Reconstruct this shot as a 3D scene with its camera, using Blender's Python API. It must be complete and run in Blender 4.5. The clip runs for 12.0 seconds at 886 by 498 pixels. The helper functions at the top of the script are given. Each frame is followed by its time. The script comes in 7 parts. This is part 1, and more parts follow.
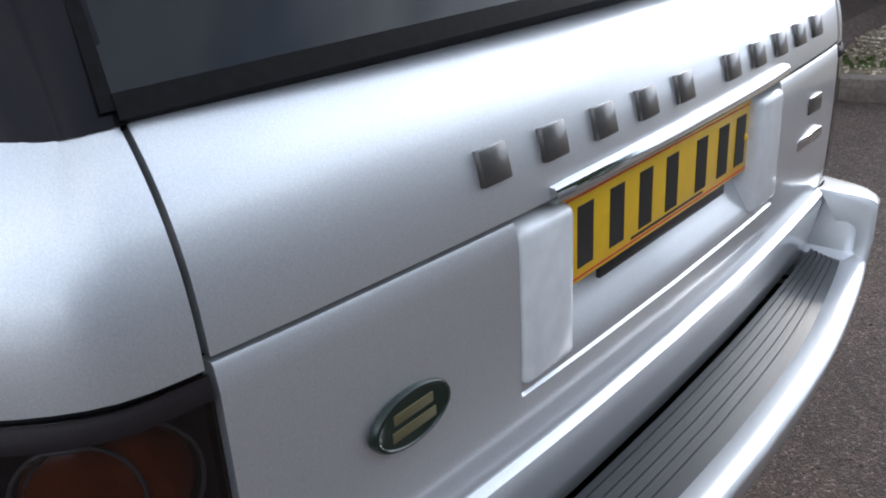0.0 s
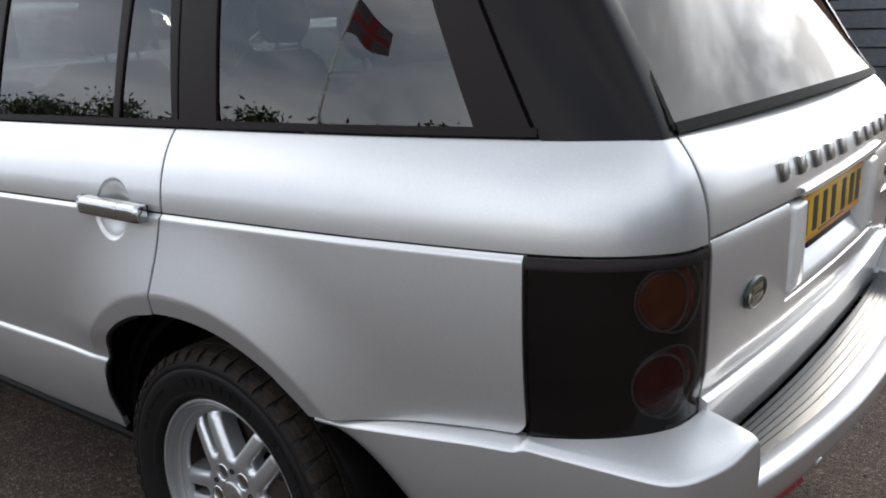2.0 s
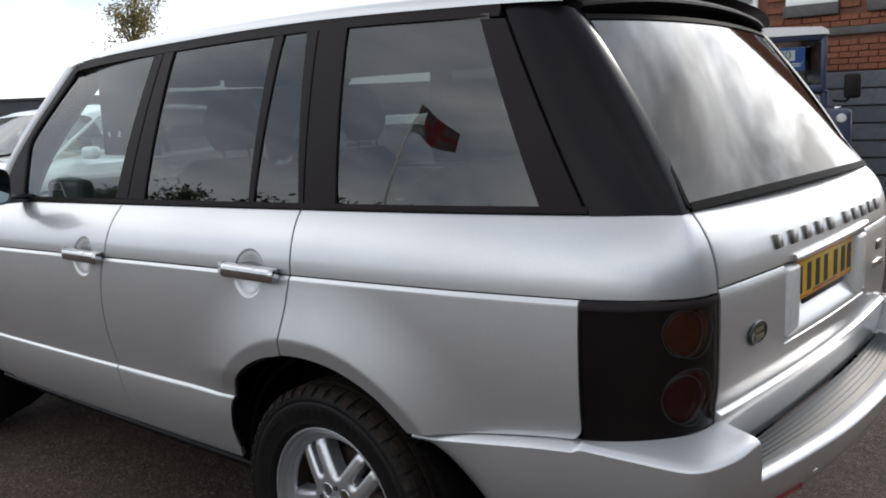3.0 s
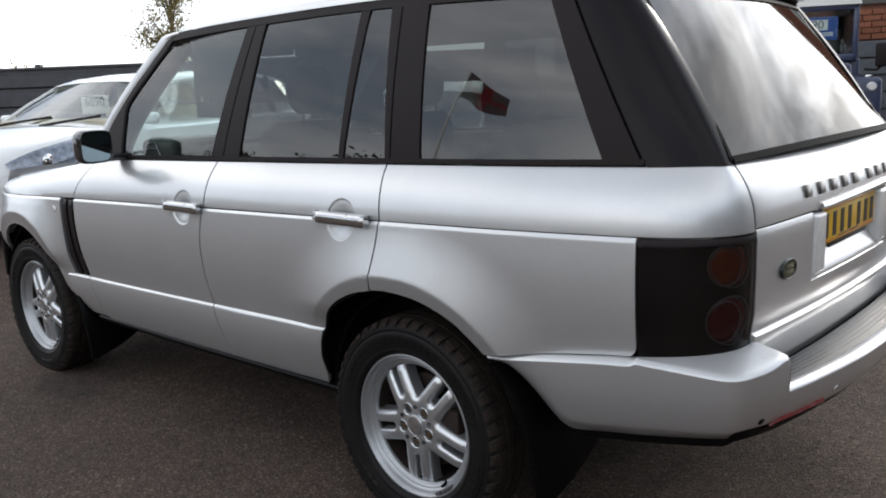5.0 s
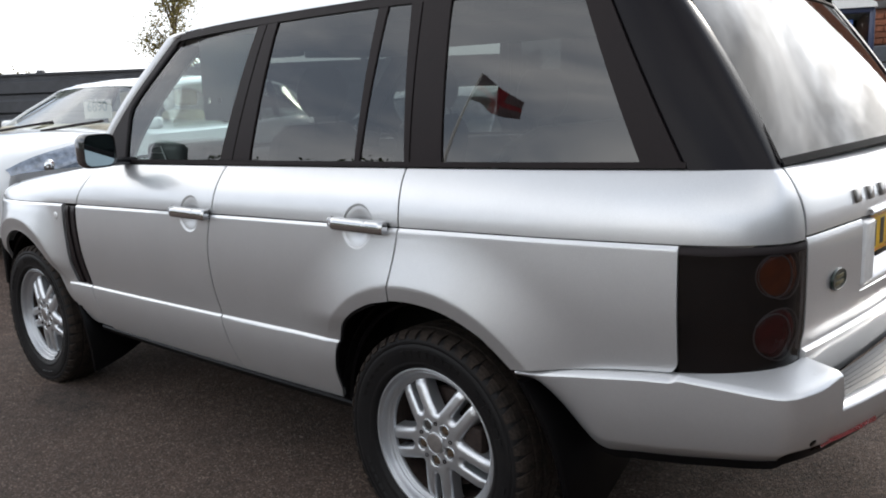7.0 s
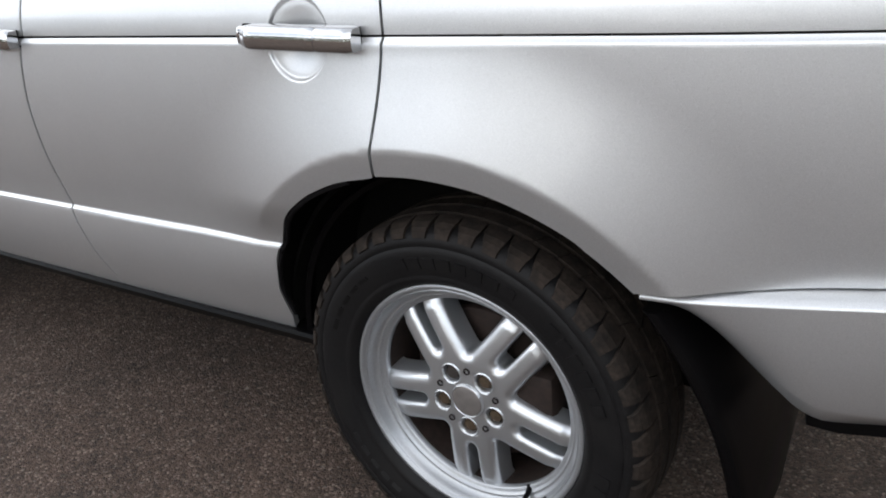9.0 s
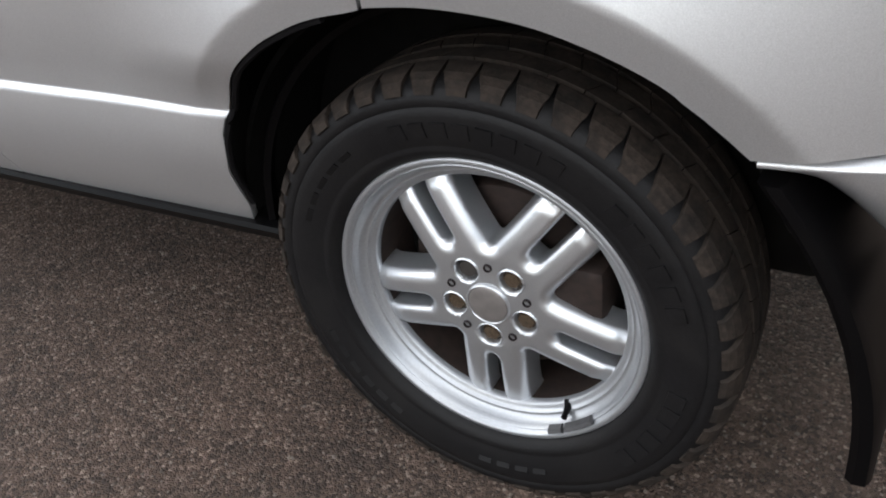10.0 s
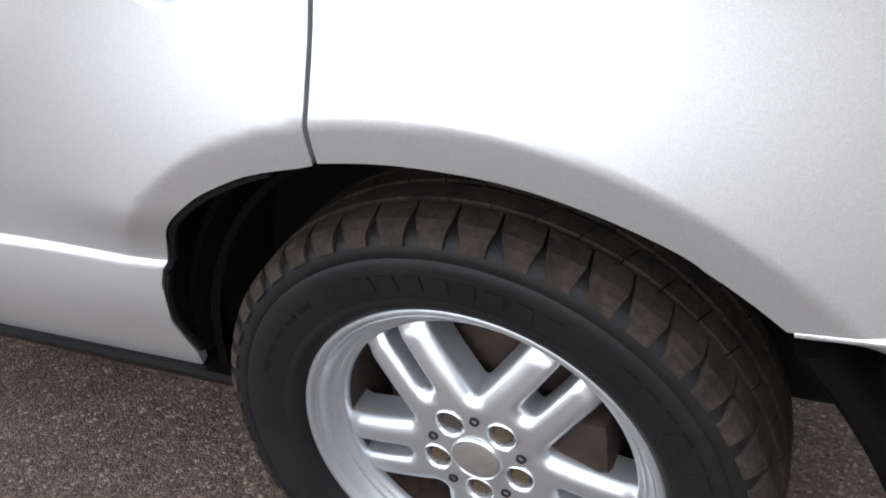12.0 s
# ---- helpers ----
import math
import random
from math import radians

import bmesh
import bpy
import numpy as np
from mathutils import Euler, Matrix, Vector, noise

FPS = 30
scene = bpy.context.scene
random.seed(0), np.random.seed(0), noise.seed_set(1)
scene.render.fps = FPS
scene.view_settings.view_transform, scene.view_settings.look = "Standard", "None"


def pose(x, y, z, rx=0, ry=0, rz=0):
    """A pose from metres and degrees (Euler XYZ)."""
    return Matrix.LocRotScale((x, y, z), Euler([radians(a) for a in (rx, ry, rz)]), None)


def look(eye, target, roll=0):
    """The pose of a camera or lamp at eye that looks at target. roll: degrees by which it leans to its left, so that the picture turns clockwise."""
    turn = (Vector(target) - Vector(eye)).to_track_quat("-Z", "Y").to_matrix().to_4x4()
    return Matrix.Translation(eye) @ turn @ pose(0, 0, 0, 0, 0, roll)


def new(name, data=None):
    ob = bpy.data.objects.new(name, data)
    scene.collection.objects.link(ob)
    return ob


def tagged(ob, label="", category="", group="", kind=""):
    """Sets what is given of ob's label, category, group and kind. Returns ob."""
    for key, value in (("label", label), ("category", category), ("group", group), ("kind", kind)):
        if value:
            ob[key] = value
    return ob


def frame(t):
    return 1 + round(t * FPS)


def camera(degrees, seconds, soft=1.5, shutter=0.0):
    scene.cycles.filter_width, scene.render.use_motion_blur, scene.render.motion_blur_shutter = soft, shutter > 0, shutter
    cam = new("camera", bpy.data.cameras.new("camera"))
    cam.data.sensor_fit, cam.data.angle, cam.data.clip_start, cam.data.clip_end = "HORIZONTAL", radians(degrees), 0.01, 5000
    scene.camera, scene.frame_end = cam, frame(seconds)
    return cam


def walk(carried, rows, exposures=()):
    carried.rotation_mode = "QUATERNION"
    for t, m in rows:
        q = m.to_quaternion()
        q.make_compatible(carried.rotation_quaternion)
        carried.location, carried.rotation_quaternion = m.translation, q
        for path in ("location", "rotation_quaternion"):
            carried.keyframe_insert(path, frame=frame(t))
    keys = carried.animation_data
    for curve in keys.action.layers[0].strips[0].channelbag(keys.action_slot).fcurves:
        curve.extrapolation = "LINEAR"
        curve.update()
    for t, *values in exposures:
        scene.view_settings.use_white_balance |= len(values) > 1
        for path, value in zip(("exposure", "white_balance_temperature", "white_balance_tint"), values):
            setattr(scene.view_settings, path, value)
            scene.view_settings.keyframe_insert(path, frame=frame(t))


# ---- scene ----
cam = camera(54.0, 12.0, soft=1.9)
PATH = [
    (0, (1.588, -0.992, 1.425), (0.377, 0.401, 0.656), -3.4),
    (0.5, (1.605, -1.238, 1.458), (0.455, 0.208, 0.694), -0.4),
    (1, (1.692, -1.509, 1.415), (0.498, -0.06, 0.726), -2.2),
    (1.5, (1.665, -1.742, 1.451), (0.47, -0.301, 0.75), -2.9),
    (2, (1.597, -2.055, 1.49), (0.407, -0.535, 0.967), -1.9),
    (2.5, (1.701, -2.297, 1.532), (0.465, -0.776, 1.136), -1.9),
    (3, (1.847, -2.519, 1.533), (0.569, -1.014, 1.214), -2.2),
    (3.5, (1.913, -2.681, 1.525), (0.619, -1.192, 1.195), -2.3),
    (3.7, (1.924, -2.733, 1.519), (0.626, -1.25, 1.178), -2.3),
    (5.3, (1.994, -2.91, 1.535), (0.677, -1.456, 1.147), -2.1),
    (5.5, (2.001, -2.913, 1.529), (0.682, -1.458, 1.149), -2.0),
    (6, (1.995, -2.914, 1.541), (0.68, -1.456, 1.162), -2.1),
    (6.5, (1.972, -2.897, 1.545), (0.65, -1.443, 1.176), -2.1),
    (6.7, (1.93, -2.875, 1.535), (0.605, -1.42, 1.179), -2.1),
    (8.3, (1.169, -2.475, 1.403), (0.014, -1.006, 0.691), -4.3),
    (8.5, (1.066, -2.371, 1.384), (-0.046, -0.9, 0.611), -5.1),
    (9, (0.821, -2.067, 1.319), (-0.246, -0.576, 0.52), -5.3),
    (9.5, (0.656, -1.918, 1.247), (-0.347, -0.456, 0.323), -6.1),
    (10, (0.506, -1.81, 1.171), (-0.376, -0.394, 0.067), -6.7),
    (10.5, (0.433, -1.734, 1.16), (-0.334, -0.387, -0.104), -7.2),
    (11, (0.412, -1.681, 1.162), (-0.308, -0.321, -0.116), -6.9),
    (11.5, (0.398, -1.666, 1.179), (-0.354, -0.211, 0.03), -6.6),
    (12, (0.392, -1.623, 1.222), (-0.416, -0.13, 0.163), -8.0),
]
walk(cam, [(t, look(eye, target, roll)) for t, eye, target, roll in PATH],
     exposures=[(0.0, 0.46, 5980, 10), (0.5, 0.38, 6330, 10), (1.5, 0.33, 6520, 10), (2.5, 0.18, 6620, 10), (3.5, -0.12, 6620, 10), (5.5, 0.24, 6650, 10), (6.7, 0.30, 6670, 10), (8.3, 0.63, 6740, 10), (9.0, 0.84, 6780, 10), (10.5, 1.39, 6840, 10), (11.2, 1.66, 6850, 10), (12.0, 1.76, 6680, 10)])

# ---- world and light ----
SUN_WAY = Vector((-0.05, 0.90, 0.42)).normalized()
world = bpy.data.worlds.new("world")
scene.world = world
world.use_nodes = True
wt = world.node_tree
wt.nodes.clear()
w_out = wt.nodes.new("ShaderNodeOutputWorld")
w_bg = wt.nodes.new("ShaderNodeBackground")
w_sky = wt.nodes.new("ShaderNodeTexSky")
w_sky.sky_type = "NISHITA"
w_sky.sun_disc = False
w_sky.sun_elevation = math.asin(SUN_WAY.z)
w_sky.sun_rotation = math.atan2(SUN_WAY.x, SUN_WAY.y)
w_sky.dust_density = 2.0
w_co = wt.nodes.new("ShaderNodeTexCoord")
w_map = wt.nodes.new("ShaderNodeMapping")
w_map.inputs["Scale"].default_value = (1.0, 1.0, 2.2)
w_map.inputs["Location"].default_value = (0.35, 0.1, 0.2)
w_noise = wt.nodes.new("ShaderNodeTexNoise")
w_noise.inputs["Scale"].default_value = 1.4
w_noise.inputs["Detail"].default_value = 7
w_noise.inputs["Roughness"].default_value = 0.55
w_noise.inputs["Distortion"].default_value = 0.5
w_ramp = wt.nodes.new("ShaderNodeValToRGB")
w_ramp.color_ramp.elements[0].position = 0.36
w_ramp.color_ramp.elements[0].color = (9.8, 11.6, 14.4, 1)
w_ramp.color_ramp.elements[1].position = 0.62
w_ramp.color_ramp.elements[1].color = (27.4, 27.9, 28.6, 1)
# thin cloud scatters the sun forward: brighter towards the sun
w_dot = wt.nodes.new("ShaderNodeVectorMath")
w_dot.operation = "DOT_PRODUCT"
w_dot.inputs[1].default_value = SUN_WAY
w_clamp = wt.nodes.new("ShaderNodeMapRange")
w_clamp.inputs["From Min"].default_value = -1.0
w_clamp.inputs["From Max"].default_value = 1.0
w_pow = wt.nodes.new("ShaderNodeMath")
w_pow.operation = "POWER"
w_pow.inputs[1].default_value = 14.0
# broken cloud in front of the sun: lit edges and grey-blue bellies
w_broken = wt.nodes.new("ShaderNodeTexNoise")
w_broken.inputs["Scale"].default_value = 2.1
w_broken.inputs["Detail"].default_value = 5
w_broken.inputs["Roughness"].default_value = 0.6
w_broken.inputs["Distortion"].default_value = 0.8
w_lit = wt.nodes.new("ShaderNodeMapRange")
w_lit.inputs["From Min"].default_value, w_lit.inputs["From Max"].default_value = 0.38, 0.60
w_lit.inputs["To Min"].default_value, w_lit.inputs["To Max"].default_value = -0.20, 2.4
wt.links.new(w_map.outputs["Vector"], w_broken.inputs["Vector"])
wt.links.new(w_broken.outputs["Fac"], w_lit.inputs["Value"])
w_gain = wt.nodes.new("ShaderNodeMath")
w_gain.operation = "MULTIPLY_ADD"
w_gain.inputs[2].default_value = 1.0
wt.links.new(w_lit.outputs["Result"], w_gain.inputs[1])
w_mul = wt.nodes.new("ShaderNodeVectorMath")
w_mul.operation = "SCALE"
w_mix = wt.nodes.new("ShaderNodeMix")
w_mix.data_type = "RGBA"
# the cloud thins to blue overhead
w_sep = wt.nodes.new("ShaderNodeSeparateXYZ")
w_thin = wt.nodes.new("ShaderNodeMapRange")
w_thin.inputs["From Min"].default_value, w_thin.inputs["From Max"].default_value = 0.55, 0.95
w_thin.inputs["To Min"].default_value, w_thin.inputs["To Max"].default_value = 0.87, 0.32
wt.links.new(w_co.outputs["Generated"], w_sep.inputs["Vector"])
wt.links.new(w_sep.outputs["Z"], w_thin.inputs["Value"])
wt.links.new(w_thin.outputs["Result"], w_mix.inputs["Factor"])
wt.links.new(w_co.outputs["Generated"], w_map.inputs["Vector"])
wt.links.new(w_map.outputs["Vector"], w_noise.inputs["Vector"])
wt.links.new(w_noise.outputs["Fac"], w_ramp.inputs["Fac"])
wt.links.new(w_co.outputs["Generated"], w_dot.inputs[0])
wt.links.new(w_dot.outputs["Value"], w_clamp.inputs["Value"])
wt.links.new(w_clamp.outputs["Result"], w_pow.inputs[0])
wt.links.new(w_pow.outputs["Value"], w_gain.inputs[0])
wt.links.new(w_ramp.outputs["Color"], w_mul.inputs[0])
wt.links.new(w_gain.outputs["Value"], w_mul.inputs["Scale"])
wt.links.new(w_sky.outputs["Color"], w_mix.inputs["A"])
wt.links.new(w_mul.outputs["Vector"], w_mix.inputs["B"])
wt.links.new(w_mix.outputs["Result"], w_bg.inputs["Color"])
w_bg.inputs["Strength"].default_value = 0.085
wt.links.new(w_bg.outputs["Background"], w_out.inputs["Surface"])

sun = new("sun", bpy.data.lights.new("sun", "SUN"))
sun.data.energy, sun.data.angle, sun.data.color = 1.3, radians(8), (1.0, 0.93, 0.82)
sun.matrix_world = look((0, 0, 20), Vector((0, 0, 20)) - SUN_WAY)


# ---- materials ----
def material(name, color, rough=0.5, metal=0.0, coat=0.0, ior=1.5, grain=0.0, grain_scale=60.0, bump=0.0, bump_scale=200.0,
             stain=0.0, stain_scale=4.0, stain_color=None, spread=0.0, rough_var=0.0, emit=0.0):
    """A principled material with fine grain, broad stains and bump, all in object space."""
    m = bpy.data.materials.new(name)
    m.use_nodes = True
    nt = m.node_tree
    p = nt.nodes["Principled BSDF"]
    p.inputs["Base Color"].default_value = (*color, 1)
    p.inputs["Roughness"].default_value = rough
    p.inputs["Metallic"].default_value = metal
    p.inputs["Coat Weight"].default_value = coat
    p.inputs["Coat Roughness"].default_value = 0.04
    p.inputs["IOR"].default_value = ior
    if emit:
        p.inputs["Emission Color"].default_value = (*color, 1)
        p.inputs["Emission Strength"].default_value = emit
    co = nt.nodes.new("ShaderNodeTexCoord")
    last = None
    if grain or stain or spread:
        rgb = nt.nodes.new("ShaderNodeRGB")
        rgb.outputs[0].default_value = (*color, 1)
        last = rgb.outputs[0]
    if grain:
        n = nt.nodes.new("ShaderNodeTexNoise")
        n.inputs["Scale"].default_value = grain_scale
        n.inputs["Detail"].default_value = 4
        r = nt.nodes.new("ShaderNodeMapRange")
        r.inputs["From Min"].default_value, r.inputs["From Max"].default_value = 0.3, 0.7
        r.inputs["To Min"].default_value, r.inputs["To Max"].default_value = 1 - grain, 1 + grain
        s = nt.nodes.new("ShaderNodeVectorMath")
        s.operation = "SCALE"
        nt.links.new(co.outputs["Object"], n.inputs["Vector"])
        nt.links.new(n.outputs["Fac"], r.inputs["Value"])
        nt.links.new(last, s.inputs[0])
        nt.links.new(r.outputs["Result"], s.inputs["Scale"])
        last = s.outputs["Vector"]
    if stain:
        n = nt.nodes.new("ShaderNodeTexNoise")
        n.inputs["Scale"].default_value = stain_scale
        n.inputs["Detail"].default_value = 6
        n.inputs["Roughness"].default_value = 0.6
        r = nt.nodes.new("ShaderNodeMapRange")
        r.inputs["From Min"].default_value, r.inputs["From Max"].default_value = 0.45, 0.68
        r.inputs["To Max"].default_value = stain
        mx = nt.nodes.new("ShaderNodeMix")
        mx.data_type = "RGBA"
        mx.inputs["B"].default_value = (*(stain_color or [c * 0.5 for c in color]), 1)
        nt.links.new(co.outputs["Object"], n.inputs["Vector"])
        nt.links.new(n.outputs["Fac"], r.inputs["Value"])
        nt.links.new(r.outputs["Result"], mx.inputs["Factor"])
        nt.links.new(last, mx.inputs["A"])
        last = mx.outputs["Result"]
        if rough_var:
            rr = nt.nodes.new("ShaderNodeMapRange")
            rr.inputs["To Min"].default_value, rr.inputs["To Max"].default_value = rough, min(1, rough + rough_var)
            nt.links.new(r.outputs["Result"], rr.inputs["Value"])
            nt.links.new(rr.outputs["Result"], p.inputs["Roughness"])
    if spread:
        oi = nt.nodes.new("ShaderNodeObjectInfo")
        r = nt.nodes.new("ShaderNodeMapRange")
        r.inputs["To Min"].default_value, r.inputs["To Max"].default_value = 1 - spread, 1 + spread
        s = nt.nodes.new("ShaderNodeVectorMath")
        s.operation = "SCALE"
        nt.links.new(oi.outputs["Random"], r.inputs["Value"])
        nt.links.new(last, s.inputs[0])
        nt.links.new(r.outputs["Result"], s.inputs["Scale"])
        last = s.outputs["Vector"]
    if last:
        nt.links.new(last, p.inputs["Base Color"])
    if bump:
        n = nt.nodes.new("ShaderNodeTexNoise")
        n.inputs["Scale"].default_value = bump_scale
        n.inputs["Detail"].default_value = 3
        b = nt.nodes.new("ShaderNodeBump")
        b.inputs["Strength"].default_value = bump
        b.inputs["Distance"].default_value = 0.002
        nt.links.new(co.outputs["Object"], n.inputs["Vector"])
        nt.links.new(n.outputs["Fac"], b.inputs["Height"])
        nt.links.new(b.outputs["Normal"], p.inputs["Normal"])
    return m


def glass(name, tint, gloss_ior=1.52, rough=0.0):
    """A pane: clear tinted transmission, with gloss by Fresnel."""
    m = bpy.data.materials.new(name)
    m.use_nodes = True
    nt = m.node_tree
    nt.nodes.clear()
    out = nt.nodes.new("ShaderNodeOutputMaterial")
    tr = nt.nodes.new("ShaderNodeBsdfTransparent")
    tr.inputs["Color"].default_value = (*tint, 1)
    gl = nt.nodes.new("ShaderNodeBsdfGlossy")
    gl.inputs["Roughness"].default_value = rough
    lw = nt.nodes.new("ShaderNodeLayerWeight")
    lw.inputs["Blend"].default_value = 0.5
    f5 = nt.nodes.new("ShaderNodeMath")
    f5.operation = "POWER"
    f5.inputs[1].default_value = 4.2
    fr = nt.nodes.new("ShaderNodeMapRange")
    fr.inputs["To Min"].default_value = 1.6 * ((gloss_ior - 1) / (gloss_ior + 1)) ** 2
    mx = nt.nodes.new("ShaderNodeMixShader")
    nt.links.new(lw.outputs["Facing"], f5.inputs[0])
    nt.links.new(f5.outputs["Value"], fr.inputs["Value"])
    nt.links.new(fr.outputs["Result"], mx.inputs["Fac"])
    nt.links.new(tr.outputs["BSDF"], mx.inputs[1])
    nt.links.new(gl.outputs["BSDF"], mx.inputs[2])
    nt.links.new(mx.outputs["Shader"], out.inputs["Surface"])
    return m


def paint(name, color, metal=0.7, rough=0.3):
    """Metallic car paint with fine flake, a clear coat and faint dust."""
    m = material(name, color, rough, metal, 1.0, grain=0.10, grain_scale=700, stain=0.22, stain_scale=2.2,
                 stain_color=[c * 0.80 for c in color], rough_var=0.12, bump=0.012, bump_scale=7)
    m.node_tree.nodes["Principled BSDF"].inputs["Coat Roughness"].default_value = 0.11
    return m


SILVER = paint("silver_paint", (0.602, 0.607, 0.615), 0.73, 0.40)
BLACK_TRIM = material("black_trim", (0.0165, 0.0125, 0.0130), 0.46, ior=1.22, grain=0.15, grain_scale=300, stain=0.25, stain_scale=5, stain_color=(0.024, 0.018, 0.0175), rough_var=0.12)
BLACK_GLOSS = material("black_gloss", (0.008, 0.008, 0.01), 0.12, coat=0.6)
PILLAR_GLOSS = material("pillar_gloss_black", (0.0105, 0.0090, 0.0108), 0.18, ior=1.20, grain=0.1, grain_scale=300, stain=0.25, stain_scale=5, stain_color=(0.012, 0.012, 0.014), rough_var=0.1)
SEAL = material("rubber_seal", (0.009, 0.0085, 0.009), 0.6, ior=1.12, grain=0.2, grain_scale=120)
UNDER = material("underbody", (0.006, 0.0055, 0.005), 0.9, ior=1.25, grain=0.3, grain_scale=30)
RUBBER = material("tyre_rubber", (0.0078, 0.0074, 0.0078), 0.50, ior=1.26, grain=0.2, grain_scale=150, stain=0.35, stain_scale=9, stain_color=(0.016, 0.0145, 0.0135), bump=0.25, bump_scale=260, rough_var=0.2)
TREAD = material("dusty_tread", (0.029, 0.0215, 0.0170), 0.85, ior=1.3, grain=0.35, grain_scale=120, stain=0.85, stain_scale=22, stain_color=(0.008, 0.007, 0.0065), bump=0.3, bump_scale=300)
PLASTIC = material("black_plastic", (0.0028, 0.0026, 0.0029), 0.30, ior=1.19, grain=0.1, grain_scale=200, stain=0.3, stain_scale=6, stain_color=(0.007, 0.0065, 0.006), rough_var=0.15)
STEP_PAD = material("step_pad_plastic", (0.012, 0.0125, 0.0145), 0.30, grain=0.12, grain_scale=350, stain=0.12, stain_scale=12, stain_color=(0.04, 0.038, 0.034), bump=0.1, bump_scale=400, rough_var=0.15)
ALLOY = material("alloy_silver", (0.60, 0.615, 0.635), 0.34, 0.86, 0.4, grain=0.04, grain_scale=500, stain=0.10, stain_scale=14, stain_color=(0.48, 0.475, 0.47), rough_var=0.08)
ALLOY_DIRTY = material("alloy_barrel", (0.40, 0.412, 0.43), 0.40, 0.72, 0.25, grain=0.05, grain_scale=200, stain=0.25, stain_scale=8, stain_color=(0.36, 0.345, 0.33), rough_var=0.12)
CAP_GREY = material("centre_cap_grey", (0.23, 0.21, 0.20), 0.38, 0.5, 0.3, grain=0.1)
CHROME = material("chrome", (0.70, 0.71, 0.72), 0.06, 1.0, grain=0.03, grain_scale=80)
# handle chrome: dark surroundings' reflection is put into its lowered colour
HANDLE_CHROME = material("worn_chrome", (0.50, 0.50, 0.505), 0.08, 1.0, grain=0.06, grain_scale=60)
MIRROR = material("blue_tinted_mirror", (0.30, 0.38, 0.40), 0.02, 1.0)
DARK_CHROME = material("dark_badge_metal", (0.13, 0.122, 0.115), 0.3, 0.8, 0.4, grain=0.1)
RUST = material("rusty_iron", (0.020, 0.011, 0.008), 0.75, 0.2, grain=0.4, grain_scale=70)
WEIGHT_GREY = material("lead_grey", (0.065, 0.064, 0.066), 0.5, 0.3, grain=0.15, grain_scale=150)
BRASS_NUT = material("wheel_nut_metal", (0.13, 0.095, 0.065), 0.45, 0.7, grain=0.3, grain_scale=200)
GLASS_SIDE = glass("tinted_side_glass", (0.09, 0.097, 0.095), 1.60)
GLASS_FRONT = glass("light_front_glass", (0.86, 0.96, 0.93), 1.58)
GLASS_REAR = glass("tinted_rear_glass", (0.05, 0.06, 0.08), 1.36, 0.05)
LENS_SMOKE = glass("smoked_lens", (0.30, 0.285, 0.295), 1.40, 0.04)
LENS_CLEAR = material("frosted_white_lens", (0.66, 0.66, 0.655), 0.25, coat=0.5, grain=0.06, grain_scale=40)
LAMP_BACK = material("lamp_housing", (0.010, 0.0092, 0.0105), 0.35, coat=0.2)
AMBER = material("amber_lens", (0.20, 0.040, 0.008), 0.2, coat=0.8, grain=0.3, grain_scale=30)
RED_LENS = material("red_lens", (0.095, 0.006, 0.008), 0.2, coat=0.8, grain=0.25, grain_scale=30)
RED_REFLECTOR = material("red_reflector", (0.16, 0.006, 0.008), 0.25, coat=0.8, grain=0.2, grain_scale=150)
PLATE_YELLOW = material("plate_yellow", (0.80, 0.48, 0.01), 0.3, coat=0.4, grain=0.05, grain_scale=30, stain=0.25, stain_scale=20, stain_color=(0.60, 0.36, 0.01))
PLATE_BLACK = material("plate_black", (0.012, 0.012, 0.012), 0.35)
PLATE_RED = material("plate_red", (0.55, 0.03, 0.02), 0.35)
RING_GREY = material("lamp_ring_grey", (0.26, 0.25, 0.25), 0.3, 0.7, grain=0.1)
BADGE_GREEN = material("badge_green", (0.006, 0.016, 0.010), 0.3, coat=0.15, grain=0.1)
BADGE_GOLD = material("badge_gold", (0.15, 0.13, 0.065), 0.45, 0.4)
SEAT = material("dark_leather", (0.030, 0.028, 0.027), 0.45, grain=0.2, grain_scale=80, bump=0.2, bump_scale=300)
INTERIOR = material("interior_trim", (0.026, 0.025, 0.025), 0.6, grain=0.2, grain_scale=100)
HEADLINER = material("headliner", (0.16, 0.155, 0.15), 0.9, grain=0.1)


# ---- mesh helpers ----
def finish(name, bm, mat, parent=None, label="", smooth=True, sharp=35):
    me = bpy.data.meshes.new(name)
    bmesh.ops.recalc_face_normals(bm, faces=bm.faces)
    if smooth:
        lim = radians(sharp)
        for f in bm.faces:
            f.smooth = True
        for e in bm.edges:
            if len(e.link_faces) == 2 and e.calc_face_angle(0) > lim:
                e.smooth = False
    bm.to_mesh(me)
    bm.free()
    me.materials.append(mat)
    ob = new(name, me)
    if parent:
        ob.parent = parent
        ob.matrix_parent_inverse = Matrix.Translation(-parent.matrix_basis.translation) if parent.parent is None else Matrix()
    if label:
        ob["label"] = label
    return ob


def part(name, bm, mat, parent, label="", smooth=True, sharp=35):
    return finish(name, bm, mat, parent, label, smooth, sharp)


def empty(name, x, y, z, label, category, group="", kind=""):
    ob = new(name)
    ob.matrix_basis = Matrix.Translation((x, y, z))
    return tagged(ob, label, category, group, kind)


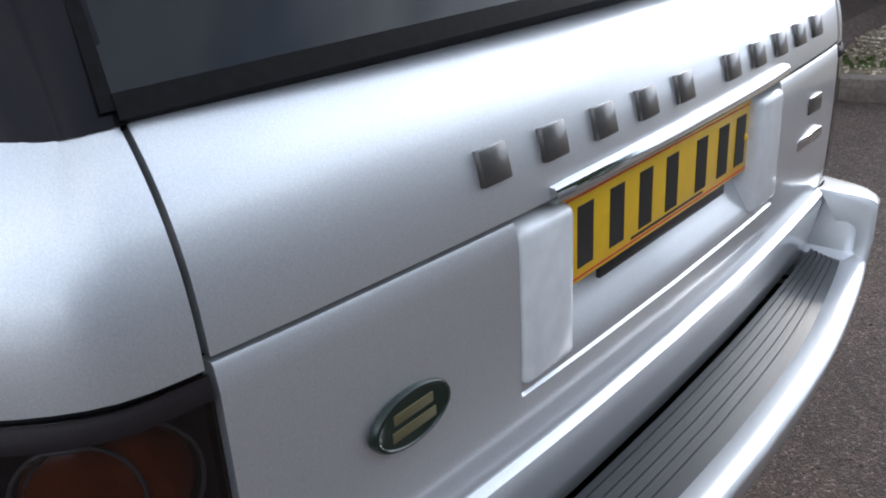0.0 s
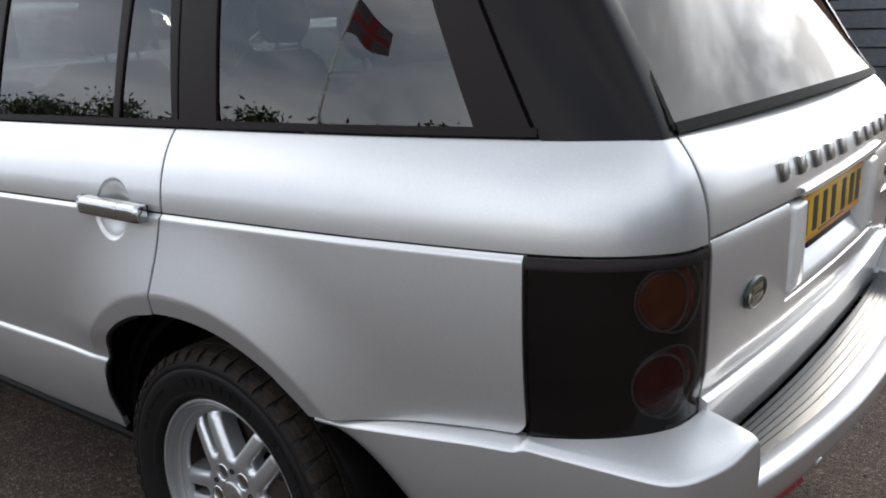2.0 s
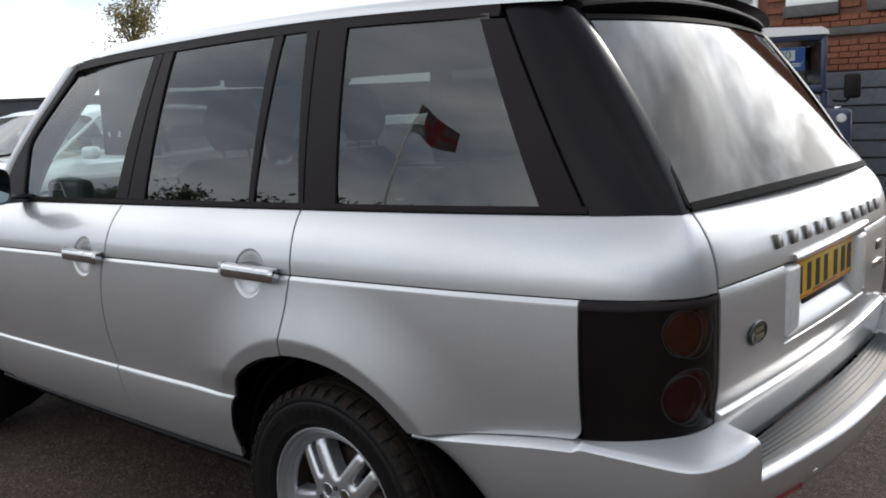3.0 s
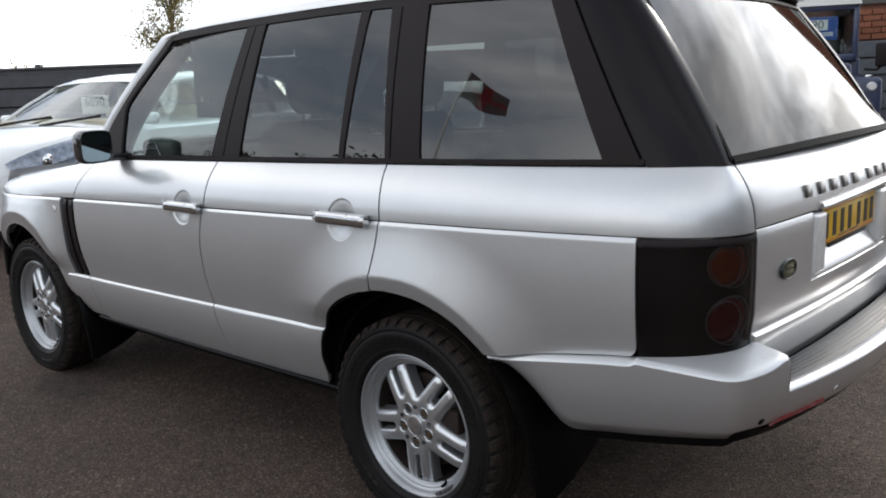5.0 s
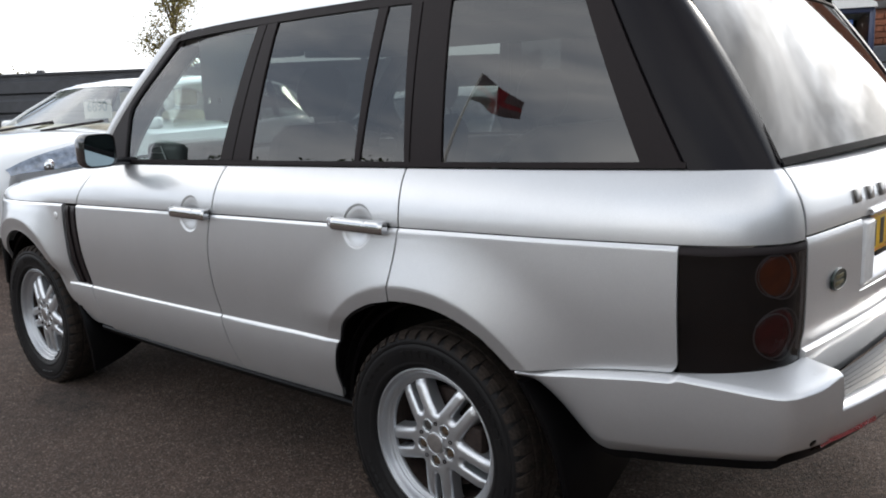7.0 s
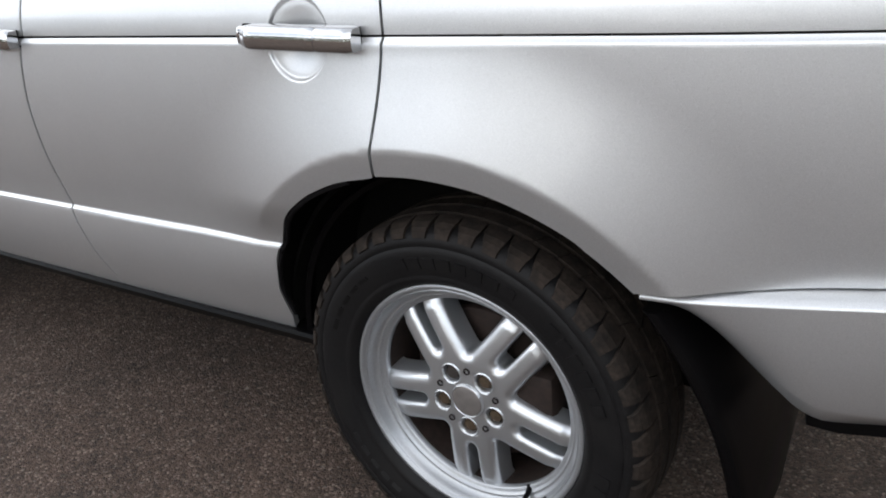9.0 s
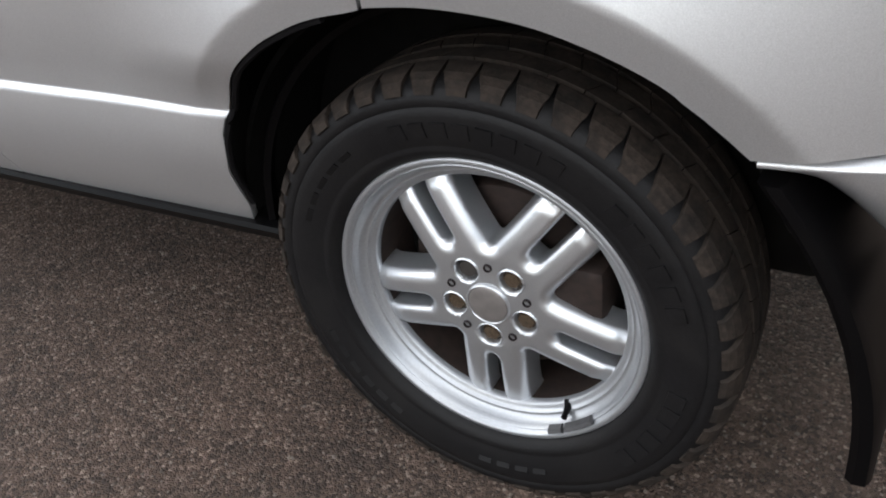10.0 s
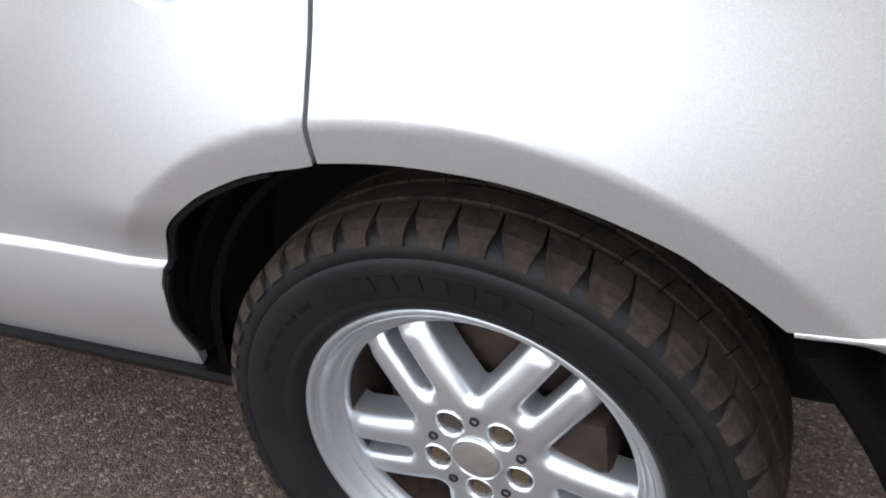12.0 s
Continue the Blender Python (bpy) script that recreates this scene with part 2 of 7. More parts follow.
def add_box(bm, lo, hi, bevel=0.0, segs=2, m=None):
    c = [(a + b) / 2 for a, b in zip(lo, hi)]
    s = [abs(b - a) for a, b in zip(lo, hi)]
    t = Matrix.Translation(c) @ Matrix.Diagonal((*s, 1))
    if m is not None:
        t = m @ t
    r = bmesh.ops.create_cube(bm, size=1, matrix=t)
    if bevel:
        es = list({e for v in r["verts"] for e in v.link_edges})
        bmesh.ops.bevel(bm, geom=es, offset=bevel, segments=segs, affect="EDGES", profile=0.5)
    return bm


def box(lo, hi, bevel=0.0, segs=2, m=None):
    return add_box(bmesh.new(), lo, hi, bevel, segs, m)


def add_rings(bm, rings, closed=True, cap0=False, cap1=False, loop=False):
    """Skin a list of rings of points with equal counts."""
    vs = [[bm.verts.new(p) for p in ring] for ring in rings]
    n = len(rings[0])
    k = len(vs) if loop else len(vs) - 1
    for a in range(k):
        r0, r1 = vs[a], vs[(a + 1) % len(vs)]
        for i in range(n if closed else n - 1):
            j = (i + 1) % n
            try:
                bm.faces.new((r0[i], r0[j], r1[j], r1[i]))
            except ValueError:
                pass
    if cap0:
        bm.faces.new(vs[0][::-1])
    if cap1:
        bm.faces.new(vs[-1])
    return vs


def lathe(bm, profile, centre, axis="y", steps=64, a0=0.0, a1=2 * math.pi):
    """Turn (radius, along) points about an axis through centre."""
    full = abs(a1 - a0 - 2 * math.pi) < 1e-6
    rings = []
    for i in range(steps if full else steps + 1):
        a = a0 + (a1 - a0) * i / steps
        ring = []
        for r, l in profile:
            c, s = r * math.cos(a), r * math.sin(a)
            ring.append(Vector(centre) + (Vector((c, l, s)) if axis == "y" else Vector((l, c, s)) if axis == "x" else Vector((c, s, l))))
        rings.append(ring)
    add_rings(bm, rings, closed=False, loop=full)
    return bm


def tube(bm, pts, radius, n=8, cap=True):
    pts = [Vector(p) for p in pts]
    rings = []
    for i, p in enumerate(pts):
        d = (pts[min(i + 1, len(pts) - 1)] - pts[max(i - 1, 0)]).normalized()
        s = d.cross(Vector((0.31, 0.17, 0.93))).normalized()
        t = d.cross(s)
        r = radius[i] if isinstance(radius, (list, tuple)) else radius
        rings.append([p + r * (math.cos(2 * math.pi * k / n) * s + math.sin(2 * math.pi * k / n) * t) for k in range(n)])
    add_rings(bm, rings, True, cap, cap)
    return bm


def mirrored(ob, parent=None):
    """The same part on the other side of the car's middle plane."""
    me = ob.data.copy()
    me.transform(Matrix.Diagonal((1, -1, 1, 1)))
    me.flip_normals()
    o = new(ob.name, me)
    o.parent = parent or ob.parent
    o.matrix_parent_inverse = ob.matrix_parent_inverse.copy()
    if ob.get("label"):
        o["label"] = ob["label"]
    return o


def smoothstep(a, b, x):
    t = min(1.0, max(0.0, (x - a) / (b - a)))
    return t * t * (3 - 2 * t)


def lerp(a, b, t):
    return a + (b - a) * t


def curve(points):
    """A smooth monotone-ish function through (x, y) points (Catmull-Rom in y)."""
    xs = [p[0] for p in points]
    ys = [p[1] for p in points]
    def f(x):
        if x <= xs[0]:
            return ys[0]
        if x >= xs[-1]:
            return ys[-1]
        i = max(k for k in range(len(xs) - 1) if xs[k] <= x)
        def slope(k):
            if k == 0:
                return (ys[1] - ys[0]) / (xs[1] - xs[0])
            if k == len(xs) - 1:
                return (ys[-1] - ys[-2]) / (xs[-1] - xs[-2])
            return (ys[k + 1] - ys[k - 1]) / (xs[k + 1] - xs[k - 1])
        h = xs[i + 1] - xs[i]
        t = (x - xs[i]) / h
        m0, m1 = slope(i) * h, slope(i + 1) * h
        return ((2 * t**3 - 3 * t**2 + 1) * ys[i] + (t**3 - 2 * t**2 + t) * m0 + (-2 * t**3 + 3 * t**2) * ys[i + 1] + (t**3 - t**2) * m1)
    return f

# ---- the silver car: body surface ----
# x runs towards the tail, y towards the driver's side, z up; the rear axle is at x = 0
PLAN = [(-3.72, -3.72, 0.0), (-3.70, -3.70, 0.42), (-3.56, -3.56, 0.70), (-3.25, -3.25, 0.87), (-2.88, -2.88, 0.930), (-2.3, -2.3, 0.955), (-1.5, -1.5, 0.966),
        (-0.7, -0.7, 0.964), (0.0, 0.0, 0.952), (0.45, 0.45, 0.932), (0.75, 0.75, 0.901), (0.902, 0.90, 0.875), (1.012, 1.0, 0.830), (1.104, 1.069, 0.764),
        (1.179, 1.088, 0.695), (1.375, 1.104, 0.5), (1.615, 1.116, 0.26), (1.876, 1.120, 0.0)]
U_END = 1.876
plan_x = curve([(u, x) for u, x, h in PLAN])
plan_h = curve([(u, h) for u, x, h in PLAN])
AXLE_F = -2.88
HANDLE_R, HANDLE_F = -0.236, -1.206  # middles of the round hand cups
ARCH_Z = 0.425


def z_crease(x):
    return 1.082 + 0.0230 * x - 0.0026 * x * x


def z_belt(x):
    return 1.2595 + 0.0235 * x - 0.125 * smoothstep(-1.95, -3.4, x)


def z_sill(x):
    return 0.671 + 0.0205 * x


def plan(u):
    """Plan point and outward normal on the near side."""
    e = 0.01
    x, h = plan_x(u), plan_h(u)
    if u > U_END - 0.03:
        return x, h, Vector((1, 0, 0))
    dx, dh = plan_x(u + e) - plan_x(u - e), plan_h(u + e) - plan_h(u - e)
    n = Vector((-dh, -dx, 0))
    n.normalize()
    return x, h, n


def flare(x, z):
    """The swell over a wheel arch and the flat band round its edge."""
    out = 0.0
    for ax in (0.0, AXLE_F):
        r = math.hypot((x - ax - 0.012) * 0.97, z - ARCH_Z)
        r2 = 0.480 + 0.03 * abs(x - ax - 0.012)
        for q, w in ((r - r2 - 0.004, 0.25), (r - r2, 0.5), (r - r2 + 0.004, 0.25)):
            if q > 0:
                t = min(1.0, q / 0.20)
                out += w * 0.039 * (1 - t) ** 2 * (1 + 0.35 * t)
            else:
                out += w * (0.039 - 0.010 * min(1.0, -q / 0.055))
    return out


def inset(u, x, z):
    """How far the skin lies inside the plan line at a height."""
    tail = smoothstep(0.92, 1.20, u)
    zc, zb, zs = z_crease(x), z_belt(x), z_sill(x)
    if z >= zc:
        t = (z - zc) / (zb - zc)
        side = 0.006 * t + 0.084 * t**2.3
        back = 0.010 * t + 0.062 * t**2.6
    else:
        t = (zc - z) / (zc - zs)
        lip = 0.007 * smoothstep(0.0, 0.010, zc - z)
        side = -lip - 0.006 * math.sin(math.pi * min(t, 0.9) / 0.9) + 0.031 * min(t, 1.0) ** 2.5
        if z < zs:
            side += -0.007 * smoothstep(0, 0.008, zs - z) + 0.85 * max(0, zs - z - 0.03) ** 1.7
        back = -0.4 * lip - 0.004 * math.sin(math.pi * min(t, 1.0)) + 0.012 * t**1.5
        back += 0.005 * smoothstep(0.884, 0.838, z)
        if z < 0.828:
            back += -0.013 * smoothstep(0, 0.0075, 0.828 - z) + 0.13 * max(0, 0.80 - z)
    d = lerp(side, back, tail)
    for hx in (HANDLE_R, HANDLE_F):
        r = math.hypot(x - hx, z - z_crease(hx) + 0.003)
        if r < 0.08:
            d += 0.006 * smoothstep(0.0705, 0.0655, r) + 0.0085 * smoothstep(0.066, 0.010, r)
    return d - (1 - tail) * flare(x, z) * smoothstep(0.05, -0.05, z - zc) * lerp(smoothstep(-0.17, -0.03, z - zs) * (0.25 + 0.75 * smoothstep(-0.01, 0.11, z - zs)), 1.0, smoothstep(0.05, 0.25, x))


def skin(u, z):
    """A point of the body's skin; past the middle of the tail it is the other side's."""
    far = u > U_END
    v = 2 * U_END - u if far else u
    x, h, n = plan(v)
    p = Vector((x, -h, z)) - n * inset(v, x, z)
    if far:
        p.y = -p.y
    return p


def skin_normal(u, z):
    e = 0.004
    a = skin(u + e, z) - skin(u - e, z)
    b = skin(u, z + e) - skin(u, z - e)
    n = a.cross(b)
    n.normalize()
    if n.y > 0 and u < 0.8 or u > 1.3 and n.x < 0:
        n = -n
    return n


EDGE = 0.0035


def steps_with_edges(n, length):
    e = min(0.3 / n, EDGE / max(length, 0.02))
    return [0.0, e] + [i / n for i in range(1, n)] + [1 - e, 1.0]


def panel(name, left, right, zs, nu, mat, parent, label="", surf=skin, lift=0.0, flange=0.014, soft=0.002, build=True, fine=()):
    """A body panel: columns between two seams left(z), right(z), rows at the heights zs(u), edges rolled inwards."""
    mid = zs(left(0.9))[len(zs(0.0)) // 2]
    cols = steps_with_edges(nu, abs(right(mid) - left(mid)))
    if fine:
        zf = z_crease(fine[0])
        cols = sorted(cols + [(u - left(zf)) / (right(zf) - left(zf)) for u in fine])
    grid, norm = [], []
    for i, s in enumerate(cols):
        u = lerp(left(mid), right(mid), s)
        for _ in range(3):
            rows = zs(u)
            u = lerp(left(rows[len(rows) // 2]), right(rows[len(rows) // 2]), s)
        line, nl = [], []
        for j, z in enumerate(rows):
            u = lerp(left(z), right(z), s)
            p = surf(u, z)
            e = 0.003
            a, b = surf(u + e, z) - surf(u - e, z), surf(u, z + e) - surf(u, z - e)
            n = a.cross(b).normalized()
            if n.dot(p - Vector((min(0.3, max(p.x, -3.0)), 0.0, p.z - 0.03))) < 0:
                n = -n
            edge = i in (0, len(cols) - 1) or j in (0, len(rows) - 1)
            line.append(p + n * (lift - (soft if edge else 0.0)))
            nl.append(n)
        grid.append(line)
        norm.append(nl)
    ni, nj = len(grid), len(grid[0])
    verts = [p for line in grid for p in line]
    shade = [n for line in norm for n in line]
    at_ij = lambda i, j: i * nj + j
    probe = (grid[ni // 2 + 1][nj // 2] - grid[ni // 2][nj // 2]).cross(grid[ni // 2][nj // 2 + 1] - grid[ni // 2][nj // 2])
    turn = probe.dot(norm[ni // 2][nj // 2]) < 0
    faces = []
    for i in range(ni - 1):
        for j in range(nj - 1):
            f = (at_ij(i, j), at_ij(i + 1, j), at_ij(i + 1, j + 1), at_ij(i, j + 1))
            faces.append(f[::-1] if turn else f)
    if flange:
        rim = [(i, 0) for i in range(ni)] + [(ni - 1, j) for j in range(1, nj)] + [(i, nj - 1) for i in range(ni - 2, -1, -1)] + [(0, j) for j in range(nj - 2, 0, -1)]
        first, nr = len(verts), len(rim)
        for depth in (0.0, flange):
            for k, (i, j) in enumerate(rim):
                a, b = rim[k - 1], rim[(k + 1) % nr]
                out = (grid[b[0]][b[1]] - grid[a[0]][a[1]]).cross(norm[i][j]).normalized()
                inner = grid[min(max(i, 1), ni - 2)][min(max(j, 1), nj - 2)]
                if out.dot(inner - grid[i][j]) > 0:
                    out = -out
                verts.append(grid[i][j] - norm[i][j] * depth)
                shade.append(out)
        for k in range(nr):
            n = (k + 1) % nr
            f = (first + k, first + nr + k, first + nr + n, first + n)
            faces.append(f[::-1] if turn else f)
    me = bpy.data.meshes.new(name)
    me.from_pydata(verts, [], faces)
    me.polygons.foreach_set("use_smooth", [True] * len(faces))
    me.normals_split_custom_set_from_vertices(shade)
    me.materials.append(mat)
    ob = new(name, me)
    ob.parent = parent
    if label:
        ob["label"] = label
    return ob


car = empty("parked_car", 0.0, 0.0, 0.0, "silver four-by-four estate car with black pillars parked on tarmac", "car")
G = 0.0030  # half a shut line


def at(v):
    return lambda z: v


door_split = curve([(0.42, -1.020), (0.525, -1.050), (0.65, -1.076), (0.77, -1.090), (0.87, -1.091), (0.92, -1.088), (1.0, -1.073), (1.055, -1.057), (1.14, -1.050), (1.24, -1.058)])
rear_seam = curve([(0.83, -0.084), (0.88, -0.079), (0.93, -0.071), (1.0, -0.061), (1.08, -0.056), (1.17, -0.066), (1.258, -0.094)])
front_seam = curve([(0.42, -2.085), (0.60, -2.160), (0.65, -2.170), (0.78, -2.188), (1.02, -2.196), (1.09, -2.162), (1.21, -2.060)])
arch_front_edge = curve([(0.41, -0.446), (0.44, -0.434), (0.465, -0.425), (0.495, -0.424), (0.53, -0.4235), (0.58, -0.412), (0.635, -0.390), (0.662, -0.376), (0.733, -0.327), (0.787, -0.260), (0.815, -0.206), (0.834, -0.155), (0.849, -0.084)])


def door_rows(u):
    """Shared rows of all side panels, with close rows at the sill line and the crease."""
    x = u
    s, c, b = z_sill(x), z_crease(x), z_belt(x)
    low = 0.418 + 0.005 * (x + 1.4)
    out = [low, low + 0.004, low + 0.04, low + 0.08, low + 0.12, s - 0.045, s - 0.02, s - 0.0085, s - 0.006, s - 0.003, s - 0.0005, s + 0.004]
    top = c - 0.016
    out += [lerp(s + 0.02, 0.80, k / 13) for k in range(14)]
    out += [0.812, 0.822, 0.829, 0.8365, 0.8415, 0.8457, 0.8495, 0.855]
    out += [lerp(0.861, c - 0.0835, k / 11) for k in range(12)]
    out += [c - 0.080 + 0.0027 * k for k in range(25)]
    out += [c - 0.0105, c - 0.0075, c - 0.0045, c - 0.001, c + 0.0005]
    return out


def upper_rows(u):
    x = plan_x(u) if u < U_END else plan_x(2 * U_END - u)
    c, b = z_crease(x) + 0.0036, z_belt(x)
    return [c, c + 0.003] + [c + 0.003 + 0.0027 * k for k in range(1, 28)] + [lerp(c + 0.078, b - 0.004, k / 6) for k in range(7)] + [b]


def cup_cols(hx):
    return [hx - 0.081 + 0.0027 * k for k in range(61)]


def body_sides(sgn):
    made = []
    # rear door
    door = panel("rear_door", lambda z: door_split(z) + G, lambda z: min(arch_front_edge(z), 0) if z < 0.849 else rear_seam(z) - G, door_rows, 72, SILVER, car, "silver rear passenger door", fine=cup_cols(HANDLE_R))
    made.append((door, []))
    made[-1][1].append(panel("door_shoulder", lambda z: door_split(z) + G, lambda z: rear_seam(z) - G, upper_rows, 24, SILVER, door, fine=cup_cols(HANDLE_R)))
    fdoor = panel("front_door", lambda z: front_seam(z) + G, lambda z: door_split(z) - G, door_rows, 24, SILVER, car, "silver front passenger door", fine=cup_cols(HANDLE_F))
    made.append((fdoor, []))
    made[-1][1].append(panel("door_shoulder", lambda z: front_seam(z) + G, lambda z: door_split(z) - G, upper_rows, 22, SILVER, fdoor, fine=cup_cols(HANDLE_F)))
    # rear quarter
    def quarter_low(u):
        return curve([(0.372, 0.698), (0.46, 0.712), (0.55, 0.727), (0.66, 0.743), (0.77, 0.757), (0.85, 0.764)])(u) + 0.0005
    arch_top = curve([(-0.10, 0.849), (0.0, 0.857), (0.07, 0.854), (0.135, 0.844), (0.195, 0.825), (0.254, 0.797), (0.312, 0.760), (0.374, 0.704)])
    def quarter_rows(u):
        c = z_crease(u)
        lo = arch_top(u) if u < 0.374 else quarter_low(u) + 0.003
        return [lo, lo + 0.003] + [lo + 0.008 * k for k in range(1, 14)] + [lerp(lo + 0.115, c - 0.016, k / 9) for k in range(10)] + [c - 0.011, c - 0.006, c - 0.0015, c + 0.0005]
    def quarter_end(z):
        return 0.850 - 0.022 * min(1.0, max(0.0, (0.800 - z) / 0.034)) ** 2.4
    quarter = panel("rear_wing", lambda z: rear_seam(z) + G, quarter_end, quarter_rows, 110, SILVER, car, "silver rear wing with a flared wheel arch")
    made.append((quarter, []))
    made[-1][1].append(panel("wing_shoulder", lambda z: rear_seam(z) + G, at(1.185), upper_rows, 56, SILVER, quarter))
    # front wing
    def fw_low(u):
        r = 0.432
        d = u - AXLE_F
        a = ARCH_Z + math.sqrt(max(0.0, r * r - d * d)) * 0.96
        return max(a, 0.50) if abs(d) < r + 0.02 else 0.50
    def fw_rows(u):
        lo, hi = fw_low(u), z_crease(u)
        return [lo, lo + 0.004] + [lerp(lo, hi - 0.016, k / 16) for k in range(1, 17)] + [hi - 0.011, hi - 0.006, hi - 0.0015, hi + 0.0005]
    fw = panel("front_wing", at(-3.60), lambda z: front_seam(z) - 0.148 - G, fw_rows, 60, SILVER, car, "silver front wing")
    made.append((fw, []))
    made[-1][1].append(panel("wing_shoulder", at(-3.60), lambda z: front_seam(z) - G, upper_rows, 30, SILVER, fw))
    # ribbed vent between wing and door
    vent = panel("side_vent", lambda z: front_seam(z) - 0.146, lambda z: front_seam(z) - G, lambda u: [lerp(0.625, z_crease(u) - 0.002, k / 12) for k in range(13)], 6, PLASTIC, car, "black ribbed side vent", lift=-0.012)
    made.append((vent, []))
    for k in range(2):
        o = 0.106 - 0.066 * k
        made[-1][1].append(panel("slat", lambda z, o=o: front_seam(z) - o - 0.019, lambda z, o=o: front_seam(z) - o + 0.019, lambda u: [lerp(0.628, z_crease(u) - 0.004, k / 12) for k in range(13)], 3, BLACK_TRIM, vent, lift=-0.001))
    toe = curve([(0.405, -2.06), (0.412, -2.15), (0.424, -2.24), (0.464, -2.305), (0.533, -2.352), (0.607, -2.388), (0.63, -2.385)])
    def low_rows(u):
        s = z_sill(u)
        return [0.424, 0.430] + [lerp(0.445, s - 0.012, k / 8) for k in range(9)] + [s - 0.0085, s - 0.006, s - 0.003, s - 0.0005, s + 0.002]
    low = panel("wing_lower", toe, lambda z: front_seam(z) - G, low_rows, 14, SILVER, car)
    made.append((low, []))
    # black sill under the doors
    bm = bmesh.new()
    rings = []
    for k in range(30):
        x = lerp(-2.20, -0.335, k / 29)
        h = plan_h(x) - 0.066
        rings.append([Vector((x, -h + dy, z + 0.005 * (x + 1.4))) for dy, z in ((0.10, 0.424), (0.0, 0.420), (-0.004, 0.412), (0.004, 0.394), (0.03, 0.381), (0.10, 0.377))])
    add_rings(bm, rings, True, True, True)
    made.append((part("sill", bm, PLASTIC, car, "black plastic sill strip"), []))
    for ob, subs in made:
        m = mirrored(ob)
        for s in subs:
            mirrored(s, m)


body_sides(-1)

# ---- tailgate ----
T0, T1 = 1.191, 2 * U_END - 1.191


def tail_rows_upper(u):
    v = min(u, 2 * U_END - u)
    x = plan_x(v)
    c, b = 1.116, 1.287
    return [c, c + 0.003] + [lerp(c, b, k / 14) for k in range(1, 14)] + [b - 0.004, b]


tailgate = panel("tailgate_upper", at(T0), at(T1), tail_rows_upper, 60, SILVER, car, "silver upper tailgate")


RX0, RX1 = 1.527, 2 * U_END - 1.527  # the number-plate recess, along the tail
def tail_low_rows(u):
    return [0.695, 0.699, 0.745, 0.785, 0.800, 0.811, 0.8165, 0.8182, 0.8205, 0.8235, 0.8265, 0.8285, 0.832, 0.838, 0.848, 0.860, 0.872, 0.880, 0.895, 0.908, 0.9105, 0.914, 0.922, 0.936, 0.955, 0.975, 0.99, 1.04, 1.085, 1.107, 1.111]


def tail_skin(u, z):
    """The lower tailgate: a recess for the number plate with a sloped floor."""
    p = skin(u, z)
    w = min(smoothstep(RX0, RX0 + 0.006, u), smoothstep(RX1, RX1 - 0.006, u))
    if w > 0 and z > 0.910:
        deep = 0.034 * smoothstep(0.910, 0.990, z) + 0.004
        p.x -= w * deep
    return p


tail_cols = [T0, T0 + 0.0035] + [lerp(T0, RX0, k / 12) for k in range(1, 12)] + [RX0 - 0.006, RX0, RX0 + 0.003, RX0 + 0.006, RX0 + 0.012] + [lerp(RX0, RX1, k / 16) for k in range(1, 16)] + [RX1 - 0.012, RX1 - 0.006, RX1 - 0.003, RX1, RX1 + 0.006] + [lerp(RX1, T1, k / 12) for k in range(1, 12)] + [T1 - 0.0035, T1]
bm = bmesh.new()
rings = [[tail_skin(u, z) - Vector((0.002 if k in (0, len(tail_low_rows(u)) - 1) else 0, 0, 0)) for k, z in enumerate(tail_low_rows(u))] for u in tail_cols]
rings = [[p - Vector((0.015, 0, 0)) for p in rings[0]]] + rings + [[p - Vector((0.015, 0, 0)) for p in rings[-1]]]
rings = [[r[0] - Vector((0.03, 0, 0))] + r + [r[-1] - Vector((0.015, 0, 0))] for r in rings]
add_rings(bm, rings, closed=False)
tailgate_low = part("tailgate_lower", bm, SILVER, car, "silver lower tailgate with a recess", sharp=28)

# recess ends: frosted reversing lamps
for s in (-1, 1):
    bm = bmesh.new()
    y0, y1 = (-0.346, -0.250) if s < 0 else (0.250, 0.346)
    add_box(bm, (1.06, y0, 0.919), (1.1225, y1, 1.104), 0.013, 4)
    part("reversing_lamp", bm, LENS_CLEAR, tailgate_low, "frosted white lens")

# chrome strip above the plate
bm = bmesh.new()
rings = []
for k in range(21):
    y = lerp(-0.290, 0.356, k / 20)
    taper = 1.0 - 0.12 * smoothstep(0.97, 1.0, abs(k - 10) / 10)
    x = skin(U_END - abs(y), 1.126).x
    rings.append([Vector((x + dx * taper, y, 1.126 + 0.012 * y + dz * taper)) for dx, dz in ((-0.014, -0.0105), (0.009, -0.0100), (0.0125, -0.0075), (0.0115, 0.004), (0.0080, 0.0090), (-0.014, 0.0105))])
add_rings(bm, rings, True, True, True)
part("chrome_strip", bm, CHROME, tailgate, "polished chrome strip")

# raised badge bars across the upper tailgate
for k in range(11):
    if k == 5:
        continue
    y = -0.370 + 0.0945 * k - 0.042 * (k > 5)
    z = 1.1735 - 0.008 * y
    u = U_END + y
    p = skin(u, z)
    bm = bmesh.new()
    add_box(bm, (-0.004, -0.021, -0.0185), (0.0060, 0.021, 0.0185), 0.0022, 2, Matrix.Translation(p) @ skin_normal(U_END, z).to_track_quat("X", "Z").to_matrix().to_4x4())
    part("badge_bar", bm, DARK_CHROME, tailgate, "dark metal badge bar")

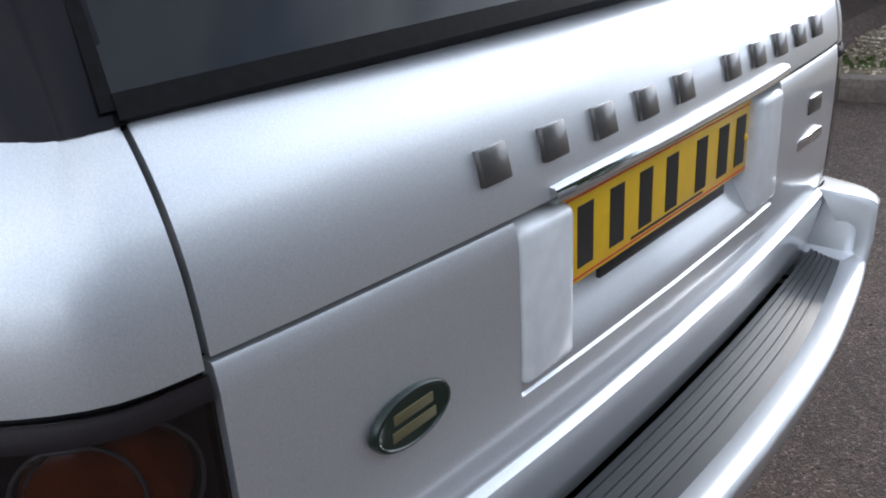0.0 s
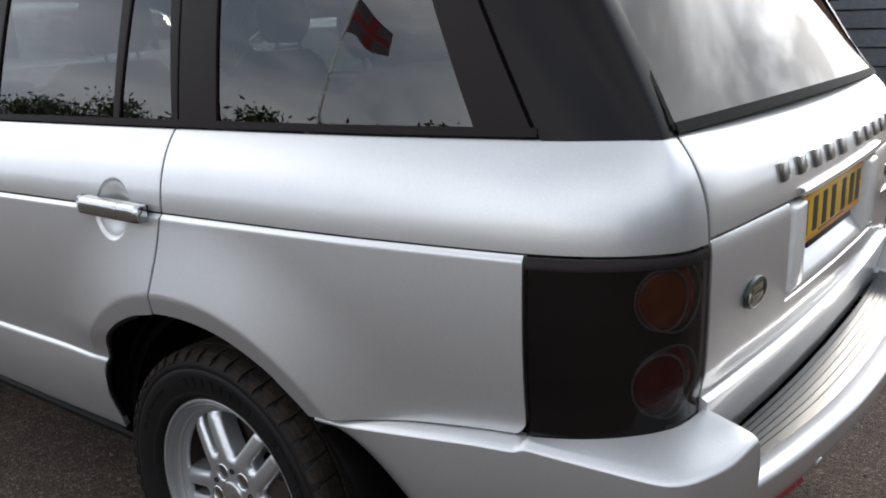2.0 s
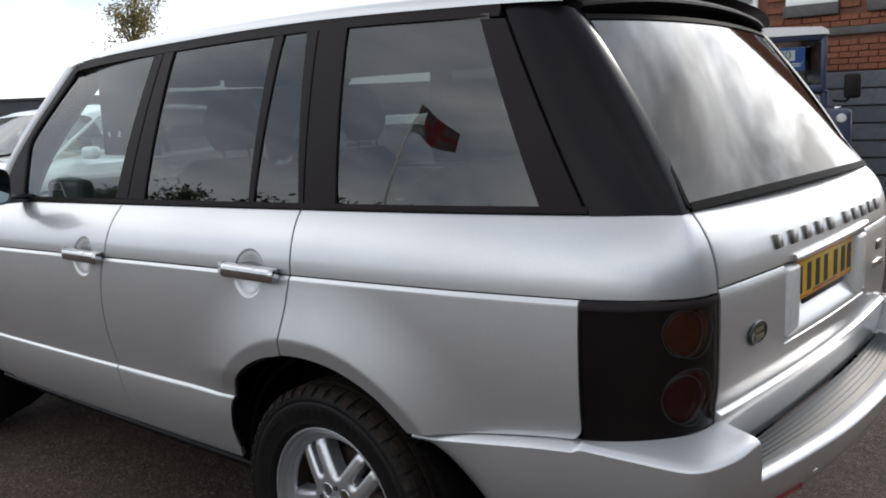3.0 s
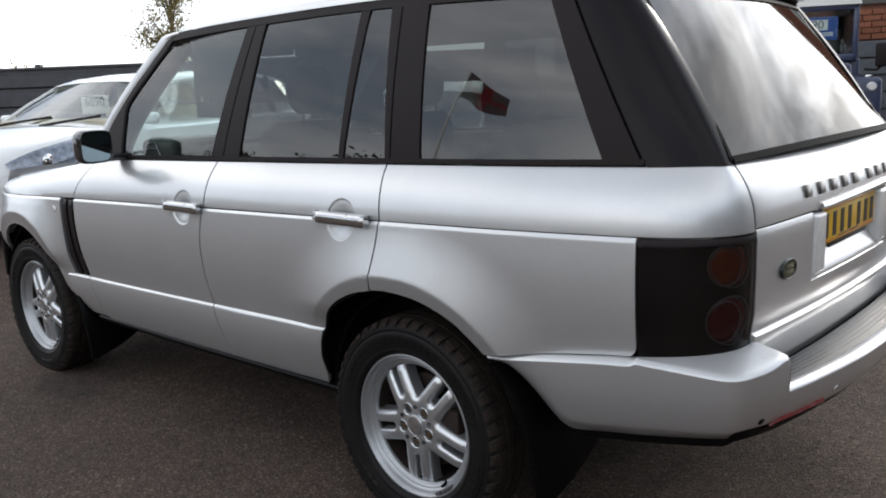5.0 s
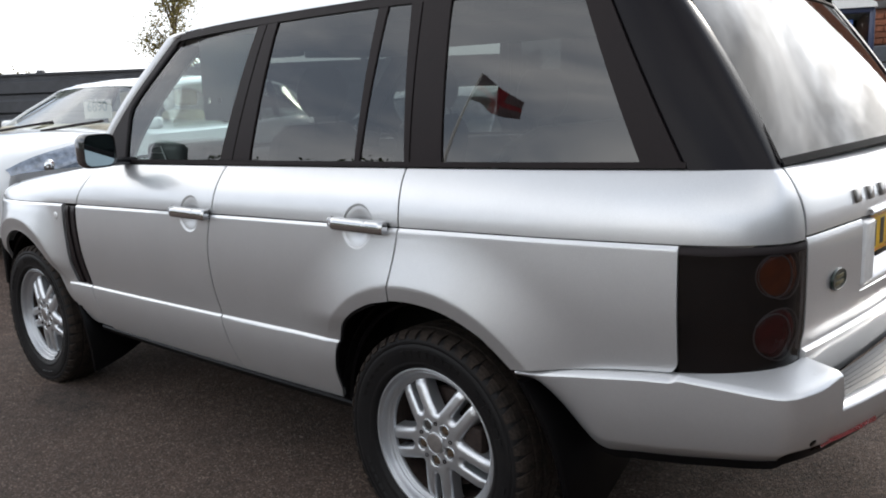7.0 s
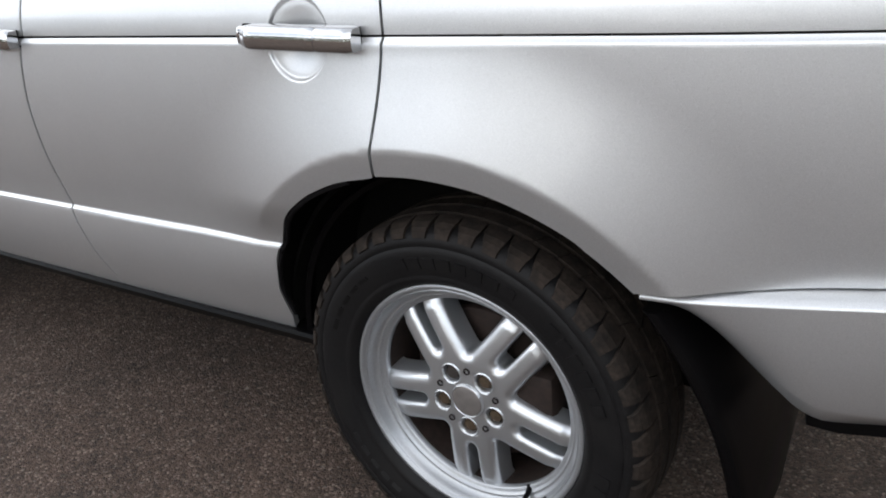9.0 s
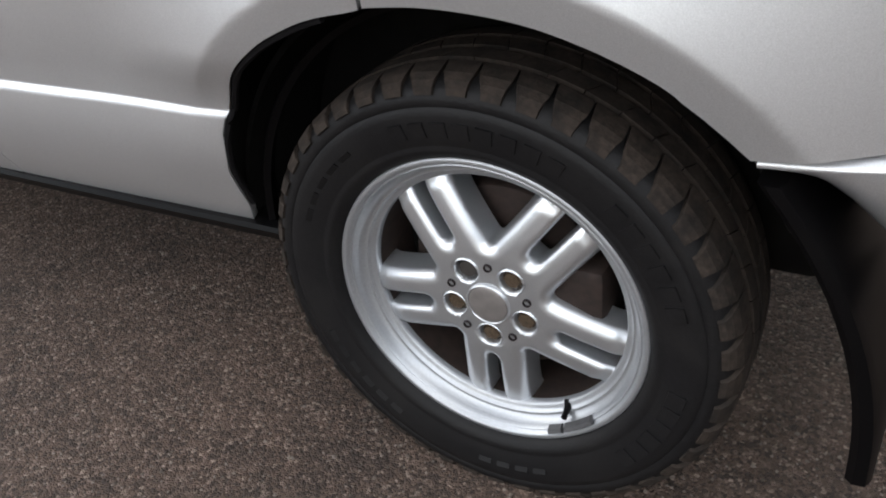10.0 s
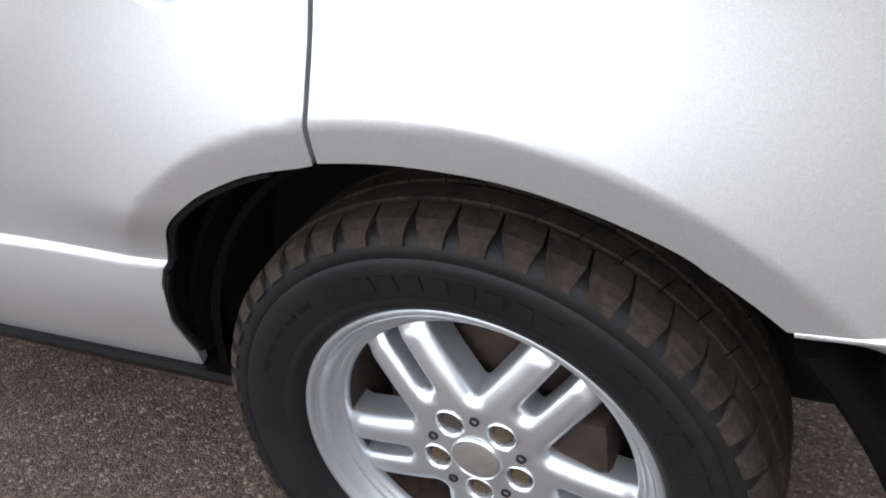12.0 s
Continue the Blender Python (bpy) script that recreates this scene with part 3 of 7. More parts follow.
# small badge bars at the far end
for y0, y1, z0, z1, mt in ((0.50, 0.56, 1.02, 1.05, DARK_CHROME), (0.455, 0.575, 0.965, 0.985, CHROME)):
    x = skin(U_END + (y0 + y1) / 2, (z0 + z1) / 2).x
    part("badge_bar", box((x - 0.004, y0, z0), (x + 0.005, y1, z1), 0.002), mt, tailgate_low)

# oval badge
bm = bmesh.new()
bx, by, bz = skin(U_END - 0.508, 0.975).x, -0.508, 0.975
ov = [(0.0, 1.0), (0.004, 1.0), (0.0065, 0.96), (0.0068, 0.90), (0.0055, 0.86)]
rings = [[Vector((bx + d, by + 0.052 * s * math.cos(a), bz + 0.0295 * s * math.sin(a))) for a in [2 * math.pi * k / 40 for k in range(40)]] for d, s in ov]
add_rings(bm, rings, True, False, True)
oval = part("oval_badge", bm, BADGE_GREEN, tailgate_low, "dark green oval badge with gold bars")
for dz, w in ((0.0085, 0.026), (-0.0085, 0.029)):
    part("badge_bar", box((bx + 0.004, by - w, bz + dz - 0.0055), (bx + 0.0066, by + w, bz + dz + 0.0055), 0.001), BADGE_GOLD, oval)

# number plate
plate_x = 1.100
bm = box((plate_x, -0.252, 0.992), (plate_x + 0.004, 0.252, 1.103), 0.001)
number_plate = part("number_plate", bm, PLATE_YELLOW, car, "yellow rear number plate with dark bars")
px = plate_x + 0.0042
for y0 in (-0.222, -0.152, -0.082, -0.012, 0.075, 0.145, 0.205):
    part("plate_bar", box((px - 0.001, y0, 1.009), (px + 0.0006, y0 + 0.033, 1.085)), PLATE_BLACK, number_plate)
for z0 in (0.9965, 1.0965):
    part("plate_line", box((px - 0.001, -0.248, z0), (px + 0.0005, 0.248, z0 + 0.0022)), PLATE_RED, number_plate)
part("plate_bar", box((px - 0.001, -0.10, 1.0015), (px + 0.0006, 0.10, 1.005)), PLATE_BLACK, number_plate)
part("plate_foot", box((plate_x - 0.004, -0.17, 0.975), (plate_x + 0.003, 0.18, 0.994), 0.002), PLATE_BLACK, number_plate, "black mounting strip under the plate")
for y0 in (-0.241, 0.241):
    bm = bmesh.new()
    lathe(bm, [(0.0, 0.003), (0.004, 0.003), (0.0065, 0.0)], (px, y0, 1.047), "x", 10)
    part("screw_cap", bm, PLATE_YELLOW, number_plate)

# ---- tail lamps ----
LAMP_LO = curve([(0.85, 0.769), (1.0, 0.774), (1.18, 0.789)])
LAMP_HI = curve([(0.85, 1.0987), (1.0, 1.1018), (1.18, 1.1045)])


def lamp_rows(u):
    lo, hi = LAMP_LO(u), LAMP_HI(u)
    return [lo, lo + 0.004] + [lerp(lo, hi - 0.03, k / 10) for k in range(1, 11)] + [hi - 0.022, hi - 0.004, hi]


def lamp_skin(u, z):
    """The lamp's face runs straight down past the tail's lower ledge."""
    p = skin(u, max(z, 0.832))
    p.z = z
    return p


def tail_lamp():
    base = panel("tail_lamp", at(0.853), at(1.186), lamp_rows, 26, LAMP_BACK, car, "smoked black tail lamp with amber and red rounds", lift=-0.020, flange=0.02, surf=lamp_skin)
    lens = panel("lens", at(0.853), at(1.186), lamp_rows, 26, LENS_SMOKE, base, "smoked clear cover", lift=0.001, flange=0.006, surf=lamp_skin)
    lens.visible_shadow = False
    subs = [lens]
    # matt strip along the top
    subs.append(panel("top_strip", at(0.8535), at(1.1855), lambda u: [LAMP_HI(u) - 0.020, LAMP_HI(u) - 0.018, LAMP_HI(u) - 0.004, LAMP_HI(u) - 0.001], 22, BLACK_TRIM, base, lift=0.0022, flange=0.003))
    def dome(u0, z0, ru, rz, mat, name, clip_hi=9.9, ring=None, lift=-0.018, rise=0.012):
        bm = bmesh.new()
        rings = []
        for q in range(9):
            t = q / 8
            ring_pts = []
            for k in range(36):
                a = 2 * math.pi * k / 36
                u, z = u0 + ru * t * math.cos(a), min(z0 + rz * t * math.sin(a), clip_hi)
                n = skin_normal(u, max(z, 0.845))
                ring_pts.append(lamp_skin(u, z) + n * (lift + rise * (1 - t * t) ** 0.5))
            rings.append(ring_pts)
        add_rings(bm, rings[1:], True, True, False)
        subs.append(part(name, bm, mat, base))
        bm = bmesh.new()
        pts = []
        for k in range(37):
            a = 2 * math.pi * k / 36
            u, z = u0 + ru * 1.06 * math.cos(a), min(z0 + rz * 1.06 * math.sin(a), clip_hi)
            pts.append(lamp_skin(u, z) + skin_normal(u, max(z, 0.845)) * (lift + 0.008))
        tube(bm, pts, 0.0020, 6)
        subs.append(part("lamp_ring", bm, RING_GREY, base))
    dome(1.106, 1.030, 0.062, 0.057, AMBER, "amber_lamp", clip_hi=1.082)
    dome(1.078, 1.030, 0.043, 0.050, AMBER, "amber_lamp", clip_hi=1.080, lift=-0.012, rise=0.008)
    dome(1.104, 0.878, 0.066, 0.064, RED_LENS, "red_lamp")
    dome(1.080, 0.878, 0.045, 0.054, RED_LENS, "red_lamp", lift=-0.012, rise=0.008)
    m = mirrored(base)
    for s in subs:
        o = mirrored(s, m)
        o.visible_shadow = s.visible_shadow


tail_lamp()

# ---- rear bumper ----
BPLAN = [(0.372, 0.372, 0.946), (0.60, 0.60, 0.941), (0.85, 0.85, 0.920), (1.0, 0.998, 0.897), (1.08, 1.077, 0.883), (1.115, 1.110, 0.874), (1.145, 1.135, 0.858), (1.17, 1.151, 0.838), (1.235, 1.180, 0.778), (1.32, 1.196, 0.70), (1.42, 1.214, 0.60), (1.68, 1.252, 0.34), (1.85, 1.264, 0.17), (2.02, 1.268, 0.0)]
bump_x = curve([(u, x) for u, x, h in BPLAN])
bump_h = curve([(u, h) for u, x, h in BPLAN])
B_END = 2.02
BUMP_TOP = curve([(0.372, 0.698), (0.46, 0.712), (0.55, 0.727), (0.66, 0.743), (0.77, 0.757), (0.832, 0.762), (0.848, 0.764), (0.866, 0.772), (0.90, 0.771), (1.0, 0.766), (1.12, 0.762), (1.22, 0.775), (1.318, 0.791), (2.1, 0.791)])


def bumper_top(u):
    side = BUMP_TOP(u)
    drop = smoothstep(1.318, 1.334, u)
    return lerp(side, 0.695, drop)


def bumper_low(u):
    return curve([(0.372, 0.676), (0.43, 0.667), (0.46, 0.648), (0.52, 0.598), (0.58, 0.545), (0.61, 0.520), (0.65, 0.506), (0.80, 0.520), (1.0, 0.546), (1.2, 0.575), (1.4, 0.564), (2.1, 0.560)])(u)


def bumper_point(u, t, z=None):
    """t runs from the bottom edge to the top edge of the bumper's outer face."""
    far = u > B_END
    v = 2 * B_END - u if far else u
    e = 0.01
    x, h = bump_x(v), bump_h(v)
    dx, dh = bump_x(min(v + e, B_END)) - bump_x(v - e), bump_h(min(v + e, B_END)) - bump_h(v - e)
    n = Vector((-dh, -dx, 0)).normalized() if v < B_END - 0.02 else Vector((1, 0, 0))
    lo, hi = bumper_low(v), bumper_top(v)
    if z is None:
        z = lerp(lo, hi, t)
    t = min(1.0, (z - lo) / (lerp(BUMP_TOP(v), 0.695, smoothstep(1.08, 1.50, v)) - lo))
    bevel = lerp(0.012, 0.009, smoothstep(0.84, 0.95, v))
    d = 0.018 * max(0.0, 1 - t) + 0.042 * max(0.0, 1 - t) ** 2.6 + bevel * max(0.0, 1 - (hi - z) / 0.010) ** 1.4 + 0.026 * (max(0.0, 0.17 - t) / 0.17) ** 1.25 * smoothstep(0.55, 0.75, v)
    p = Vector((x, -h, z)) - n * d
    if far:
        p.y = -p.y
    return p


us = [lerp(0.372, 0.82, k / 30) for k in range(30)] + [lerp(0.82, 0.88, k / 14) for k in range(14)] + [lerp(0.88, 1.315, k / 34) for k in range(35)] + [1.318 + 0.004 * k for k in range(5)] + [lerp(1.345, B_END, k / 22) for k in range(23)]
us = us + [2 * B_END - u for u in us[-2::-1]]
ts = [0, 0.02, 0.06, 0.10, 0.14, 0.16, 0.18, 0.26, 0.38, 0.5, 0.6]
bm = bmesh.new()
rings = []
for u in us:
    v = 2 * B_END - u if u > B_END else u
    ring = [bumper_point(u, t) for t in ts]
    hi = bumper_top(v)
    ring += [bumper_point(u, 1, hi - e) for e in (0.0115, 0.0095, 0.0075, 0.0055, 0.0035, 0.0015, 0.0)]
    top, bot = ring[-1], ring[0]
    # turn in over the top and under the bottom
    if v < 0.86:
        inward = Vector((0, 1, 0))
    else:
        inward = Vector((-smoothstep(0.86, 1.25, v), 1 - smoothstep(0.9, 1.3, v), 0)).normalized()
    if u > B_END:
        inward.y = -inward.y
    reach = lerp(0.045, 0.12, smoothstep(0.84, 1.0, v)) if v < 1.326 else 0.05
    ring = [bot + inward * 0.06 + Vector((0, 0, 0.01))] + ring + [top + inward * 0.010 + Vector((0, 0, 0.0035)), top + inward * 0.02 + Vector((0, 0, 0.004)), top + inward * reach + Vector((0, 0, 0.004))]
    if 1.326 <= v:
        ring[-1].z -= 0.012
    else:
        # the top face runs in under the lamp
        s = min(1.0, max(0.0, (v - 0.85) / 0.47))
        w = smoothstep(0.83, 0.87, v)
        q = lamp_skin(lerp(0.85, 1.20, s), 0.80)
        q.x += 0.004 * s
        q.y -= 0.004 * (1 - 0.6 * s)
        q.z = lerp(0.775, 0.806, s)
        if u > B_END:
            q.y = -q.y
        ring[-1] = ring[-1].lerp(q, w)
        ring[-2] = ring[-2].lerp(top.lerp(q, 0.22) + Vector((0, 0, 0.002)), w)
        ring[-3] = ring[-3].lerp(top.lerp(q, 0.09) + Vector((0, 0, 0.0012)), w)
        if u > B_END:
            # the other end of the bumper sits a little higher
            for p in ring:
                p.z += 0.022 * smoothstep(0.60, 0.76, p.z) * smoothstep(0.9, 1.1, v)
    rings.append(ring)
add_rings(bm, rings, closed=False)
bumper = part("rear_bumper", bm, SILVER, car, "silver rear bumper with a step", sharp=50)
# inner cheeks beside the step
for s in (-1, 1):
    bm = bmesh.new()
    rise_z = 0.020 if s > 0 else 0.0
    rings = []
    for x, f in ((1.02, 0.0), (1.10, 0.0), (1.145, 0.0), (1.160, 0.004), (1.168, 0.012)):
        rings.append([Vector((x, s * y, z)) for y, z in ((0.655 + f, 0.66), (0.662 + f, 0.694), (0.670 + f, 0.699), (0.678 + f, 0.706), (0.692 + f, 0.765 + rise_z), (0.697 + f, 0.781 + rise_z), (0.704, 0.7885 + rise_z - f), (0.75, 0.790 + rise_z - f), (0.75, 0.66))])
    add_rings(bm, rings, True, True, True)
    part("step_cheek", bm, SILVER, bumper)
# ribbed step pad
pad_w = 0.698
bm = bmesh.new()
def pad_edge(y):
    return bump_x(B_END - abs(y) * 1.0) if abs(y) < 0.6 else bump_x(B_END - abs(y) * 1.005)
prof = [(0.0, -0.03), (0.0, 0.0)]
ribs = 5
for k in range(ribs):
    a = 0.10 + 0.8 * k / ribs
    prof += [(a, 0.0), (a + 0.012, -0.0018), (a + 0.040, -0.0018), (a + 0.052, 0.0)]
prof += [(1.0, 0.0), (1.0, -0.03)]
rings = []
for k in range(41):
    y = lerp(-pad_w, pad_w, k / 40)
    x1 = pad_edge(y) - 0.052
    x0 = skin(U_END - abs(y), 0.70).x + 0.010
    rings.append([Vector((lerp(x0, x1, a), y, 0.700 - 0.010 * a + dz)) for a, dz in prof])
add_rings(bm, rings, closed=False)
part("step_pad", bm, STEP_PAD, bumper, "ribbed dark plastic step pad", sharp=25)
# black valance and red reflectors under the bumper
bm = bmesh.new()
rings = []
for u in [lerp(0.62, 2 * B_END - 0.62, k / 60) for k in range(61)]:
    p = bumper_point(u, 0.03)
    c = Vector((0.4, 0, 0))
    n = Vector((c.x - p.x, c.y - p.y, 0)).normalized()
    rings.append([p + n * 0.004 + Vector((0, 0, 0.008)), p + n * 0.006 - Vector((0, 0, 0.026)), p + n * 0.03 - Vector((0, 0, 0.036)), p + n * 0.2 - Vector((0, 0, 0.02))])
add_rings(bm, rings, closed=False)
part("valance", bm, PLASTIC, bumper, "black lower valance")
def on_bumper(u, t, out):
    z = 0.556 + t * 0.17
    p = bumper_point(u, t, z)
    q, r = bumper_point(u + 0.01, t, z), bumper_point(u, t, z + 0.004)
    n = (q - p).cross(r - p).normalized()
    if n.x < 0 and u > 1.15:
        n = -n
    return p + n * out
for s in (0, 1):
    bm = bmesh.new()
    rings = []
    for k in range(17):
        u = lerp(1.312, 1.56, k / 16)
        tt = (0.02, 0.05, 0.28, 0.31) if 0 < k < 16 else (0.10, 0.11, 0.20, 0.21)
        rings.append([on_bumper(u, tt[0], 0.0), on_bumper(u, tt[1], 0.008), on_bumper(u, tt[2], 0.008), on_bumper(u, tt[3], 0.0)])
    add_rings(bm, rings, closed=False)
    ob = part("reflector", bm, RED_REFLECTOR, bumper, "long red reflector")
    if s:
        ob.data.transform(Matrix.Diagonal((1, -1, 1, 1)))
        ob.data.flip_normals()
# parking sensors
for u in (1.242, 1.60, 2 * B_END - 1.60, 2 * B_END - 1.242):
    c = on_bumper(u, 0.37, 0.0)
    n = (on_bumper(u, 0.37, 0.01) - c).normalized()
    q = n.to_track_quat("Z", "Y").to_matrix().to_4x4()
    bm = bmesh.new()
    add_rings(bm, [[Matrix.Translation(c) @ q @ Vector((r * math.cos(a), r * math.sin(a), d)) for a in [2 * math.pi * k / 16 for k in range(16)]] for r, d in ((0.0105, -0.003), (0.0105, 0.0015), (0.0085, 0.002))], True, False, True)
    part("parking_sensor", bm, PLASTIC if u < 1.3 else SILVER, bumper)

# ---- greenhouse ----
Z_ROOF = curve([(-1.7, 1.745), (-1.45, 1.772), (-1.0, 1.792), (-0.2, 1.806), (0.5, 1.790), (0.8, 1.775)])


def side_glass(x, z):
    b, t1 = z_belt(x), Z_ROOF(x)
    t = (z - b) / (t1 - b)
    h0 = plan_h(x) - 0.090
    h1 = 0.735 * (plan_h(x) / 0.955) ** 1.3
    return Vector((x, -(lerp(h0, h1, t) + 0.05 * t * (1 - t)), z))


def line(x0, x1):
    """A slanted edge from x0 at the belt to x1 at the roof."""
    return lambda z: lerp(x0, x1, (z - 1.25) / 0.54)


def band(lo, hi, n):
    return lambda u: [lerp(lo(u), hi(u), k / n) for k in range(n + 1)]


def greenhouse():
    made = []
    def bit(name, l, r, lo, hi, nu, n, mat, label="", lift=0.0, flange=0.012):
        ob = panel(name, l, r, band(lo, hi, n), nu, mat, car, label, surf=side_glass, lift=lift, flange=flange, soft=0.0015)
        made.append(ob)
        return ob
    foot = lambda u: z_belt(u) + 0.004
    sill_top = lambda u: z_belt(u) + 0.020
    head = lambda u: Z_ROOF(u) - 0.034
    top = lambda u: Z_ROOF(u) - 0.002
    bit("belt_trim", at(-2.03), at(0.824), foot, sill_top, 40, 3, BLACK_TRIM, "black window-line trim", lift=0.004)
    bit("roof_trim", at(-1.50), at(0.53), head, top, 30, 3, BLACK_TRIM, "black trim under the roof edge", lift=0.003)
    outer = curve([(1.22, -2.070), (1.339, -1.985), (1.416, -1.914), (1.534, -1.790), (1.639, -1.666), (1.754, -1.528), (1.80, -1.470)])
    inner = curve([(1.22, -1.835), (1.36, -1.828), (1.44, -1.822), (1.475, -1.798), (1.54, -1.726), (1.613, -1.636), (1.737, -1.482), (1.80, -1.405)])
    bit("front_pillar_trim", outer, lambda z: inner(z) - 0.014, sill_top, top, 4, 24, BLACK_TRIM, "black front window frame", lift=0.004)
    bit("window_seal", lambda z: inner(z) - 0.014, lambda z: inner(z) + 0.004, sill_top, head, 2, 24, SEAL, lift=0.003)
    bit("centre_pillar", line(-1.106, -0.940), line(-1.027, -0.889), sill_top, head, 4, 10, BLACK_TRIM, "black centre pillar", lift=0.003)
    bit("centre_pillar", line(-1.021, -0.883), line(-0.916, -0.827), sill_top, head, 4, 10, BLACK_TRIM, "black centre pillar", lift=0.003)
    bit("window_divider", line(-0.338, -0.298), line(-0.314, -0.254), sill_top, head, 2, 10, BLACK_TRIM, lift=0.002)
    bit("rear_pillar", line(-0.104, -0.152), line(-0.084, -0.106), sill_top, head, 3, 10, BLACK_TRIM, "black rear door pillar", lift=0.003)
    bit("rear_pillar", line(-0.078, -0.100), line(0.050, 0.012), sill_top, head, 5, 10, BLACK_TRIM, "black rear door pillar", lift=0.003)
    bit("quarter_trim", line(0.724, 0.455), line(0.838, 0.522), sill_top, head, 4, 12, BLACK_TRIM, "black quarter-window edge", lift=0.001)
    g = bit("front_side_window", lambda z: inner(z) - 0.006, line(-1.095, -0.930), sill_top, head, 14, 12, GLASS_FRONT, "clear front side window", lift=-0.004, flange=0.004)
    g2 = bit("rear_side_window", line(-0.924, -0.835), line(-0.330, -0.290), sill_top, head, 12, 12, GLASS_SIDE, "tinted rear door window", lift=-0.004, flange=0.004)
    g3 = bit("quarter_light", line(-0.324, -0.264), line(-0.098, -0.146), sill_top, head, 6, 12, GLASS_SIDE, "small tinted fixed window", lift=-0.004, flange=0.004)
    g4 = bit("quarter_window", line(0.044, 0.006), line(0.732, 0.463), sill_top, head, 14, 12, GLASS_SIDE, "tinted rear quarter window", lift=-0.004, flange=0.004)
    for g in (g, g2, g3, g4):
        g.visible_shadow = False
    # front pillar in body colour
    bm = bmesh.new()
    rings = []
    for k in range(17):
        z = lerp(1.20, 1.742, min(1.0, k / 12))
        x = outer(z) - 0.006 + 0.0115 * max(0, k - 12) ** 1.5
        if k > 12:
            z = lerp(1.742, Z_ROOF(x) - 0.008, 1 - (1 - (k - 12) / 4) ** 2)
        c = Vector((x, side_glass(x, z).y, z))
        f = 1 - 0.5 * max(0, k - 12) / 4
        rings.append([c + f * Vector((dx, dy, dz)) for dx, dy, dz in ((-0.06, 0.06, 0.02), (-0.056, 0.016, 0.02), (-0.040, -0.004, 0.015), (-0.012, -0.009, 0.004), (0.006, -0.003, -0.004), (0.012, 0.06, -0.010))])
    add_rings(bm, rings, True, True, True)
    made.append(part("front_pillar", bm, SILVER, car, "silver front pillar"))
    bm = bmesh.new()
    rings = []
    for k in range(13):
        t = k / 12
        z = lerp(1.20, 1.745, t)
        c = Vector((outer(z), side_glass(outer(z), z).y + 0.05, z))
        rings.append([c + Vector((dx, dy, dz)) for dx, dy, dz in ((-0.06, 0.06, 0), (-0.05, 0.0, 0.0), (0.045, -0.01, -0.01), (0.075, 0.05, -0.01), (0.03, 0.10, 0.0))])
    add_rings(bm, rings, True, True, True)
    made.append(part("pillar_lining", bm, INTERIOR, car))
    # black rear corner pillar wrapping from the side to the tail
    bm = bmesh.new()
    rings = []
    for k in range(25):
        s = k / 24
        u = lerp(0.842, 1.191, s)
        zb = lerp(z_belt(0.84), 1.287, s) + 0.004
        b = skin(u, zb - 0.004)
        b.z = zb
        b.x += 0.002
        a0, a1, a2 = Vector((0.526, -0.694, 1.788)), Vector((0.70, -0.690, 1.780)), Vector((0.702, -0.60, 1.751))
        c = a0 * (1 - s) ** 2 + a1 * 2 * s * (1 - s) + a2 * s * s
        col = []
        for j in range(15):
            t = lerp(-0.02, 1.0, j / 14)
            p = b.lerp(c, t)
            bulge = 0.028 * 4 * t * (1 - t)
            n = Vector((smoothstep(0.3, 0.9, s), -1 + smoothstep(0.4, 1.0, s), 0.2)).normalized()
            col.append(p + n * bulge * 0.55)
        rings.append(col)
    rings = [[p + Vector((-0.035, 0.012, 0)) for p in rings[0]], [p + Vector((-0.002, 0.010, 0)) for p in rings[0]]] + rings + [[p + Vector((-0.02, 0.0, 0)) for p in rings[-1]]]
    add_rings(bm, rings, closed=False)
    made.append(part("corner_pillar", bm, PILLAR_GLOSS, car, "black rear corner pillar", sharp=50))
    for ob in made:
        m = mirrored(ob)
        m.visible_shadow = ob.visible_shadow


greenhouse()

# rear window
def rear_glass(s, t, lift=0.0):
    """s runs across from -1 to 1, t up from the tailgate to the roof."""
    a = Vector((1.018, 0.692, 1.291)).lerp(Vector((0.702, 0.602, 1.748)), t)
    bow = 0.050 * (1 - s * s)
    return Vector((a.x + bow + 0.010 * t * (1 - t) * 4 + lift * 0.83, a.y * s, a.z + 0.012 * (1 - s * s) + lift * 0.55))


bm = bmesh.new()
add_rings(bm, [[rear_glass(lerp(-0.988, 0.988, i / 24), lerp(0.018, 0.978, j / 14)) for j in range(15)] for i in range(25)], closed=False)
add_rings(bm, [[rear_glass(lerp(-0.988, 0.988, i / 24), lerp(0.018, 0.978, j / 14), -0.004) for j in range(15)] for i in range(25)], closed=False)
rw = part("rear_window", bm, GLASS_REAR, car, "sloping tinted rear window")
rw.visible_shadow = False
for i0, i1, j0, j1 in ((-0.985, 0.985, -0.016, 0.022), (-1, 1, 0.972, 1.0), (-1.0, -0.984, 0.0, 1.0), (0.984, 1.0, 0.0, 1.0)):
    bm = bmesh.new()
    lft = 0.004 if i1 - i0 > 1 else 0.0025
    rings = []
    for i in range(21):
        s = lerp(i0, i1, i / 20)
        col = [rear_glass(s, j0, -0.02)] + [rear_glass(s, lerp(j0, j1, j / 10), lft) for j in range(11)] + [rear_glass(s, j1, -0.02)]
        rings.append(col)
    add_rings(bm, rings, closed=False)
    part("window_seal", bm, SEAL, car, "black rear window surround", sharp=40)
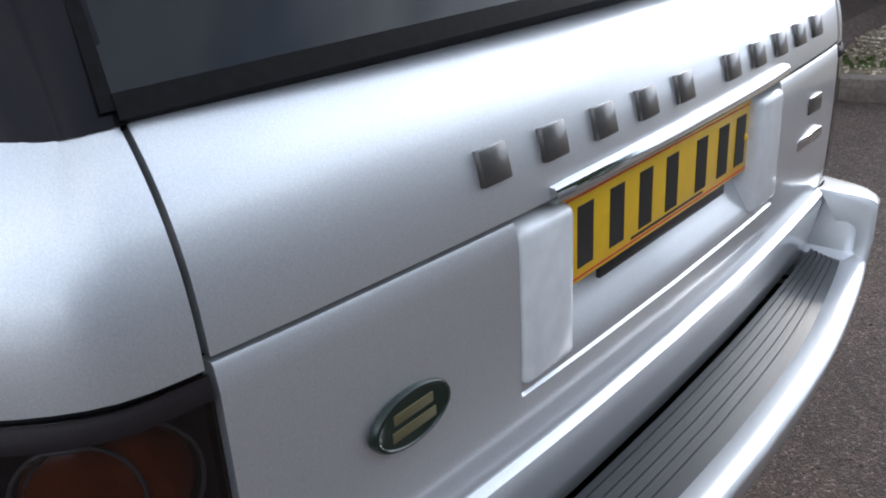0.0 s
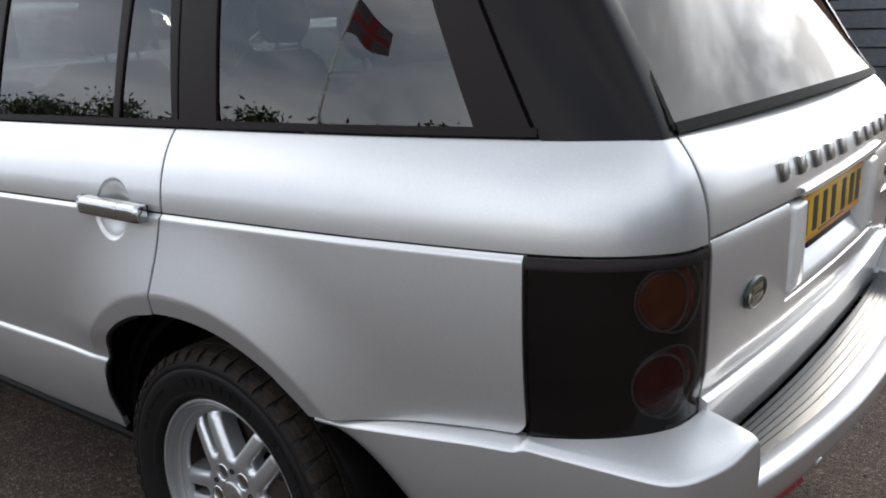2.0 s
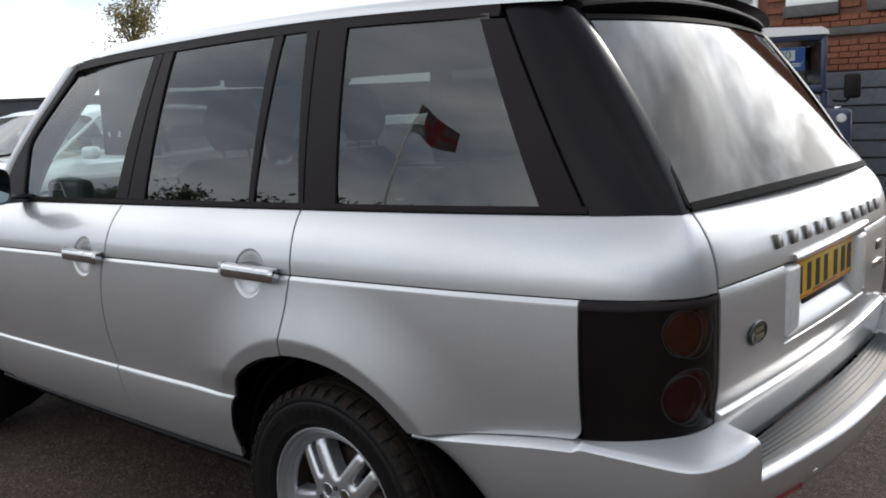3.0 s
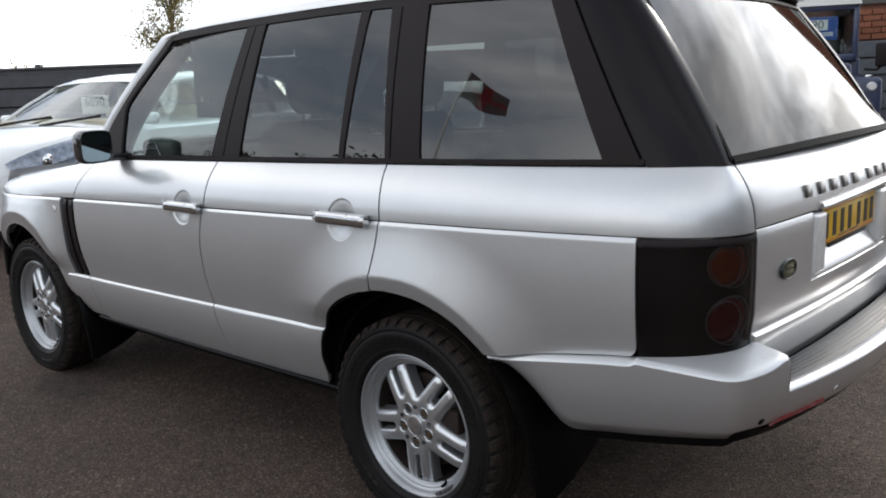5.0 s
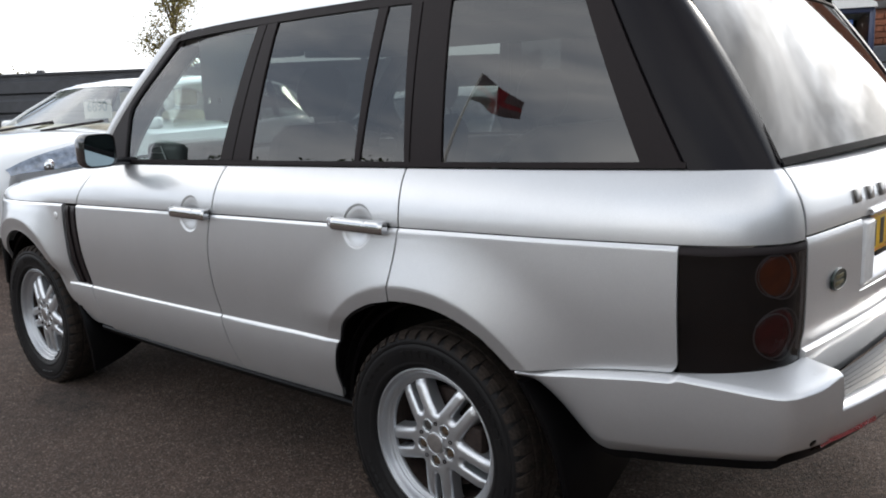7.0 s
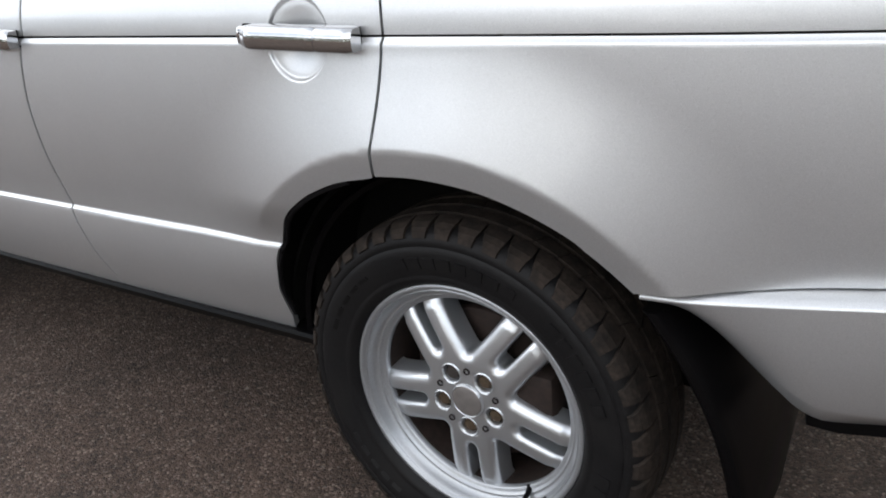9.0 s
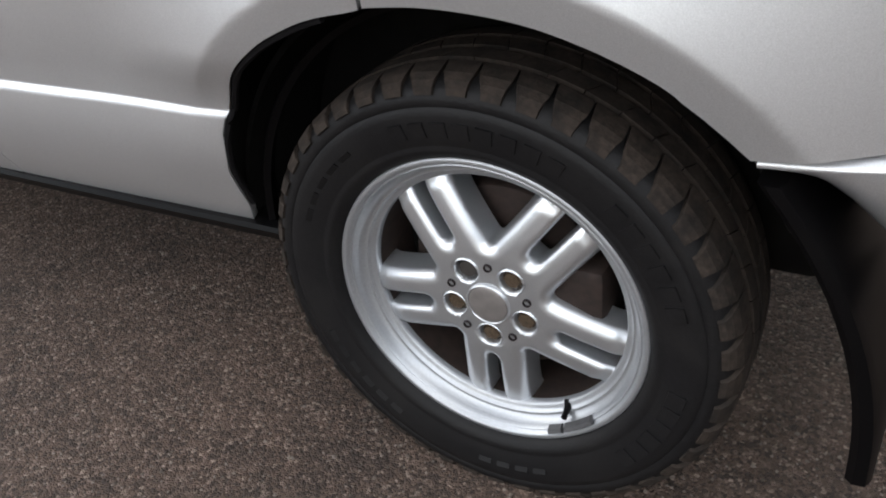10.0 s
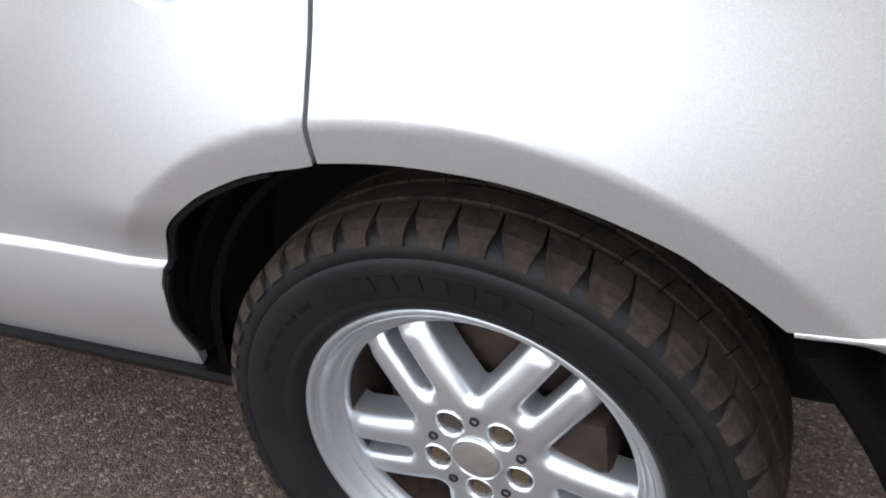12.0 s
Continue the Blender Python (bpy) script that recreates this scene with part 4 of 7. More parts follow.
# spoiler lip over the rear window
bm = bmesh.new()
rings = []
for i in range(31):
    s = lerp(-1, 1, i / 30)
    y = 0.612 * s
    zc = 1.792 + 0.034 * (1 - s * s)
    xe = 0.706 + 0.040 * (1 - s * s * s * s)
    rings.append([Vector((xe - 0.10, y, zc + 0.004)), Vector((xe - 0.02, y, zc - 0.006)), Vector((xe, y, zc - 0.016)), Vector((xe + 0.002, y, zc - 0.024)), Vector((xe - 0.012, y, zc - 0.034)), Vector((xe - 0.06, y, zc - 0.045)), Vector((xe - 0.12, y, zc - 0.04))])
add_rings(bm, rings, True, True, True)
part("roof_spoiler", bm, BLACK_TRIM, car, "black lip over the rear window", sharp=45)

# roof
bm = bmesh.new()
rings = []
RP = [(0.742, -0.004), (0.738, 0.012), (0.724, 0.026), (0.69, 0.040), (0.62, 0.052), (0.50, 0.063), (0.35, 0.071), (0.18, 0.076)]
for k in range(33):
    x = lerp(-1.60, 0.70, k / 32)
    sc = (plan_h(x) / 0.955) ** 1.3 * (1 - 0.06 * smoothstep(-1.3, -1.6, x))
    drop = 0.014 * smoothstep(-1.3, -1.6, x)
    half = [(h * sc, Z_ROOF(x) + dz - drop) for h, dz in RP]
    rings.append([Vector((x, -h, z)) for h, z in half] + [Vector((x, 0, Z_ROOF(x) + 0.078 - drop))] + [Vector((x, h, z)) for h, z in half[::-1]])
add_rings(bm, rings, closed=False)
part("roof", bm, SILVER, car, "silver roof", sharp=50)
bm = bmesh.new()
add_box(bm, (-1.60, -0.60, 1.700), (0.62, 0.60, 1.735), 0.012, 3)
for s in (-1, 1):
    add_rings(bm, [[Vector((x, s * 0.58, 1.732)), Vector((x, s * 0.58, 1.702)), Vector((x, s * 0.716, 1.722)), Vector((x, s * 0.722, 1.765))] for x in (-1.52, -1.0, -0.4, 0.2, 0.50)], True, True, True)
part("headliner", bm, HEADLINER, car)

# windscreen, bonnet, nose
bm = bmesh.new()
add_rings(bm, [[Vector((lerp(-2.16, -1.57, j / 10) - 0.16 * (1 - s * s) * (1 - 0.4 * j / 10), s * lerp(0.80, 0.685, j / 10), lerp(1.19, 1.785, j / 10) + 0.035 * (1 - s * s) * j / 10)) for j in range(11)] for s in [lerp(-1, 1, i / 20) for i in range(21)]], closed=False)
ws = part("windscreen", bm, GLASS_FRONT, car, "clear windscreen")
ws.visible_shadow = False
bm = bmesh.new()
rings = []
for i in range(25):
    x = lerp(-3.66, -2.20, i / 24)
    h = max(plan_h(x) - 0.10, 0.2)
    nose = smoothstep(-3.45, -3.68, x)
    rings.append([Vector((x - 0.1 * (1 - q * q) * (1 if i > 20 else 0) * (i - 20) / 4, h * q, z_belt(x) + 0.030 * (1 - q**4) - 0.10 * nose - 0.004)) for q in [lerp(-1, 1, k / 20) for k in range(21)]])
add_rings(bm, rings, closed=False)
part("bonnet", bm, SILVER, car, "silver bonnet")
bm = bmesh.new()
rings = []
for k in range(31):
    u = lerp(-3.72, -3.52, abs(k - 15) / 15)
    x, h = plan_x(u), plan_h(u) * (1 if k < 15 else -1)
    rings.append([Vector((x + 0.06, -h, 1.08)), Vector((x + 0.01, -h, 1.02)), Vector((x - 0.01, -h, 0.86)), Vector((x - 0.04, -h, 0.74)), Vector((x - 0.05, -h, 0.58)), Vector((x + 0.02, -h, 0.42))])
add_rings(bm, rings, closed=False)
part("nose", bm, SILVER, car, "silver front end")

# dark inner structure
for lo, hi in (((-3.5, -0.64, 0.34), (0.45, 0.64, 1.02)), ((0.40, -0.64, 0.60), (1.03, 0.64, 1.02)), ((-2.36, -0.85, 0.46), (-0.50, 0.85, 1.04)),
               ((0.52, -0.80, 0.66), (0.86, 0.80, 1.04)), ((-3.45, -0.74, 0.62), (-3.30, 0.74, 1.04)), ((-2.0, -0.5, 0.25), (0.3, 0.5, 0.4))):
    part("underbody", box(lo, hi, 0.03), UNDER, car, "dark underbody")
for ax in (0.0, AXLE_F):
    for s in (-1, 1):
        bm = bmesh.new()
        prof = [(0.25, s * 0.66), (0.452, s * 0.66), (0.452, s * 0.875), (0.440, s * 0.882)]
        lathe(bm, prof, (ax, 0, ARCH_Z - 0.01), "y", 40, radians(22), radians(179))
        part("arch_liner", bm, UNDER, car, "black wheel-arch liner")
        bm = bmesh.new()
        lathe(bm, [(0.415, s * 0.872), (0.425, s * 0.878), (0.430, s * 0.872), (0.43, s * 0.84)], (ax + 0.012, 0, ARCH_Z - 0.012), "y", 48, radians(95), radians(180))
        part("liner_edge", bm, PLASTIC, car)
        part("splash_panel", box((ax - 0.49, min(s * 0.66, s * 0.875), 0.475), (ax - 0.458, max(s * 0.66, s * 0.875), 0.72), 0.01), UNDER, car, "black splash panel ahead of the wheel")

# dark seal along the rear door's arch edge
for s in (-1, 1):
    bm = bmesh.new()
    pts = []
    for k in range(41):
        z = lerp(0.47, 0.8355, 1 - (1 - k / 40) ** 1.6)
        p = skin(arch_front_edge(z), z)
        pts.append(Vector((p.x + 0.0035, -s * (p.y + 0.010), z - 0.003 * smoothstep(0.70, 0.83, z))))
    tube(bm, pts, 0.0058, 6)
    part("arch_seal", bm, SEAL, car)

# door mirrors
def door_mirror():
    root = None
    bm = bmesh.new()
    rings = []
    for k in range(9):
        t = k / 8
        w = [0.075, 0.112, 0.135, 0.146, 0.150, 0.150, 0.150, 0.148, 0.142][k]
        hgt = [0.05, 0.100, 0.130, 0.145, 0.152, 0.154, 0.154, 0.151, 0.144][k]
        x = lerp(-1.865, -1.745, t)
        ring = []
        for q in range(24):
            a = 2 * math.pi * q / 24
            c, s = math.cos(a), math.sin(a)
            ring.append(Vector((x, -1.035 + w / 2 * math.copysign(abs(c) ** 0.45, c), 1.29 + hgt / 2 * math.copysign(abs(s) ** 0.45, s))))
        rings.append(ring)
    inner = [p + Vector((-0.012, 0, 0)) for p in rings[-1]]
    inner = [Vector((p.x, -1.035 + (p.y + 1.035) * 0.93, 1.29 + (p.z - 1.29) * 0.91)) for p in inner]
    add_rings(bm, rings + [inner], True, True, False)
    root = part("door_mirror", bm, BLACK_GLOSS, car, "black door mirror")
    bm = bmesh.new()
    vs = [bm.verts.new(p + Vector((0.003 + 0.05 * (p.z - 1.29), 0, 0))) for p in inner]
    bm.faces.new(vs)
    a = part("mirror_glass", bm, MIRROR, root, "mirror glass", smooth=False)
    bm = bmesh.new()
    add_box(bm, (-1.87, -0.98, 1.215), (-1.79, -0.84, 1.25), 0.012, 3)
    b = part("mirror_foot", bm, BLACK_GLOSS, root)
    m = mirrored(root)
    mirrored(a, m)
    mirrored(b, m)


door_mirror()

# door handles
def door_handle(x0, door_label):
    zc = z_crease(x0) + 0.003
    y = -(plan_h(x0) + 0.006)
    # flat-faced chrome bar with a rounded front end, and a lock piece behind it
    sec = [(0.0, -0.0205), (-0.024, -0.0205), (-0.0285, -0.0190), (-0.0305, -0.0155), (-0.0313, -0.008), (-0.0311, 0.001), (-0.0299, 0.008), (-0.0272, 0.0145), (-0.0225, 0.0190), (-0.018, 0.0205), (0.0, 0.0205)]
    def length(xa, xb, taper):
        bm = bmesh.new()
        rings = []
        for k in range(21):
            t = k / 20
            x = lerp(xa, xb, t)
            e = smoothstep(0.22, 0.0, t) if taper else 0.25 * smoothstep(0.80, 1.0, t)
            edge = 0.0012 if k in (0, 20) else 0.0
            rings.append([Vector((x, y + min(0.0, d + edge) * (1 - 0.55 * e), zc + h * (1 - 0.22 * e) * (1 - edge * 20))) for d, h in sec])
        add_rings(bm, rings, True, True, True)
        return bm
    bar = part("door_handle", length(x0 - 0.128, x0 + 0.0640, True), HANDLE_CHROME, car, "chrome pull handle", sharp=50)
    lock = part("handle_end", length(x0 + 0.0650, x0 + 0.143, False), HANDLE_CHROME, bar, "chrome handle end piece", sharp=50)
    bm = box((x0 - 0.122, y - 0.003, zc - 0.0185), (x0 + 0.1425, y + 0.004, zc + 0.0190), 0.001, 1)
    foot = part("handle_gasket", bm, SEAL, bar)
    m = mirrored(bar)
    mirrored(foot, m)
    mirrored(lock, m)


door_handle(HANDLE_R, "rear")
door_handle(HANDLE_F, "front")

# round marker on the front wing
bm = bmesh.new()
lathe(bm, [(0.0, -0.006), (0.012, -0.006), (0.017, -0.004), (0.020, 0.001)], (-2.418, skin(-2.418, 0.952).y, 0.952), "y", 20)
part("wing_marker", bm, LENS_CLEAR, car, "pale round side repeater lamp")

# ---- wheels ----
R_TYRE = 0.385


def wheel(cx, name_label):
    """A road wheel on the near side; the axle end is at y = 0 and the outside is towards minus y."""
    base = Vector((cx, -0.880, 0.3615))
    IN = 0.016  # the tyre's bead sits this far inside the hub face
    ty = lambda r: 0.2525 + (r - 0.2455) * (R_TYRE - 0.2525) / (0.383 - 0.2455)
    o = lambda r, l: (r, l)
    # rim barrel and flange
    bm = bmesh.new()
    prof = [(0.2510, 0.004), (0.2570, -0.007), (0.2573, -0.0145), (0.2550, -0.0175), (0.2495, -0.0178), (0.2468, -0.0160), (0.2454, -0.0112), (0.2436, -0.0098), (0.2416, -0.0108), (0.2400, -0.0090), (0.2380, -0.0035), (0.2345, 0.0040),
            (0.2295, 0.0092), (0.2268, 0.0106), (0.2254, 0.0098), (0.2240, 0.0106), (0.2226, 0.0142), (0.2192, 0.0168), (0.2152, 0.0176), (0.2126, 0.0200), (0.2118, 0.032)]
    lathe(bm, prof, base, "y", 96)
    rim = part("wheel", bm, ALLOY_DIRTY, car, name_label, sharp=60)
    subs = []
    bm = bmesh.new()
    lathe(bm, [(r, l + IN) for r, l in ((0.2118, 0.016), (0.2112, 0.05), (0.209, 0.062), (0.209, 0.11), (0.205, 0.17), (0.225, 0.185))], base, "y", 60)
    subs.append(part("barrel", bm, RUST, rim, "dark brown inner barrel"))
    # tyre
    bm = bmesh.new()
    tp = [(0.236, -0.016), (0.246, -0.022), (0.2495, -0.030), (0.254, -0.0385), (0.262, -0.0445), (0.270, -0.048), (0.2735, -0.0465), (0.277, -0.0475), (0.290, -0.0510), (0.306, -0.0535), (0.322, -0.0545), (0.333, -0.0535), (0.3362, -0.0505), (0.3395, -0.0525), (0.349, -0.0515), (0.360, -0.0455), (0.3675, -0.036), (0.3722, -0.022), (0.3745, 0.0), (0.3755, 0.06), (0.3745, 0.12), (0.3735, 0.147), (0.368, 0.163), (0.350, 0.180), (0.31, 0.187), (0.27, 0.18), (0.236, 0.15)]
    lathe(bm, [(ty(r), l + IN) for r, l in tp], base, "y", 96)
    tyre = part("tyre", bm, RUBBER, rim, "black rubber tyre with raised rings", sharp=60)
    # tread: shoulder blocks and ribs
    bm = bmesh.new()
    nb = 46
    def block(a0, a1, skew, prof_out, pinch=0.0):
        """One block; pinch narrows it towards the sidewall."""
        prof_out = [(ty(r), l + IN, 1 - pinch * smoothstep(-0.02, -0.055, l)) for r, l in prof_out]
        mid, half = (a0 + a1) / 2, (a1 - a0) / 2
        rings = []
        for q in (-1, 0, 1):
            rings.append([Vector((base.x + r * math.cos(mid + half * q * w + skew * (l + 0.06)), base.y + l, base.z + r * math.sin(mid + half * q * w + skew * (l + 0.06)))) for r, l, w in prof_out])
        add_rings(bm, rings, True, True, True)
    da = 2 * math.pi / nb
    for k in range(nb):
        a = k * da
        block(a, a + da * 0.93, 0.5, [(0.355, -0.0530), (0.3640, -0.0490), (0.3720, -0.0410), (0.3785, -0.028), (0.3808, -0.008), (0.3812, 0.006), (0.368, 0.006), (0.350, -0.04)], 0.40)
        block(a + da * 0.3, a + da * 1.26, -1.0, [(0.370, 0.013), (0.3826, 0.014), (0.383, 0.046), (0.370, 0.047)])
        block(a + da * 0.1, a + da * 1.06, 1.0, [(0.370, 0.056), (0.383, 0.057), (0.3828, 0.09), (0.370, 0.091)])
        block(a, a + da * 0.95, -0.5, [(0.370, 0.100), (0.3822, 0.101), (0.3805, 0.13), (0.374, 0.152), (0.360, 0.165), (0.355, 0.14)])
    tread = part("tread", bm, TREAD, tyre, "dusty brown tread blocks", smooth=False)
    # raised plain bars moulded on the sidewall
    for a0, a1, r0, r1 in ((14, 50, 0.288, 0.317), (62, 112, 0.290, 0.316), (-44, -8, 0.288, 0.317), (126, 160, 0.299, 0.309), (200, 238, 0.299, 0.309), (-95, -70, 0.299, 0.308)):
        n = max(3, int((a1 - a0) / 6))
        for q in range(n):
            b0 = a0 + (a1 - a0) * (q + 0.12) / n
            b1 = a0 + (a1 - a0) * (q + 0.80) / n
            bm = bmesh.new()
            rings = []
            for w in range(3):
                a = radians(lerp(b0, b1, w / 2))
                rings.append([Vector((base.x + ty(r) * math.cos(a), base.y + l + IN, base.z + ty(r) * math.sin(a))) for r, l in ((r0, -0.046), (r0 + 0.001, -0.0530), (r1 - 0.001, -0.0572), (r1, -0.047))])
            add_rings(bm, rings, True, True, True)
            subs.append(part("sidewall_bar", bm, RUBBER, rim))
    # hub disc with five pairs of spokes
    OFF = 123.5
    def P(a, r, l, side=0.0):
        """A point at angle a and radius r, shifted sideways along the tangent."""
        c, s = math.cos(a), math.sin(a)
        return Vector((base.x + r * c - side * s, base.y + l, base.z + r * s + side * c))
    T36 = math.tan(radians(36))
    XV, SV = 0.0775, 0.0563  # foot of the wide gaps between the pairs
    XS = 0.1140  # foot of the slot inside a pair
    WS = 0.0118  # half width of the slot, and the radius of its foot
    RV = 0.010  # radius at the foot of a wide gap
    XC, SC = (SV + RV) / T36, SV + RV
    def slot(x):
        if x <= XS:
            return 0.0
        if x < XS + WS:
            return math.sqrt(max(0.0, WS * WS - (x - XS - WS) ** 2))
        return WS + 0.022 * (x - XS - WS)
    def outer(x):
        if x <= XC - RV * math.cos(radians(36)):
            return x * T36
        if x < XC:
            return SC - math.sqrt(max(0.0, RV * RV - (x - XC) ** 2))
        return SV + 0.020 * (x - XC) * smoothstep(0.12, 0.22, x)
    def drop(x, s):
        """Depth of the face behind the hub plane."""
        s = abs(s)
        r = math.hypot(x, s)
        t = max(0.0, (r - 0.088) / 0.1255)
        d = 0.0012 * smoothstep(0.04, 0.07, r) + 0.015 * t**1.5 + 0.004 * smoothstep(0.86, 1.0, t)
        gap = math.hypot(x - XC, s - SC) - RV if x < XC else outer(x) - s
        foot = math.hypot(x - XS - WS, s)
        cut = foot - WS if x < XS + WS else s - slot(x)
        facing = max(0.0, (XS + WS - x) / max(foot, 1e-6))
        for e, R in ((gap, 0.022), (cut, 0.0125 + 0.0095 * facing * facing)):
            if e < R:
                q = 1 - max(0.0, e) / R
                d += 0.90 * R * (1 - math.sqrt(max(0.0, 1 - q * q)))
        d += 0.016 * smoothstep(0.0222, 0.0192, math.hypot(x - 0.0626, s))
        return d
    bm = bmesh.new()
    lathe(bm, [(0.0330, -0.0030), (0.0345, -0.0052), (0.0360, -0.0042), (0.0372, 0.002)], base, "y", 60)
    subs.append(part("wheel_centre", bm, ALLOY, rim, "silver alloy hub ring", sharp=60))
    xs = [lerp(0.03, XS, k / 40) for k in range(40)] + [XS + WS * (k / 9) ** 2 for k in range(10)] + [lerp(XS + WS, 0.2135, k / 20) for k in range(1, 21)]
    fr = [0.0, 0.015, 0.045, 0.09, 0.15, 0.22, 0.30, 0.38, 0.46, 0.54, 0.62, 0.70, 0.78, 0.85, 0.91, 0.955, 0.985, 1.0]
    for k in range(5):
        a = radians(OFF - 72 * k)
        bm = bmesh.new()
        for sg in (-1, 1):
            rings = []
            for x in xs:
                w, so = slot(x), outer(x)
                row = []
                for f in fr:
                    s = lerp(w, so, f)
                    row.append((x - (0.2135 - math.sqrt(0.2135**2 - s * s)) * max(0.0, (x - 0.1) / 0.1135) ** 3, s, drop(x, s)))
                row = [(row[0][0], row[0][1], row[0][2] + 0.034), *row, (row[-1][0], row[-1][1] + 0.003 * (x > XV), row[-1][2] + 0.034)]
                rings.append([P(a, px, dp, sg * s) for px, s, dp in row])
            add_rings(bm, rings, closed=False)
        bmesh.ops.remove_doubles(bm, verts=bm.verts, dist=0.00003)
        subs.append(part("spoke", bm, ALLOY, rim, "split silver alloy spoke", sharp=70))
        # nut pocket and nut
        bm = bmesh.new()
        c = P(a, 0.0626, 0.0)
        lathe(bm, [(0.0240, 0.004), (0.0224, 0.0006), (0.0210, -0.0004), (0.0197, 0.0006), (0.0186, 0.005), (0.0178, 0.015)], c, "y", 28)
        subs.append(part("nut_pocket", bm, ALLOY, rim, sharp=60))
        bm = bmesh.new()
        lathe(bm, [(0.0, 0.0040), (0.006, 0.0040), (0.0135, 0.0050), (0.0160, 0.011), (0.0180, 0.0140)], c, "y", 6 if k else 16)
        subs.append(part("wheel_nut", bm, BRASS_NUT if k else DARK_CHROME, rim, "brown wheel nut" if k else "dark locking nut"))
        bm = bmesh.new()
        c = P(a - radians(36), 0.0665, 0.0022)
        lathe(bm, [(0.0075, -0.0008), (0.0065, -0.0045), (0.0052, -0.0045), (0.0045, -0.001)], c, "y", 12)
        bmesh.ops.contextual_create(bm, geom=[e for e in bm.edges if e.is_boundary and (sum((v.co for v in e.verts), Vector()) / 2 - c).length < 0.006])
        subs.append(part("small_hole", bm, BLACK_TRIM, rim))
    bm = bmesh.new()
    lathe(bm, [(0.0, -0.0062), (0.022, -0.0060), (0.0300, -0.0052), (0.0325, -0.0040), (0.0334, 0.0)], base, "y", 40)
    subs.append(part("centre_cap", bm, CAP_GREY, rim, "grey centre cap"))
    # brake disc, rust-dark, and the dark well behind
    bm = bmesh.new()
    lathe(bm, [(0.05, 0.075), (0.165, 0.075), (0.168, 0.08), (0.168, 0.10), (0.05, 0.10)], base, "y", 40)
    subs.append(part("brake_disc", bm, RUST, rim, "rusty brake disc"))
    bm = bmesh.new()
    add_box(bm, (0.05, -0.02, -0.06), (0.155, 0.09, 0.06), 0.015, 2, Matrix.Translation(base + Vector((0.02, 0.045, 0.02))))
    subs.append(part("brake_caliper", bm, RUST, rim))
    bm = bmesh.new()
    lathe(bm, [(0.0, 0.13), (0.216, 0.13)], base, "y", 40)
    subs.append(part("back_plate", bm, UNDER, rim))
    # valve and balance weights
    av = math.atan2(0.166 - 0.3615, 0.126)
    bm = bmesh.new()
    tube(bm, [P(av, 0.2170, 0.024), P(av, 0.2205, 0.016), P(av, 0.2235, 0.002), P(av, 0.2245, -0.008)], [0.0080, 0.0066, 0.0050, 0.0052], 10)
    subs.append(part("valve", bm, PLASTIC, rim, "black tyre valve"))
    for b0, b1 in ((-66, -60), (-58.5, -45)):
        bm = bmesh.new()
        rings = []
        for w in range(6):
            a = radians(lerp(b0, b1, w / 5))
            rings.append([P(a, r, l) for r, l in ((0.2375, -0.004), (0.2345, -0.007), (0.2375, -0.0180), (0.2430, -0.0210), (0.2470, -0.015))])
        add_rings(bm, rings, True, True, True)
        subs.append(part("balance_weight", bm, WEIGHT_GREY, rim, "grey balance weight"))
    return rim


def other_wheel(src, dx, flip):
    """The same wheel at another corner."""
    t = Matrix.Translation((dx, 0, 0))
    def dup(ob, parent):
        me = ob.data
        if flip:
            me = ob.data.copy()
            me.transform(Matrix.Diagonal((1, -1, 1, 1)))
            me.flip_normals()
        o = new(ob.name, me)
        o.parent = parent
        o.matrix_basis = t if parent == car else Matrix()
        if ob.get("label"):
            o["label"] = ob["label"]
        for c in ob.children:
            dup(c, o)
    dup(src, car)


rear_wheel = wheel(-0.003, "silver five-spoke alloy wheel with tyre")
other_wheel(rear_wheel, AXLE_F, False)
other_wheel(rear_wheel, 0.0, True)
other_wheel(rear_wheel, AXLE_F, True)

# mud flaps
def mud_flap(x0, top, low, lean, label):
    bm = bmesh.new()
    rings = []
    for k in range(13):
        t = k / 12
        z = lerp(top, low, t)
        x = x0 + lean * (1 - (1 - t) ** 2.3)
        yi = lerp(-0.56, -0.60, t)
        zi = lerp(top, low + 0.12, t)
        y0 = -0.935 + 0.02 * t
        th = 0.016
        rings.append([Vector((x - th, y0 + 0.008, z)), Vector((x - th * 0.4, y0, z)), Vector((x + th * 0.6, y0 + 0.002, z)), Vector((x + th, y0 + 0.016, z)), Vector((x + th * 0.8 + 0.012, lerp(y0, yi, 0.5), lerp(z, zi, 0.4))), Vector((x + th, yi, zi)), Vector((x - th, yi, zi)), Vector((x - th * 1.2 + 0.010, lerp(y0, yi, 0.5), lerp(z, zi, 0.4)))])
    add_rings(bm, rings, True, True, True)
    a = part("mud_flap", bm, PLASTIC, car, label)
    mirrored(a)


mud_flap(0.388, 0.668, 0.235, 0.150, "black rubber mud flap behind the wheel")
mud_flap(AXLE_F + 0.435, 0.62, 0.165, 0.150, "black rubber mud flap behind the wheel")
# black fill between the flap and the bumper's cut-away edge
bm = bmesh.new()
rings = []
for k in range(12):
    x = lerp(0.39, 0.70, k / 11)
    zt = bumper_low(x) + 0.03
    zl = lerp(0.60, 0.525, smoothstep(0.4, 0.7, x))
    rings.append([Vector((x, -0.862, zt)), Vector((x, -0.852, lerp(zt, zl, 0.5))), Vector((x, -0.80, zl)), Vector((x, -0.70, zl))])
add_rings(bm, rings, closed=False)
mirrored(part("bumper_infill", bm, PLASTIC, car, "black plastic infill"))

